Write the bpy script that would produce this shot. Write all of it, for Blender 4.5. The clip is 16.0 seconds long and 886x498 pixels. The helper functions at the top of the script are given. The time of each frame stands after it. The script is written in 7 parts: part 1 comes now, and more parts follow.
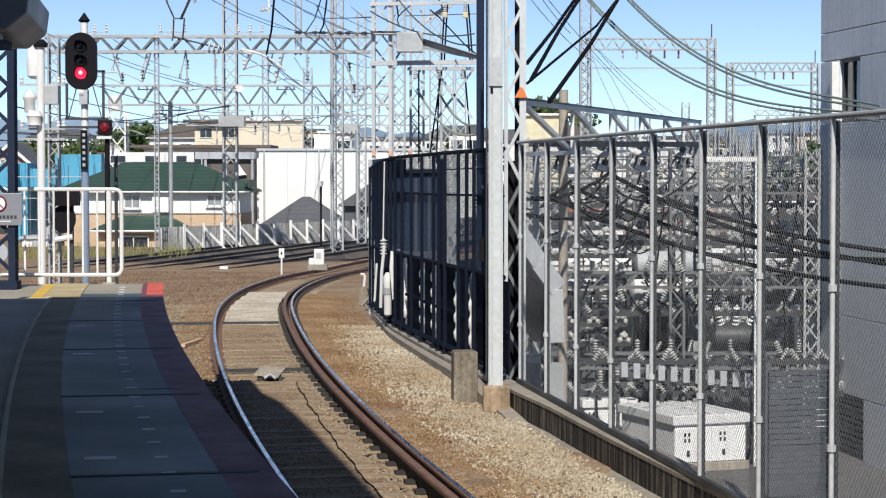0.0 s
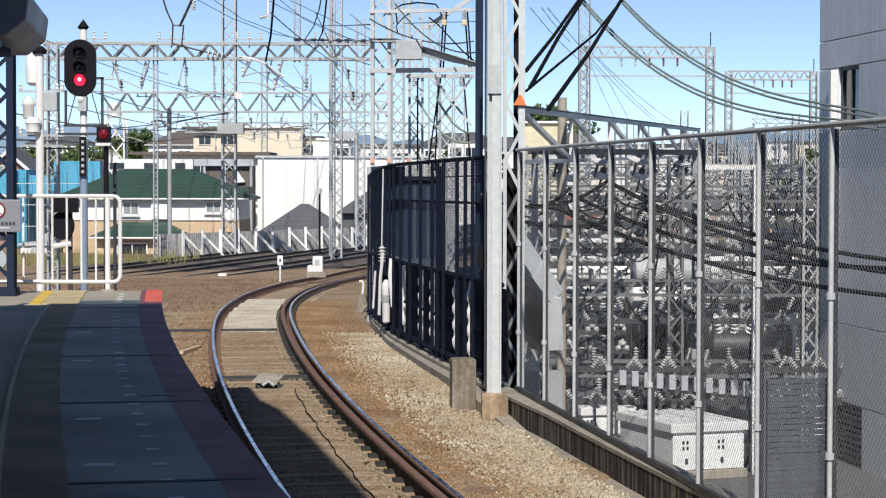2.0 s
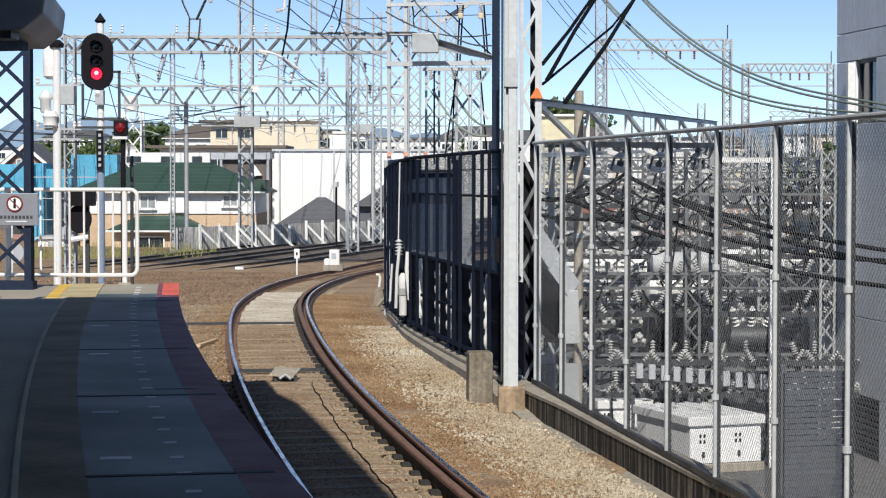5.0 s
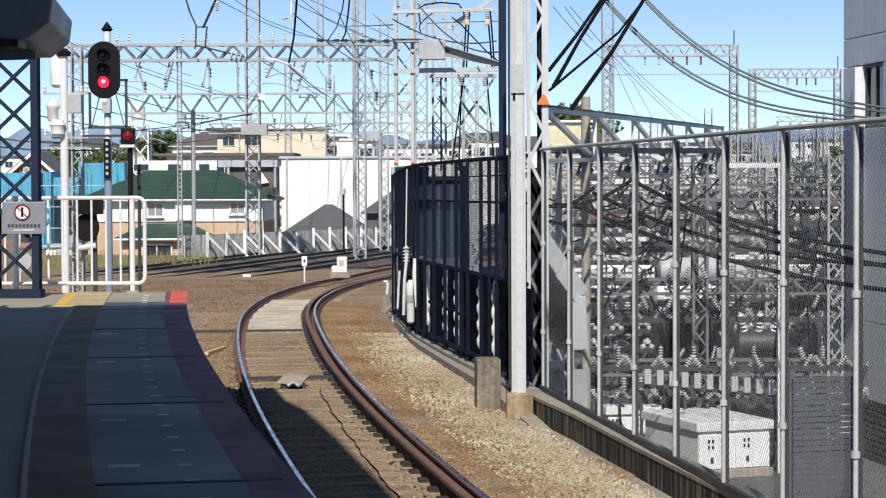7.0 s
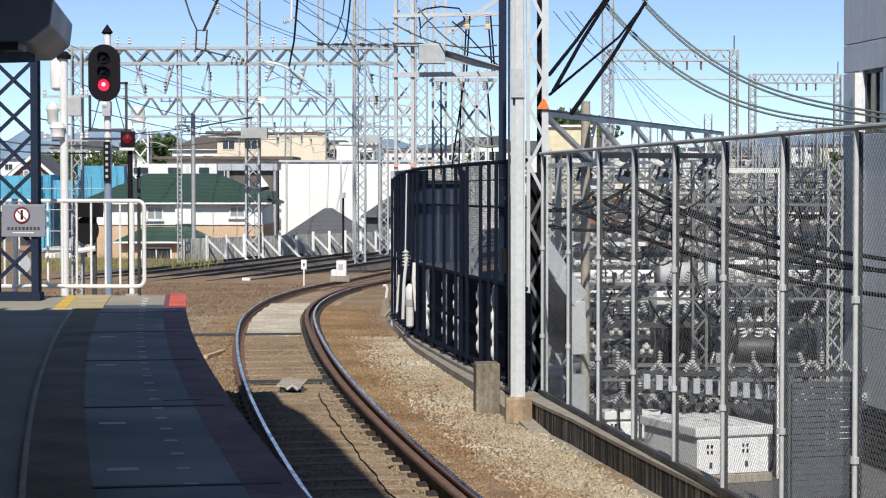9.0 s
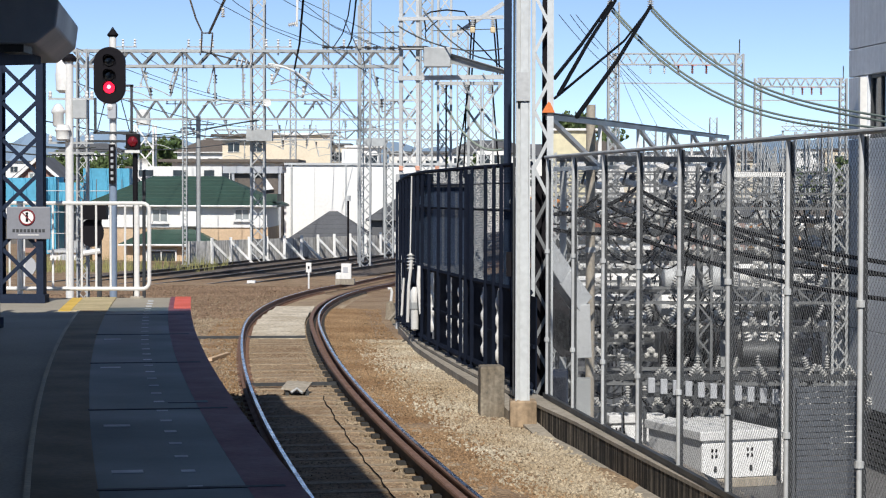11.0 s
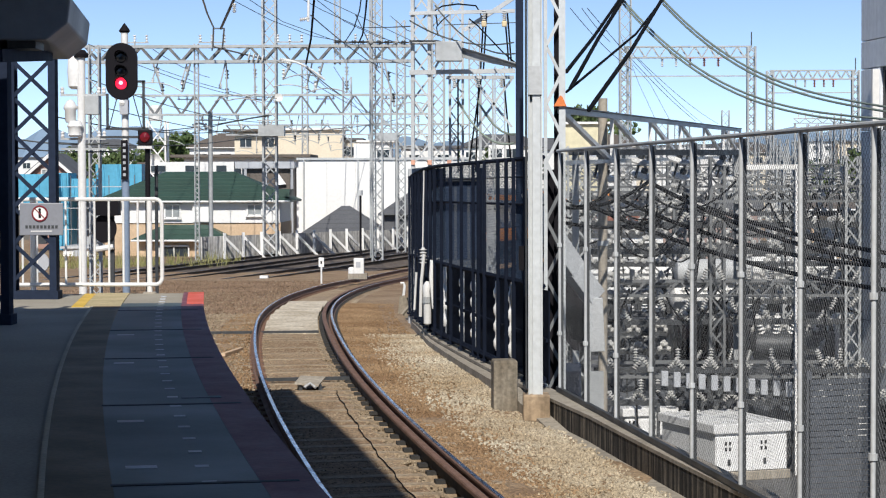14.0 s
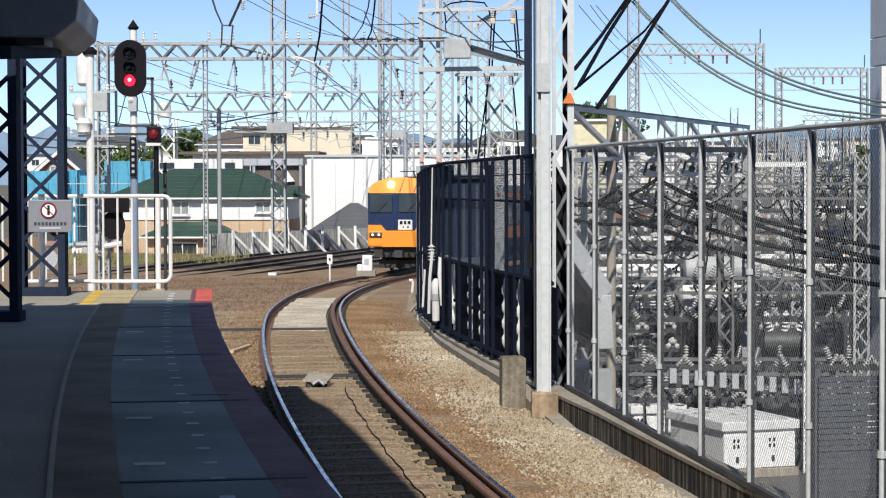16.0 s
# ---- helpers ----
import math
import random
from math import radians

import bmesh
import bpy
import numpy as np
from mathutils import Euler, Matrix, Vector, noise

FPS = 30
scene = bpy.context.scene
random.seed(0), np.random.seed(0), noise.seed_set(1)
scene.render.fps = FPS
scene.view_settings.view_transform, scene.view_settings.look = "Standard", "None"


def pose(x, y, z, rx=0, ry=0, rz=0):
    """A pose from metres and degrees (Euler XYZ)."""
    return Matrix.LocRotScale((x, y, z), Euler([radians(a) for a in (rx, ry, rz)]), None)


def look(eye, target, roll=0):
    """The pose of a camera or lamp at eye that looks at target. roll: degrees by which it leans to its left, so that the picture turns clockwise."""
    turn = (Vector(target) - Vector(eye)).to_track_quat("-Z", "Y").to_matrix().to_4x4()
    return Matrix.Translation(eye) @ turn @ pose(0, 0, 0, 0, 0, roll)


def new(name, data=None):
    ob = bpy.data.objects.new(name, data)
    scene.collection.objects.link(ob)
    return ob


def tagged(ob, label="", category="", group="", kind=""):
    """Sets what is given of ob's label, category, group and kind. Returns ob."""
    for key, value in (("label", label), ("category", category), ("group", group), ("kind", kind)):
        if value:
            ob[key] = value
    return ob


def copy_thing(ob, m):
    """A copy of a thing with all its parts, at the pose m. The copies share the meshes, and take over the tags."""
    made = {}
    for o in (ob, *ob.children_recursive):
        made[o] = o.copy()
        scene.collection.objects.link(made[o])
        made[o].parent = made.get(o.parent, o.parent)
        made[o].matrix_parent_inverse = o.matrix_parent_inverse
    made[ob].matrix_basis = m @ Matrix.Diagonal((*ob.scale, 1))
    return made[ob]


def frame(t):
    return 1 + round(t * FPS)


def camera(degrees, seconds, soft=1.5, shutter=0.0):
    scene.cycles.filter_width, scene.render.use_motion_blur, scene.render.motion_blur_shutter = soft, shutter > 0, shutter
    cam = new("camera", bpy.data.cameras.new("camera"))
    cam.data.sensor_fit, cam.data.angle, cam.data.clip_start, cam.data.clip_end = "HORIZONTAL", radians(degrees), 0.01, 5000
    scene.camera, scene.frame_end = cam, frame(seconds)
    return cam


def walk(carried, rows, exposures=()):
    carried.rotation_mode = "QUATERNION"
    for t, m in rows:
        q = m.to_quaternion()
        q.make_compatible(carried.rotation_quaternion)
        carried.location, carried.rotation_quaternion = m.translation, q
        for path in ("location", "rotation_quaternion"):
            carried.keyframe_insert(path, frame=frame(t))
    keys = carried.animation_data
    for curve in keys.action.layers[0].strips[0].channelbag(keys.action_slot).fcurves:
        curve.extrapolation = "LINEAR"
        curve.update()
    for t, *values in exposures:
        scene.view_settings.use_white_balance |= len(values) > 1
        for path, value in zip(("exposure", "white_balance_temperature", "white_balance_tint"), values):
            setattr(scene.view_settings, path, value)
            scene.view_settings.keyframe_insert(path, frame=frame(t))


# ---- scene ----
# The eye stands on the platform; the rail heads near it lie at z = 0, y runs along the line.
EYE = 2.72
cam = camera(23.92, 16.0, soft=1.15)
# seconds, tilt down, roll, turn to the left (degrees)
TURNS = [(0, 2.059, 0.0, 0.0), (0.5, 2.093, -0.196, -0.02), (1, 2.028, -0.217, -0.01), (1.5, 1.935, -0.02, -0.019),
         (2, 1.855, 0.108, -0.038), (2.5, 1.847, -0.043, 0.024), (3, 1.969, -0.061, 0.118), (3.5, 2.089, 0.24, 0.192),
         (4, 2.073, 0.235, 0.283), (6.5, 1.935, -0.179, 0.589), (7, 1.859, -0.208, 0.623), (7.5, 1.792, -0.164, 0.616),
         (8, 1.769, -0.121, 0.618), (8.5, 1.762, -0.022, 0.586), (9, 1.745, -0.01, 0.609), (11.5, 1.651, 0.179, 0.804),
         (12, 1.69, 0.205, 0.912), (12.5, 1.725, 0.212, 0.977), (13, 1.75, 0.137, 1.021), (13.5, 1.776, 0.01, 1.038),
         (14, 1.815, -0.165, 1.085), (14.5, 1.863, -0.328, 1.105), (15, 1.838, -0.167, 1.179), (15.5, 1.832, -0.088, 1.24),
         (16, 1.893, -0.132, 1.316)]
walk(cam, [(t, pose(-0.004, 0, EYE, 90 - tilt, 0, turn) @ pose(0, 0, 0, 0, 0, roll)) for t, tilt, roll, turn in TURNS])

# ---- sky and sun ----
SUN = Vector((0.0, -1.0, 0.88)).normalized()         # towards the sun: high behind the eye
world = bpy.data.worlds.new("sky")
scene.world = world
world.use_nodes = True
wn = world.node_tree.nodes
sky = wn.new("ShaderNodeTexSky")
sky.sky_type, sky.sun_disc = "NISHITA", False
sky.sun_elevation, sky.sun_rotation = math.asin(SUN.z), math.atan2(SUN.x, SUN.y)
sky.dust_density, sky.ozone_density, sky.air_density, sky.altitude = 0.0, 0.7, 1.0, 7300
wn["Background"].inputs["Strength"].default_value = 0.13
world.node_tree.links.new(sky.outputs[0], wn["Background"].inputs["Color"])
sun = new("sun", bpy.data.lights.new("sun", "SUN"))
sun.data.energy, sun.data.angle, sun.data.color = 5.0, radians(0.53), (1.0, 0.95, 0.88)
sun.matrix_world = look(SUN * 60, (0, 0, 0))
scene.view_settings.exposure = 0.0


# ---- materials ----
def material(name, colour, rough=0.6, metal=0.0, grain=0.25, scale=30.0, patch=0.2, patch_scale=1.5, bump=0.2, second=None, streaks=0.0, sharp=0.2):
    """A surface with fine grain, broad stains, relief and, where asked for, streaks that run down."""
    m = bpy.data.materials.new(name)
    m.use_nodes = True
    n, link = m.node_tree.nodes, m.node_tree.links.new
    b = n["Principled BSDF"]
    b.inputs["Metallic"].default_value = metal
    co = n.new("ShaderNodeTexCoord")
    fine, broad = n.new("ShaderNodeTexNoise"), n.new("ShaderNodeTexNoise")
    fine.inputs["Scale"].default_value, fine.inputs["Detail"].default_value = scale, 6
    broad.inputs["Scale"].default_value, broad.inputs["Detail"].default_value = patch_scale, 5
    link(co.outputs["Object"], fine.inputs["Vector"])
    link(co.outputs["Object"], broad.inputs["Vector"])
    info = n.new("ShaderNodeObjectInfo")

    def shade(source, low, high, half=0.2, mid=0.5):
        r = n.new("ShaderNodeMapRange")
        r.inputs["From Min"].default_value, r.inputs["From Max"].default_value = mid - half, mid + half
        r.inputs["To Min"].default_value, r.inputs["To Max"].default_value = low, high
        link(source, r.inputs["Value"])
        return r.outputs[0]

    def times(col, fac):
        x = n.new("ShaderNodeVectorMath")
        x.operation = "SCALE"
        link(col, x.inputs[0])
        link(fac, x.inputs["Scale"])
        return x.outputs[0]

    mix = n.new("ShaderNodeMix")
    mix.data_type = "RGBA"
    mix.inputs["A"].default_value = (*colour, 1)
    mix.inputs["B"].default_value = (*(second or [c * (1 - patch) for c in colour]), 1)
    link(shade(broad.outputs["Fac"], 0.0, 1.0), mix.inputs["Factor"])
    out = times(mix.outputs["Result"], shade(fine.outputs["Fac"], 1 - grain, 1 + grain))
    rnd = n.new("ShaderNodeMapRange")
    rnd.inputs["To Min"].default_value, rnd.inputs["To Max"].default_value = 0.93, 1.07
    link(info.outputs["Random"], rnd.inputs["Value"])
    out = times(out, rnd.outputs[0])
    if streaks:
        squeeze = n.new("ShaderNodeMapping")
        squeeze.inputs["Scale"].default_value = (6.0, 6.0, 0.35)
        drip = n.new("ShaderNodeTexNoise")
        drip.inputs["Scale"].default_value, drip.inputs["Detail"].default_value = 2.0, 4
        link(co.outputs["Object"], squeeze.inputs["Vector"])
        link(squeeze.outputs[0], drip.inputs["Vector"])
        out = times(out, shade(drip.outputs["Fac"], 1.0 + 0.1 * streaks, 1 - streaks, sharp, 0.5 if sharp > 0.12 else 0.425))
    link(out, b.inputs["Base Color"])
    link(shade(broad.outputs["Fac"], max(rough - 0.1, 0.03), min(rough + 0.1, 1)), b.inputs["Roughness"])
    if bump:
        bp = n.new("ShaderNodeBump")
        bp.inputs["Strength"].default_value, bp.inputs["Distance"].default_value = bump, 0.02
        link(fine.outputs["Fac"], bp.inputs["Height"])
        link(bp.outputs[0], b.inputs["Normal"])
    return m


def glowing(name, colour, strength):
    m = bpy.data.materials.new(name)
    m.use_nodes = True
    b = m.node_tree.nodes["Principled BSDF"]
    b.inputs["Base Color"].default_value = (*colour, 1)
    b.inputs["Emission Color"].default_value = (*colour, 1)
    b.inputs["Emission Strength"].default_value = strength
    return m


BALLAST = material("ballast", (0.31, 0.225, 0.14), 0.95, grain=0.6, scale=26, patch_scale=0.8, bump=1.0, second=(0.20, 0.125, 0.068))
STONE = material("ballast_stone", (0.29, 0.195, 0.108), 0.9, grain=0.55, scale=40, patch_scale=0.6, second=(0.18, 0.105, 0.053))
PALE_STONE = material("pale_stone", (0.46, 0.41, 0.315), 0.9, grain=0.55, scale=40, patch_scale=0.7, second=(0.29, 0.22, 0.135))
RUBBLE = material("rubble", (0.235, 0.16, 0.105), 0.95, grain=0.55, scale=30, patch_scale=0.5, second=(0.15, 0.10, 0.065))
EARTH = material("earth", (0.16, 0.14, 0.11), 0.95, grain=0.35, scale=8, patch_scale=0.08, bump=0.5)
YARD = material("yard_gravel", (0.13, 0.13, 0.13), 0.95, grain=0.4, scale=14, patch_scale=0.3, bump=0.6)
CONCRETE = material("concrete", (0.43, 0.385, 0.315), 0.85, grain=0.16, scale=22, patch_scale=1.2, patch=0.3, streaks=0.3)
OLD_CONCRETE = material("old_concrete", (0.33, 0.29, 0.225), 0.9, grain=0.3, scale=20, patch_scale=2.5, second=(0.20, 0.165, 0.12), streaks=0.5)
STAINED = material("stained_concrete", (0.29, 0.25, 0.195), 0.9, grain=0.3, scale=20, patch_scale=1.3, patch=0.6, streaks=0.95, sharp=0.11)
DARK_BALLAST = material("dark_ballast", (0.13, 0.105, 0.085), 0.95, grain=0.5, scale=14, patch_scale=0.2, bump=0.8)
PALE_SLAB = material("pale_slab", (0.66, 0.60, 0.49), 0.9, grain=0.4, scale=14, patch_scale=1.6, second=(0.42, 0.35, 0.25))
SLATE = material("slate_paint", (0.085, 0.095, 0.11), 0.6, grain=0.1, scale=10)
THIN_LINE = material("worn_line", (0.50, 0.44, 0.31), 0.7, grain=0.2)
WALL_CONC = material("weathered_concrete", (0.72, 0.71, 0.68), 0.9, grain=0.2, scale=5, patch_scale=0.35, patch=0.45, streaks=0.6, sharp=0.16)
RAIL_SIDE = material("rusty_steel", (0.20, 0.115, 0.08), 0.75, 0.2, grain=0.3, scale=30, patch_scale=3)
RAIL_DARK = material("oily_rail", (0.045, 0.038, 0.033), 0.6, 0.2, grain=0.3, scale=20)
RAIL_TOP = material("polished_rail", (0.62, 0.63, 0.66), 0.22, 1.0, grain=0.08, scale=60, patch_scale=4, bump=0.02)
SLEEPER = material("sleeper", (0.38, 0.31, 0.22), 0.9, grain=0.45, scale=18, patch_scale=2.2, second=(0.20, 0.14, 0.085))
TRACK_STONE = material("track_stone", (0.30, 0.24, 0.165), 0.9, grain=0.55, scale=40, patch_scale=0.9, second=(0.18, 0.13, 0.08))
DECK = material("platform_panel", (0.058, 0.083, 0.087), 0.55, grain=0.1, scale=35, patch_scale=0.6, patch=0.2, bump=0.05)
# sunlit copy of the tactile paving colour, for the platform end
SUNLIT_PAVING = material("sunlit_yellow_paving", (0.52, 0.43, 0.24), 0.8, grain=0.18, scale=30, patch_scale=2.0, patch=0.3)
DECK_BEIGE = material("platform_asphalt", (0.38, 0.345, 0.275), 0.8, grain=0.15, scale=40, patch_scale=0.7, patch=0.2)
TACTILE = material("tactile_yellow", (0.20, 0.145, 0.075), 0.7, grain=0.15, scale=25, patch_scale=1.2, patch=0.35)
YELLOW = material("yellow_line", (0.72, 0.47, 0.06), 0.6, grain=0.12, scale=25)
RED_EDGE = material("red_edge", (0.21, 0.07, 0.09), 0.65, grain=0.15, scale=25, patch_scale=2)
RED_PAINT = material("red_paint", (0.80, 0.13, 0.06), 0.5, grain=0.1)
WHITE_PAINT = material("white_paint", (0.78, 0.78, 0.76), 0.5, grain=0.06, scale=12, patch_scale=0.6, patch=0.12, bump=0.05)
DARK_SEAM = material("rubber_seam", (0.02, 0.022, 0.025), 0.7)
NAVY = material("navy_steel", (0.024, 0.034, 0.060), 0.7, 0.0, grain=0.12, scale=14, patch_scale=0.8)
NAVY_FENCE = material("dark_fence_steel", (0.010, 0.014, 0.026), 0.8, 0.0, grain=0.15, scale=14, patch_scale=0.9)
NET_BLUE = material("blue_netting", (0.040, 0.062, 0.105), 0.8, 0.0, grain=0.15, scale=14)
GALV = material("galvanised_steel", (0.52, 0.54, 0.55), 0.6, 0.0, grain=0.1, scale=20, patch_scale=1.0, patch=0.2, bump=0.06)
GALV_FAR = material("grey_lattice_steel", (0.44, 0.46, 0.465), 0.6, 0.2, grain=0.1, scale=6, patch_scale=0.5, patch=0.25)
DARK_GREY_STEEL = material("dark_grey_steel", (0.19, 0.20, 0.205), 0.7, 0.2, grain=0.15, scale=6, patch_scale=0.5, patch=0.35)
PALE_STEEL = material("pale_steel", (0.57, 0.60, 0.61), 0.55, 0.1, grain=0.08, scale=14, patch_scale=0.7, patch=0.15, bump=0.05)
DARK_STEEL = material("dark_steel", (0.06, 0.065, 0.07), 0.55, 0.3, grain=0.2, scale=14)
BLACK = material("black_paint", (0.016, 0.015, 0.018), 0.5, grain=0.08, bump=0.03)
FADED_ORANGE = material("faded_orange", (0.72, 0.38, 0.27), 0.7, grain=0.15, patch_scale=4, patch=0.3)
CABLE = material("black_cable", (0.010, 0.011, 0.013), 0.9, grain=0.1)
WIRE = material("aged_wire", (0.10, 0.11, 0.11), 0.6, 0.4, grain=0.1)
for m in (CABLE, NAVY_FENCE, NET_BLUE, NAVY, BLACK):
    m.node_tree.nodes["Principled BSDF"].inputs["Specular IOR Level"].default_value = 0.05
GREEN_CABLE = material("green_grey_cable", (0.28, 0.33, 0.28), 0.5, 0.3, grain=0.1, scale=20)
GREY_PORCELAIN = material("dusty_porcelain", (0.56, 0.56, 0.54), 0.35, grain=0.2, scale=30, patch_scale=4, patch=0.4, bump=0.0)
PORCELAIN = material("porcelain", (0.78, 0.78, 0.76), 0.18, grain=0.05, bump=0.0)
ORANGE = material("orange_paint", (0.85, 0.24, 0.06), 0.55, grain=0.1, patch_scale=3)
GREEN_ROOF = material("green_roof", (0.035, 0.075, 0.058), 0.6, grain=0.15, scale=9, patch_scale=0.6, patch=0.25)
GREY_ROOF = material("grey_roof", (0.11, 0.115, 0.125), 0.7, grain=0.15, scale=9, patch_scale=0.5)
BROWN_ROOF = material("brown_roof", (0.13, 0.11, 0.095), 0.7, grain=0.15, scale=6, patch_scale=0.3)
WHITE_WALL = material("white_render", (0.80, 0.80, 0.78), 0.75, grain=0.05, scale=5, patch_scale=0.25, patch=0.08, bump=0.1)
CREAM_WALL = material("cream_render", (0.74, 0.66, 0.52), 0.8, grain=0.07, scale=5, patch_scale=0.4, patch=0.12)
TAN_WALL = material("tan_render", (0.60, 0.44, 0.29), 0.8, grain=0.1, scale=8, patch_scale=0.6, patch=0.15)
MESH_WIRE = material("mesh_wire", (0.23, 0.24, 0.25), 0.6, 0.1, grain=0.1, scale=20)
GREY_WALL = material("grey_panel", (0.70, 0.735, 0.78), 0.7, grain=0.06, scale=8, patch_scale=0.35, patch=0.15, streaks=0.12)
BLUE_SHEET = material("blue_sheet", (0.10, 0.42, 0.62), 0.6, grain=0.12, scale=4, patch_scale=0.5, patch=0.25, bump=0.4)
GLASS = material("window_glass", (0.03, 0.04, 0.05), 0.08, 0.0, grain=0.1, scale=2, bump=0.0)
CABINET = material("cabinet_paint", (0.84, 0.85, 0.85), 0.45, grain=0.05, scale=10, patch_scale=0.8, patch=0.1, streaks=0.12, bump=0.04)
LEAF = material("leaves", (0.055, 0.10, 0.03), 0.7, grain=0.4, scale=4, patch_scale=0.4, second=(0.09, 0.12, 0.035))
GRASS = material("dry_grass", (0.16, 0.19, 0.06), 0.8, grain=0.4, scale=6, patch_scale=0.6, second=(0.30, 0.26, 0.11))
BARK = material("bark", (0.12, 0.09, 0.06), 0.9, grain=0.3)
# the blue of distance haze is mixed into the hill colour
HILL = material("hill_haze_tint", (0.21, 0.30, 0.41), 1.0, grain=0.1, scale=0.02, patch_scale=0.004, bump=0.0)
TRAIN_ORANGE = material("train_orange", (0.86, 0.30, 0.02), 0.55, grain=0.04, scale=4, patch_scale=0.6, patch=0.08, bump=0.0)
TRAIN_NAVY = material("train_navy", (0.015, 0.03, 0.09), 0.25, grain=0.06, scale=4, bump=0.0)
UNDERFRAME = material("underframe", (0.035, 0.033, 0.03), 0.8, grain=0.3, scale=12)
RUST = material("rust_red", (0.30, 0.12, 0.08), 0.8, grain=0.2, scale=10)
SIGN_BOARD = material("sign_board", (0.23, 0.24, 0.27), 0.4, grain=0.05, patch_scale=3, patch=0.1, bump=0.02)
PALE_GLASS = material("curtained_glass", (0.34, 0.37, 0.38), 0.12, grain=0.1, scale=3, patch_scale=1.5, patch=0.4, bump=0.0)
MAROON = material("maroon_paint", (0.22, 0.015, 0.025), 0.5, grain=0.05)
SIGN_GREY = material("sign_grey", (0.45, 0.47, 0.50), 0.5, grain=0.05)

CANOPY = material("canopy_paint", (0.27, 0.31, 0.38), 0.5, grain=0.06, scale=8, patch_scale=0.7)


# ---- building in code ----
class Form:
    """Collects corners and faces of one mesh, in world metres."""

    def __init__(self):
        self.v, self.f = [], []

    def add(self, verts, faces):
        k = len(self.v)
        self.v += [tuple(p) for p in verts]
        self.f += [tuple(i + k for i in q) for q in faces]
        return self

    def box(self, c, s, turn=0.0):
        c, r = Vector(c), Matrix.Rotation(radians(turn), 3, "Z")
        vs = [c + r @ Vector((x * s[0] / 2, y * s[1] / 2, z * s[2] / 2)) for z in (-1, 1) for x, y in ((-1, -1), (1, -1), (1, 1), (-1, 1))]
        return self.add(vs, [(3, 2, 1, 0), (4, 5, 6, 7), (0, 1, 5, 4), (1, 2, 6, 5), (2, 3, 7, 6), (3, 0, 4, 7)])

    def beam(self, a, b, w, h=None):
        """A bar of section w by h from a to b."""
        a, b, h = Vector(a), Vector(b), h or w
        d = (b - a).normalized()
        side = d.cross(Vector((0, 0, 1)) if abs(d.z) < 0.95 else Vector((0, 1, 0))).normalized()
        up = side.cross(d)
        vs = [p + side * (i * w / 2) + up * (j * h / 2) for p in (a, b) for i, j in ((-1, -1), (1, -1), (1, 1), (-1, 1))]
        return self.add(vs, [(0, 1, 2, 3), (7, 6, 5, 4), (4, 5, 1, 0), (5, 6, 2, 1), (6, 7, 3, 2), (7, 4, 0, 3)])

    def angle(self, a, b, w, t=0.012):
        """An L-section bar."""
        a, b = Vector(a), Vector(b)
        d = (b - a).normalized()
        side = d.cross(Vector((0, 0, 1)) if abs(d.z) < 0.95 else Vector((0, 1, 0))).normalized()
        up = side.cross(d)
        shape = ((0, 0), (w, 0), (w, t), (t, t), (t, w), (0, w))
        vs = [p + side * (i - w / 2) + up * (j - w / 2) for p in (a, b) for i, j in shape]
        return self.add(vs, [(5, 4, 3, 2, 1, 0), (6, 7, 8, 9, 10, 11)] + [(i, (i + 1) % 6, (i + 1) % 6 + 6, i + 6) for i in range(6)])

    def tube(self, pts, r, n=8, caps=True):
        pts = [Vector(p) for p in pts]
        vs, side = [], None
        for i, p in enumerate(pts):
            d = (pts[min(i + 1, len(pts) - 1)] - pts[max(i - 1, 0)]).normalized()
            if side is None:
                side = d.cross(Vector((0, 0, 1)) if abs(d.z) < 0.95 else Vector((0, 1, 0)))
            side = (side - d * side.dot(d)).normalized()
            up = d.cross(side)
            vs += [p + (side * math.cos(a) + up * math.sin(a)) * r for a in (2 * math.pi * k / n for k in range(n))]
        fs = [(i * n + k, i * n + (k + 1) % n, (i + 1) * n + (k + 1) % n, (i + 1) * n + k) for i in range(len(pts) - 1) for k in range(n)]
        if caps:
            fs += [tuple(range(n - 1, -1, -1)), tuple(range((len(pts) - 1) * n, len(pts) * n))]
        return self.add(vs, fs)

    def lathe(self, c, rings, n=12, axis=(0, 0, 1)):
        """Rings of (radius, distance along the axis), from c."""
        q = Vector((0, 0, 1)).rotation_difference(Vector(axis).normalized()).to_matrix()
        c = Vector(c)
        vs = [c + q @ Vector((r * math.cos(2 * math.pi * k / n), r * math.sin(2 * math.pi * k / n), z)) for r, z in rings for k in range(n)]
        fs = [(i * n + k, i * n + (k + 1) % n, (i + 1) * n + (k + 1) % n, (i + 1) * n + k) for i in range(len(rings) - 1) for k in range(n)]
        fs += [tuple(range(n - 1, -1, -1)), tuple(range((len(rings) - 1) * n, len(rings) * n))]
        return self.add(vs, fs)

    def prism(self, outline, shift):
        """A flat outline of 3D corners, thickened by the vector shift."""
        a = [Vector(p) for p in outline]
        n, s = len(a), Vector(shift)
        return self.add(a + [p + s for p in a], [tuple(range(n - 1, -1, -1)), tuple(range(n, 2 * n))] + [(i, (i + 1) % n, (i + 1) % n + n, i + n) for i in range(n)])


def where(ob):
    p = Vector()
    while ob:
        p, ob = p + ob.location, ob.parent
    return p


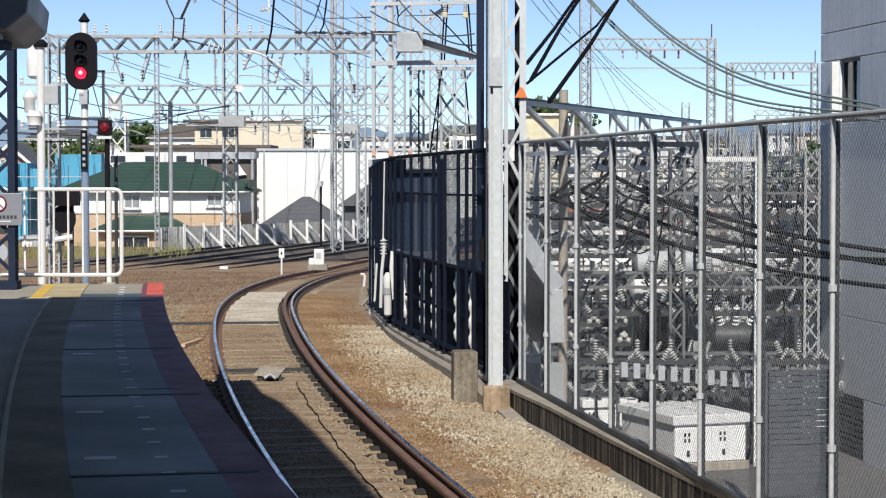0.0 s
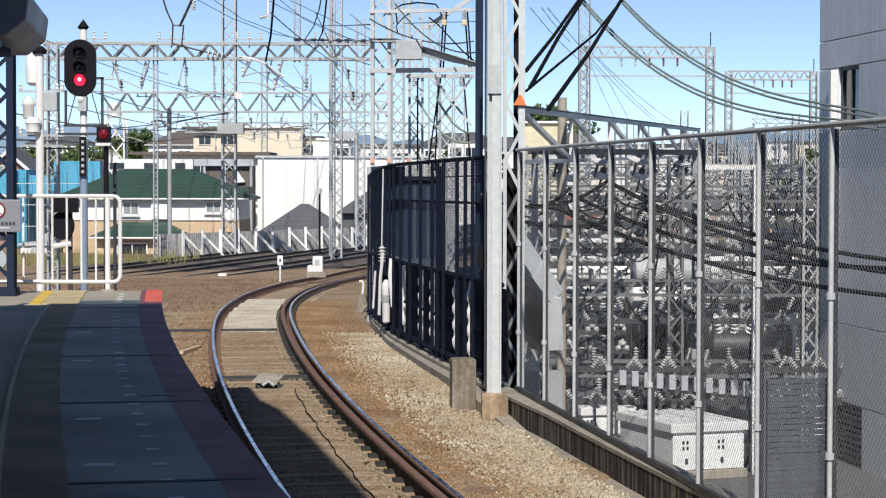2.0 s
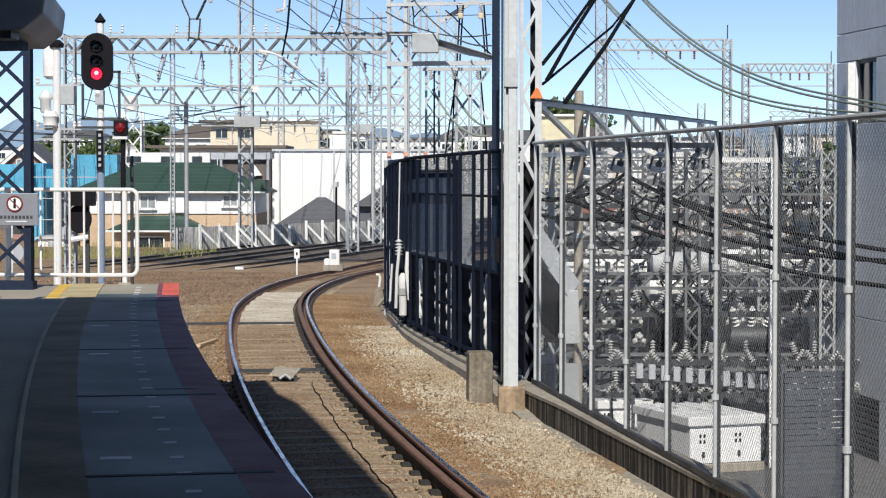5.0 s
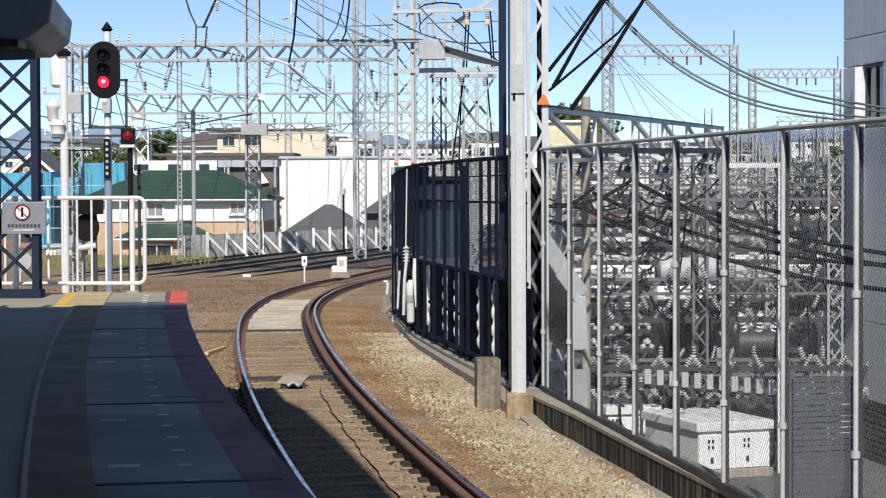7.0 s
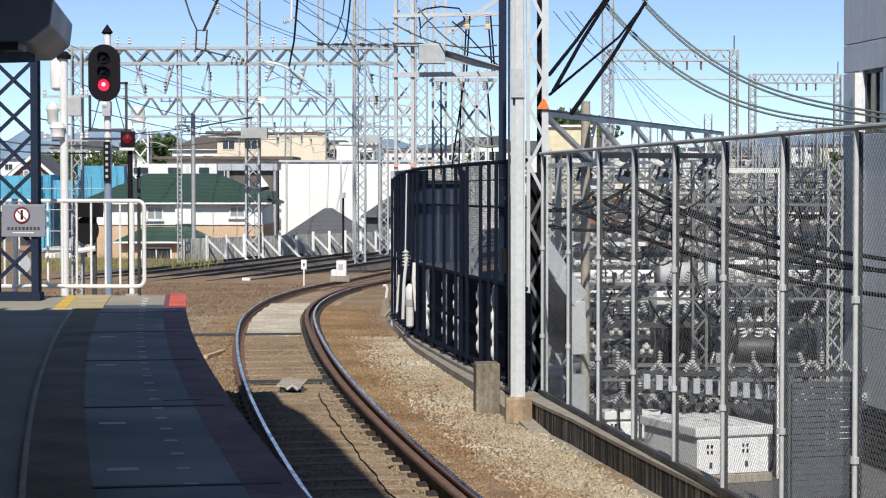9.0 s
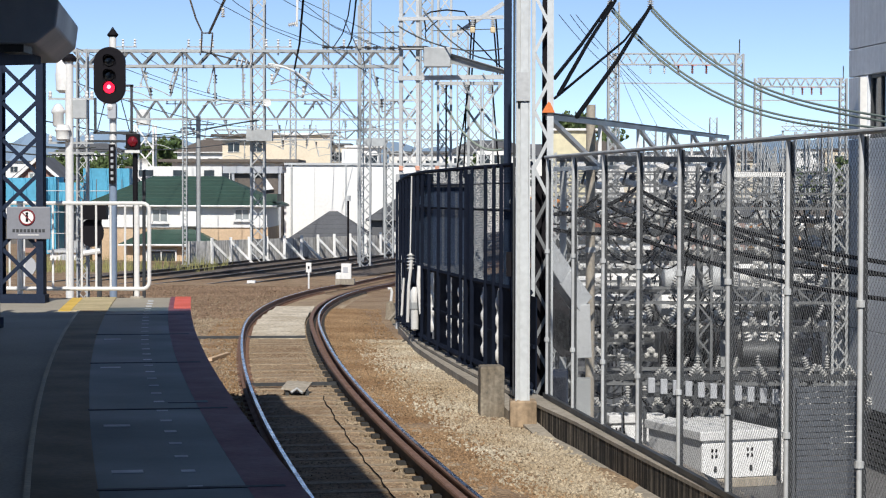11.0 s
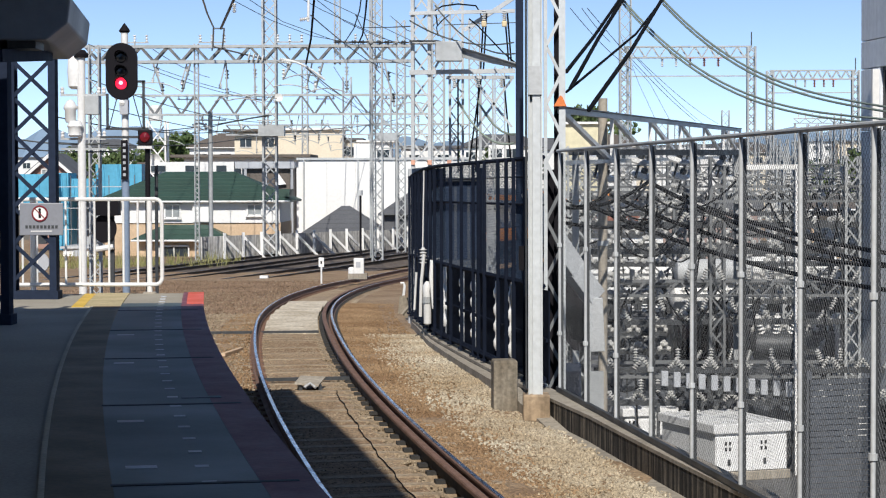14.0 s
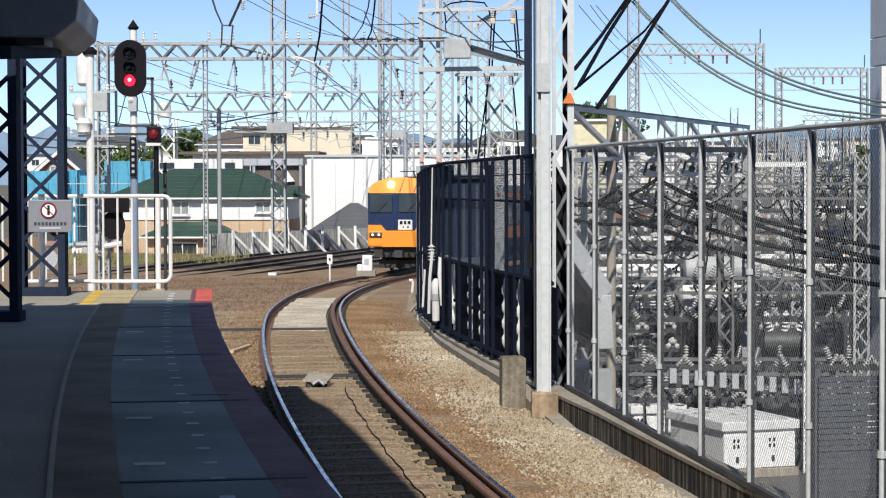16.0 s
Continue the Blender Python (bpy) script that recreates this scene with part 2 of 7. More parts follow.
def part(name, form, mat, parent=None, label="", smooth=False):
    """Links a form as ONE mesh under a thing or a part."""
    o = where(parent) if parent else Vector()
    me = bpy.data.meshes.new(name)
    me.from_pydata([Vector(p) - o for p in form.v], [], form.f)
    if smooth:
        me.polygons.foreach_set("use_smooth", [True] * len(me.polygons))
        me.set_sharp_from_angle(angle=radians(42))
    me.materials.append(mat)
    ob = new(name, me)
    bm = bmesh.new()
    bm.from_mesh(me)
    bmesh.ops.recalc_face_normals(bm, faces=bm.faces)
    bm.to_mesh(me)
    bm.free()
    if parent:
        ob.parent = parent
    return tagged(ob, label)


def thing(name, base, label, category, group="", kind=""):
    ob = new(name)
    ob.location, ob.empty_display_size = base, 0.1
    return tagged(ob, label, category, group, kind)


def structure(name, form, mat, label, category, kind="structure"):
    return tagged(part(name, form, mat), label, category, kind=kind)


def soften(ob, width=0.01, segments=2):
    b = ob.modifiers.new("edges", "BEVEL")
    b.width, b.segments, b.limit_method = width, segments, "ANGLE"
    return ob


def sag(a, b, drop, n=14):
    a, b = Vector(a), Vector(b)
    return [a.lerp(b, i / n) - Vector((0, 0, drop * 4 * (i / n) * (1 - i / n))) for i in range(n + 1)]


def lattice(parent, x, y, z0, z1, w, mat, chord=0.08, brace=0.05, step=None, depth=None, name="leg", split=False):
    """A braced mast of four angle legs; each leg is a part, the bracing another."""
    depth, step = depth or w, step or w * 1.1
    corners = [(x + i * w / 2, y + j * depth / 2) for i, j in ((-1, -1), (1, -1), (1, 1), (-1, 1))]
    for cx, cy in corners:
        part(name, Form().box((cx, cy, (z0 + z1) / 2), (chord, chord, z1 - z0)), mat, parent)
    br, n = Form(), max(2, int((z1 - z0) / step))
    for k in range(4):
        a, b = corners[k], corners[(k + 1) % 4]
        for i in range(n):
            za, zb = z0 + (z1 - z0) * i / n, z0 + (z1 - z0) * (i + 1) / n
            p, q = (a, b) if i % 2 else (b, a)
            if split:
                part("brace", Form().beam((*p, za), (*q, zb), brace * 0.4, brace), mat, parent)
            else:
                br.beam((*p, za), (*q, zb), brace * 0.4, brace)
    if not split:
        tagged(part("bracing", br, mat, parent), "thin steel lattice bracing", kind="stuff")


def truss(parent, a, b, height, width, n, mat, chord=0.08, brace=0.055, name="chord", brace_mat=None):
    """A box truss from a to b (its lower line): four chords and zigzag bracing."""
    a, b = Vector(a), Vector(b)
    d = (b - a).normalized()
    side = Vector((-d.y, d.x, 0)).normalized() * width / 2
    up = Vector((0, 0, height))
    for s in (-1, 1):
        for k in (0, 1):
            part(name, Form().beam(a + side * s + up * k, b + side * s + up * k, chord), mat, parent)
    br = Form()
    for i in range(n):
        p, q = a.lerp(b, i / n), a.lerp(b, (i + 1) / n)
        for s in (-1, 1):
            if i % 2:
                br.beam(p + side * s, q + side * s + up, brace * 0.5, brace)
            else:
                br.beam(p + side * s + up, q + side * s, brace * 0.5, brace)
        br.beam(p + side + up * (i % 2), q - side + up * (i % 2), brace, brace * 0.5)
    return tagged(part("bracing", br, brace_mat or mat, parent), "thin steel lattice bracing", kind="stuff")


# ---- the line: one long curve to the right, level beside the platform, then falling ----
RADIUS, APEX, HEART = 272.0, 65.5, Vector((266.45, 65.5))


def height(y):
    """Height of the rail heads along the line."""
    if y < 36:
        return 0.0
    if y < 46:
        return -0.0015 * (y - 36) ** 2
    if y < 86:
        return -0.15 - 0.026 * (y - 46)
    return max(-1.19 - 0.0135 * (y - 86), -2.2)


def on_line(y, off=0.0, dz=0.0):
    """The point beside the line at that y: off metres to the right of the left rail."""
    a = math.asin((y - APEX) / RADIUS)
    r = RADIUS - off
    return Vector((HEART.x - r * math.cos(a), HEART.y + r * math.sin(a), height(y) + dz))


def steps(a, b, d):
    n = max(1, round((b - a) / d))
    return [a + (b - a) * i / n for i in range(n + 1)]

# ---- ground ----
g = Form()
g.add([(-2600, -400, -2.5), (2600, -400, -2.5), (2600, 4600, -2.5), (-2600, 4600, -2.5)], [(0, 1, 2, 3)])
structure("ground", g, EARTH, "flat dark earth ground reaching to the horizon", "ground")

def fence_off(y):
    """How far the fence stands from the left rail."""
    return 3.78 if y < 24 else max(3.2, 3.78 - 0.045 * (y - 24))


# ballasted bed of all the lines, falling away from the platform
bed, ys = Form(), steps(-12, 60, 0.6) + steps(61.5, 150, 1.5) + steps(153, 300, 3.0)
offs = [-60, -40, -25, -15, -8, -4, -2, -1.2, -0.5, -0.2, 0.15, 0.3, 0.75, 1.12, 1.2, 1.45, 1.62, 2.0, 2.6, 3.0, 3.66]
rows = []
for y in ys:
    row = []
    for o in offs:
        o = min(o, max(fence_off(y) - 0.12, 3.2)) if o > 3.3 else o
        p = on_line(y, o, -0.177 if 0.2 < o < 1.15 else (-0.3 if 1.15 < o < 1.5 else (-0.19 if -0.3 < o < 0.2 else (-0.165 if o in (-0.5, 1.62) else -0.19))))
        p.z += 0.05 * (noise.noise(Vector((p.x, p.y, 0)) * 0.9)) * (0.1 if -0.4 < o < 2 else 1.0)
        if o > 2.2:
            p.z -= (0.05 + 0.08 * (o - 2.2)) * (1.0 - 0.8 * min(1.0, max(0.0, (y - 27.0) / 3.0)))
        row.append(p)
    rows.append(row)
nv = len(offs)
for row in rows:
    bed.v += [tuple(p) for p in row]
bed.f = [(i * nv + k, i * nv + k + 1, (i + 1) * nv + k + 1, (i + 1) * nv + k) for i in range(len(rows) - 1) for k in range(nv - 1)]
structure("ballast_bed", bed, BALLAST, "brown and grey ballast bed under the tracks", "ballast")

# retaining wall with a curb that carries the fence
curb, face = Form(), Form()
cy = steps(4, 60, 1.0)
for a, b in zip(cy[:-1], cy[1:]):
    pa, pb = on_line(a, fence_off(a)), on_line(b, fence_off(b))
    if a > 42:
        pa.z, pb.z = pa.z - 0.35, pb.z - 0.35
    nrm = Vector((pb.y - pa.y, pa.x - pb.x, 0)).normalized()
    ta, tb = (1.0 - min(1.0, max(0.0, (y - 27) / 14)) for y in (a, b))    # the curb narrows along the dark fence
    la, lb = pa - nrm * (0.04 + 0.09 * ta), pb - nrm * (0.04 + 0.09 * tb)
    ra, rb = pa + nrm * 0.16, pb + nrm * 0.16
    top = lambda p: Vector((p.x, p.y, p.z - 0.02))
    low = lambda p, z: Vector((p.x, p.y, z))
    curb.add([top(la), top(lb), top(rb), top(ra), low(la, pa.z - 0.06), low(lb, pb.z - 0.06), low(rb, -3.0), low(ra, -3.0)],
             [(0, 1, 2, 3), (0, 4, 5, 1), (3, 2, 6, 7)])
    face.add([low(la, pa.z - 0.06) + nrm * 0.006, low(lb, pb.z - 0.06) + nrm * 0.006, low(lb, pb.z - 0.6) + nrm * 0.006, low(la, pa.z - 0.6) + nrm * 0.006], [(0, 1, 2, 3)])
    ka, kb = la - nrm * (0.02 + 0.18 * ta), lb - nrm * (0.02 + 0.18 * tb)
    ea, eb = (0.26 * min(1.0, max(0.0, (y - 25.0) / 3.0)) for y in (a, b))
    curb.add([low(ka, pa.z - 0.34 + ea), low(kb, pb.z - 0.34 + eb), low(lb, pb.z - 0.33 + eb), low(la, pa.z - 0.33 + ea), low(ka, pa.z - 0.5), low(kb, pb.z - 0.5)], [(0, 1, 2, 3)])
    curb.add([low(ka, pa.z - 0.34 + ea), low(ka, pa.z - 0.5), low(kb, pb.z - 0.5), low(kb, pb.z - 0.34 + eb)], [(0, 1, 2, 3)])
structure("retaining_wall", curb, CONCRETE, "weathered concrete retaining wall with a curb along the ballast", "wall")
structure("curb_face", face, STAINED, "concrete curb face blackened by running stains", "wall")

yard = Form()
yard.add([(3.5, -10, -2.46), (120, -10, -2.46), (120, 160, -2.46), (-6, 160, -2.46), (-3.5, 60, -2.46)], [(0, 1, 2, 3, 4)])
structure("substation_yard", yard, YARD, "dark gravel yard of the substation below the line", "ground")


# ---- tracks ----
def rail(points, parent, side_mat=None):
    """One rail: rusty web and foot, worn bright head."""
    pr = [(-0.065, -0.15), (0.065, -0.15), (0.065, -0.135), (0.012, -0.115), (0.012, -0.045), (0.034, -0.035), (0.034, -0.012), (0.024, -0.003), (-0.022, -0.003), (-0.034, -0.012), (-0.034, -0.035), (-0.012, -0.045), (-0.012, -0.115), (-0.065, -0.135)]
    head = [(-0.022, -0.013), (0.024, -0.013), (0.022, 0.0), (-0.018, 0.0)]

    def sweep(shape):
        fm, n = Form(), len(shape)
        for i, p in enumerate(points):
            d = points[min(i + 1, len(points) - 1)] - points[max(i - 1, 0)]
            s = Vector((d.y, -d.x, 0)).normalized()
            fm.v += [tuple(p + s * x + Vector((0, 0, z))) for x, z in shape]
        fm.f = [(i * n + k, i * n + (k + 1) % n, (i + 1) * n + (k + 1) % n, (i + 1) * n + k) for i in range(len(points) - 1) for k in range(n)]
        return fm
    body = part("rail", sweep(pr), side_mat or RAIL_SIDE, parent, "dark oily steel rail" if side_mat else "rusty steel rail")
    part("rail_head", sweep(head), RAIL_TOP, body, "bright worn running surface")


CANT = 0.05
track = thing("railway_track", on_line(20, 0.75), "curving railway track with rusty rails worn bright on top", "railway track", "tracks")
tys = steps(-8, 140, 1.2) + steps(142, 290, 2.0)
rail([on_line(y, 0.0, CANT) for y in tys], track)
rail([on_line(y, 1.505, 0.0) for y in tys], track)


def guard_rail(off):
    """A rusty check rail inside the inner rail of the curve: a worn top bar over a web painted dark for shade."""
    def sweep(shape):
        fm, n = Form(), len(shape)
        for y in tys:
            d = on_line(y + 0.2, off) - on_line(y - 0.2, off)
            sd = Vector((d.y, -d.x, 0)).normalized()
            fm.v += [tuple(on_line(y, off) + sd * x + Vector((0, 0, z))) for x, z in shape]
        fm.f = [(i * n + k, i * n + (k + 1) % n, (i + 1) * n + (k + 1) % n, (i + 1) * n + k) for i in range(len(tys) - 1) for k in range(n)]
        return fm
    bar = part("guard_rail", sweep([(-0.055, -0.03), (0.03, -0.03), (0.03, 0.0), (0.012, 0.012), (-0.045, 0.012), (-0.055, 0.0)]), RAIL_SIDE, track, "rusty brown guard rail")
    # near-black web: the shadow under the bar is put into its colour
    part("web", sweep([(-0.03, -0.15), (0.03, -0.15), (0.03, -0.03), (-0.03, -0.03)]), UNDERFRAME, bar, "near-black web with the shade in its colour")


guard_rail(1.36)

dark = Form()
FD = Vector((8.4, 41.0, 0)).normalized()
FS = Vector((FD.y, -FD.x, 0))
for s in steps(-60, 160, 4.0):
    for o in (-6.4, 2.2, 7.0):
        p = Vector((-16.2, 84.0, -1.57)) + FS * o + FD * s
        dark.v.append((p.x, p.y, -1.6 if o == 7.0 else -1.565))
dark.f = [(i * 3 + k, i * 3 + k + 1, (i + 1) * 3 + k + 1, (i + 1) * 3 + k) for i in range(55) for k in (0, 1)]
structure("far_ballast", dark, DARK_BALLAST, "dark oily ballast under the far tracks", "ballast")

# lines further back, nearly straight
FAR_DIR = Vector((8.4, 41.0, 0)).normalized()
FAR_SIDE = Vector((FAR_DIR.y, -FAR_DIR.x, 0))
for k, off in enumerate((0.0, 3.7, 7.4)):
    base = Vector((-16.2, 84.0, -1.42)) + FAR_SIDE * (off - 3.2)
    far = thing("railway_track", base, "dark straight railway track with rusty rails crossing behind the platform", "railway track", "tracks")
    for g2 in (-0.75, 0.75):
        pts = [base + FAR_SIDE * g2 + FAR_DIR * s for s in steps(-60, 160, 4.0)]
        rail(pts, far, RAIL_DARK)

# ---- platform ----
PLAT_END = 31.3


def strip(y0, y1, o0, o1, z0, z1, d=0.6):
    fm, yy = Form(), steps(y0, y1, d)
    for y in yy:
        a, b = on_line(y, o0), on_line(y, o1)
        fm.v += [(a.x, a.y, z1), (b.x, b.y, z1), (b.x, b.y, z0), (a.x, a.y, z0)]
    n = len(yy)
    fm.f = [(i * 4 + k, (i + 1) * 4 + k, (i + 1) * 4 + (k + 1) % 4, i * 4 + (k + 1) % 4) for i in range(n - 1) for k in range(4)]
    fm.f += [(0, 1, 2, 3), (n * 4 - 1, n * 4 - 2, n * 4 - 3, n * 4 - 4)]
    return fm


structure("platform", strip(-12, PLAT_END, -11.5, -0.80, -0.4, 1.08), DECK_BEIGE, "grey-beige asphalt railway platform ending before the curve", "platform")
PANEL = thing("platform_edge_panels", on_line(15, -2.0, 1.08), "dark grey walking panels with black rubber seams along the platform edge", "platform paving", kind="structure")
seams = [-4.6, -0.55, 3.5, 7.55, 11.57, 15.6, 19.65, 23.4, 27.0]
for a, b in zip(seams[:-1], seams[1:]):
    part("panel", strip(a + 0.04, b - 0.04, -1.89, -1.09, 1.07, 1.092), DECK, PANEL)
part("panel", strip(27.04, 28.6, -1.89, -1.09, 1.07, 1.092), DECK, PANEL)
for s in seams:
    part("seam", strip(s - 0.03, s + 0.03, -1.9, -0.88, 1.07, 1.0955, 0.08), DARK_SEAM, PANEL, "black rubber seam")
# dark tones carry the shade; brighter copies past y = 28 carry the sunlight
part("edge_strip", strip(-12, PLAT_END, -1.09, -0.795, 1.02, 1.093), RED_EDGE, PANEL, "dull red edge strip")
part("edge_marker", strip(28.3, PLAT_END - 0.02, -1.02, -0.79, 1.03, 1.097), RED_PAINT, PANEL, "end of the red edge strip in a painted sunlit tone")
part("tactile_band", strip(-12, PLAT_END - 0.02, -2.25, -1.89, 1.07, 1.093), TACTILE, PANEL, "worn yellow tactile paving in a painted shaded tone")
part("tactile_end", strip(28.0, PLAT_END - 0.02, -2.37, -1.89, 1.07, 1.0945), SUNLIT_PAVING, PANEL, "tactile paving at the platform end, sunlight painted in yellow-beige")
for k in range(40):
    y = 5.1 + 0.645 * k
    part("dash", strip(y, y + 0.09, -1.405, -1.325, 1.07, 1.0945, 0.1), SIGN_GREY, PANEL, "short white dash")
for y in (8.0, 12.2, 14.5, 19.1, 22.6):
    part("door_mark", strip(y, y + 0.12, -1.8, -1.62, 1.07, 1.0945, 0.1), SIGN_GREY, PANEL, "worn white boarding mark")
part("cross_mark", strip(16.0, 16.12, -1.3, -1.0, 1.07, 1.0965, 0.1), SLATE, PANEL, "faded white cross mark")
structure("worn_line", strip(-12, 28.0, -2.285, -2.25, 1.07, 1.0945), THIN_LINE, "thin worn line beside the tactile paving", "marking")
structure("yellow_line", strip(28.0, PLAT_END - 0.03, -2.54, -2.38, 1.07, 1.088), YELLOW, "worn yellow painted line on the platform", "marking")

# unseen roof slab behind the eye, its outline fitted to cast the platform's shadow
CAST = Vector((-SUN.x / SUN.z, -SUN.y / SUN.z))       # shift of a shadow for each metre of fall
hall = Form()
rise = 8.0
pts = []
for y, o in ((27.5, -9.0), (27.5, -0.1), (26.6, 0.38), (25.4, 0.56), (22.5, 0.68), (18, 0.74), (6, 0.72), (-6, 0.7), (-20, 0.7), (-20, -9.0)):
    p = on_line(y, o)
    drop = rise + 0.2
    pts.append((p.x - CAST.x * drop, p.y - CAST.y * drop, rise))
hall.prism(pts, (0, 0, 0.8))
structure("station_hall_roof", hall, GREY_WALL, "unseen grey roof slab added to shade the platform", "roof")

# ---- near fence on the curb ----
near_fence = thing("chain_link_fence", on_line(20, 3.78), "tall grey chain-link fence with steel posts on a concrete curb", "fence")
A, B = Vector((2.27, 18.45)), Vector((1.25, 25.5))
along = (A - B).normalized()


def fence_at(s):
    p = B + along * s
    return p.x, p.y


TOP = 3.13
for s in (-1.75, 0, 1.78, 3.56, 5.34, 7.12, 8.9, 10.68, 12.46, 14.24, 16.0):
    x, y = fence_at(s)
    post = part("post", Form().tube([(x, y, -0.03), (x, y, TOP)], 0.02, 10), GALV, near_fence, smooth=True)
    for z in (0.75, 1.9):
        part("clamp", Form().lathe((x, y, z - 0.02), [(0.034, 0), (0.034, 0.05)], 10), GALV, post)
    bx, by = x + 0.034, y + 0.02
    part("stay", Form().box((bx, by, 1.55), (0.03, 0.06, 3.1)), DARK_STEEL, near_fence, "dark channel behind the post")
x0, y0 = fence_at(-1.9)
x1, y1 = fence_at(16.0)
part("top_rail", Form().tube([(x0, y0, TOP), (x1, y1, TOP)], 0.022, 10), GALV, near_fence)
part("bottom_rail", Form().beam((x0, y0, 0.02), (x1, y1, 0.02), 0.05, 0.055), DARK_STEEL, near_fence, "dark bottom rail")
# unseen roof and two walls, added to close off skylight around the platform
structure("platform_roof", Form().prism([(*on_line(y, o).xy, 5.3) for y, o in ((23, -9.5), (23, -0.5), (12, -0.5), (0, -0.5), (-12, -0.5), (-22, -0.5), (-22, -9.5))], (0, 0, 0.15)), CANOPY, "unseen plain roof added to hold skylight off the platform", "roof")
structure("wall_left", Form().prism([(*on_line(y, o).xy, -2.0) for y, o in ((22, -9.6), (22, -9.9), (-14, -9.9), (-14, -9.6))], (0, 0, 7.3)), GREY_WALL, "unseen plain grey wall added beside the platform", "wall")
structure("wall_back", Form().box((0, -14.0, 3.0), (24, 0.3, 10.0)), GREY_WALL, "unseen plain grey wall added behind the eye", "wall")
mesh, fine = Form(), Form()
# chain-link wires, crossing diagonals
span, pitch = 17.9, 0.062
for k in range(int((span + TOP) / pitch)):
    for sgn in (1, -1):
        s = k * pitch - (TOP if sgn > 0 else 0)
        lo, hi = max(s, 0.0) if sgn > 0 else min(s, span), min(s + TOP, span) if sgn > 0 else max(s - TOP, 0.0)
        z_lo, z_hi = abs(lo - s), abs(hi - s)
        if abs(hi - lo) < 0.02 or z_lo > TOP:
            continue
        pa, pb = fence_at(lo - 1.9), fence_at(hi - 1.9)
        near = (lo + hi) / 2 > 8.5
        (mesh if near else fine).beam((pa[0] + 0.03, pa[1], 0.05 + z_lo), (pb[0] + 0.03, pb[1], min(0.05 + z_hi, TOP)), 0.0021 if near else 0.001)
part("mesh", mesh, MESH_WIRE, near_fence, "diamond wire mesh")
part("fine_mesh", fine, MESH_WIRE, near_fence, "fine diamond wire mesh")

# ---- dark fence beyond the pole ----
dark_fence = thing("dark_fence", on_line(36, 3.3), "tall dark navy steel fence with close posts and solid lower panels", "fence")
dys = [27.2, 28.2, 29.0, 29.55, 30.2, 31.35, 31.9, 32.4, 33.6, 34.8, 35.95, 36.9, 37.9, 38.9, 40.0, 41.1, 42.3, 43.6, 45.0]
for y in dys:
    p = on_line(y, fence_off(y))
    zt = 3.07 - 0.012 * (y - 28)
    post = part("post", Form().box((p.x, p.y, (zt + p.z) / 2), (0.055, 0.08, zt - p.z)), NAVY_FENCE, dark_fence)
    part("base_plate", Form().box((p.x, p.y, p.z + 0.02), (0.13, 0.16, 0.03)), NAVY_FENCE, post)
netting = Form()
for k in range(-72, 380):
    for sgn in (1, -1):
        prev = None
        for j in range(5):
            zz = 1.3 + j * 0.43
            yy = 27.2 + 0.05 * k + sgn * j * 0.43
            if not 27.2 <= yy <= 45:
                prev = None
                continue
            q = on_line(yy, fence_off(yy) + 0.05)
            q = Vector((q.x, q.y, zz))
            if prev:
                netting.beam(prev, q, 0.0026 if yy < 33 else 0.0022)
            prev = q
part("netting", netting, NET_BLUE, dark_fence, "dark blue wire netting")
for zz, w in ((3.05, 0.06), (2.8, 0.02), (2.42, 0.035), (1.34, 0.07), (0.1, 0.09)):
    line = [on_line(a, fence_off(a) + 0.04, zz - 0.004 * (a - 28)) for a in dys]
    part("fence_rail", Form().tube(line, w * 0.55, 6), NAVY_FENCE, dark_fence)
SCREEN = material("blue_grey_screen", (0.095, 0.125, 0.165), 0.9, grain=0.12, scale=8, patch_scale=0.9, patch=0.35, streaks=0.25)
for a, b in zip(dys[10:-1], dys[11:]):
    pa, pb = on_line(a, fence_off(a) + 0.07), on_line(b, fence_off(b) + 0.07)
    part("screen", Form().beam((pa.x, pa.y, 2.18), (pb.x, pb.y, 2.18), 0.01, 1.6), SCREEN, dark_fence, "blue-grey screen sheet")
pa, pb = on_line(31.38, fence_off(31.38) + 0.02), on_line(32.15, fence_off(32.15) + 0.02)
part("sheet", Form().beam((pa.x, pa.y, 2.15), (pb.x, pb.y, 2.15), 0.012, 1.6), NAVY, dark_fence, "narrow navy sheet between posts")

# ---- the tall grey pole with its foot, and the concrete stub before the fence ----
pole = thing("steel_pole", (0.69, 26.60, -0.24), "tall pale grey steel column on a small concrete foot", "pole")
px, py = 0.66, 26.6
for dx in (-0.075, 0.085):
    part("flange", Form().box((px + dx, py, 3.4), (0.022, 0.2, 7.0)), PALE_STEEL, pole)
part("web", Form().box((px + 0.005, py, 3.4), (0.138, 0.03, 7.0)), PALE_STEEL, pole)
part("cover_plate", Form().box((px + 0.02, py - 0.085, 3.4), (0.1, 0.02, 7.0)), PALE_STEEL, pole)
part("conduit", Form().tube([(px - 0.11, py - 0.06, 0.1), (px - 0.11, py - 0.06, 6.9)], 0.014, 6), DARK_STEEL, pole)
part("splice_plate", Form().box((px, py - 0.115, 4.01), (0.17, 0.02, 0.36)), GALV, pole)
soften(part("foot", Form().box((px + 0.015, py, -0.14), (0.34, 0.4, 0.34)), material("rusty_concrete", (0.46, 0.34, 0.22), 0.9, grain=0.2, scale=18, patch_scale=5, patch=0.4, streaks=0.4), pole, "stained concrete foot"), 0.02)
stub = part("concrete_stub", Form().box((0.28, 27.65, -0.02), (0.32, 0.36, 0.8), 6), OLD_CONCRETE)
tagged(soften(stub, 0.03), "short weathered concrete block at the edge of the ballast", "concrete block")
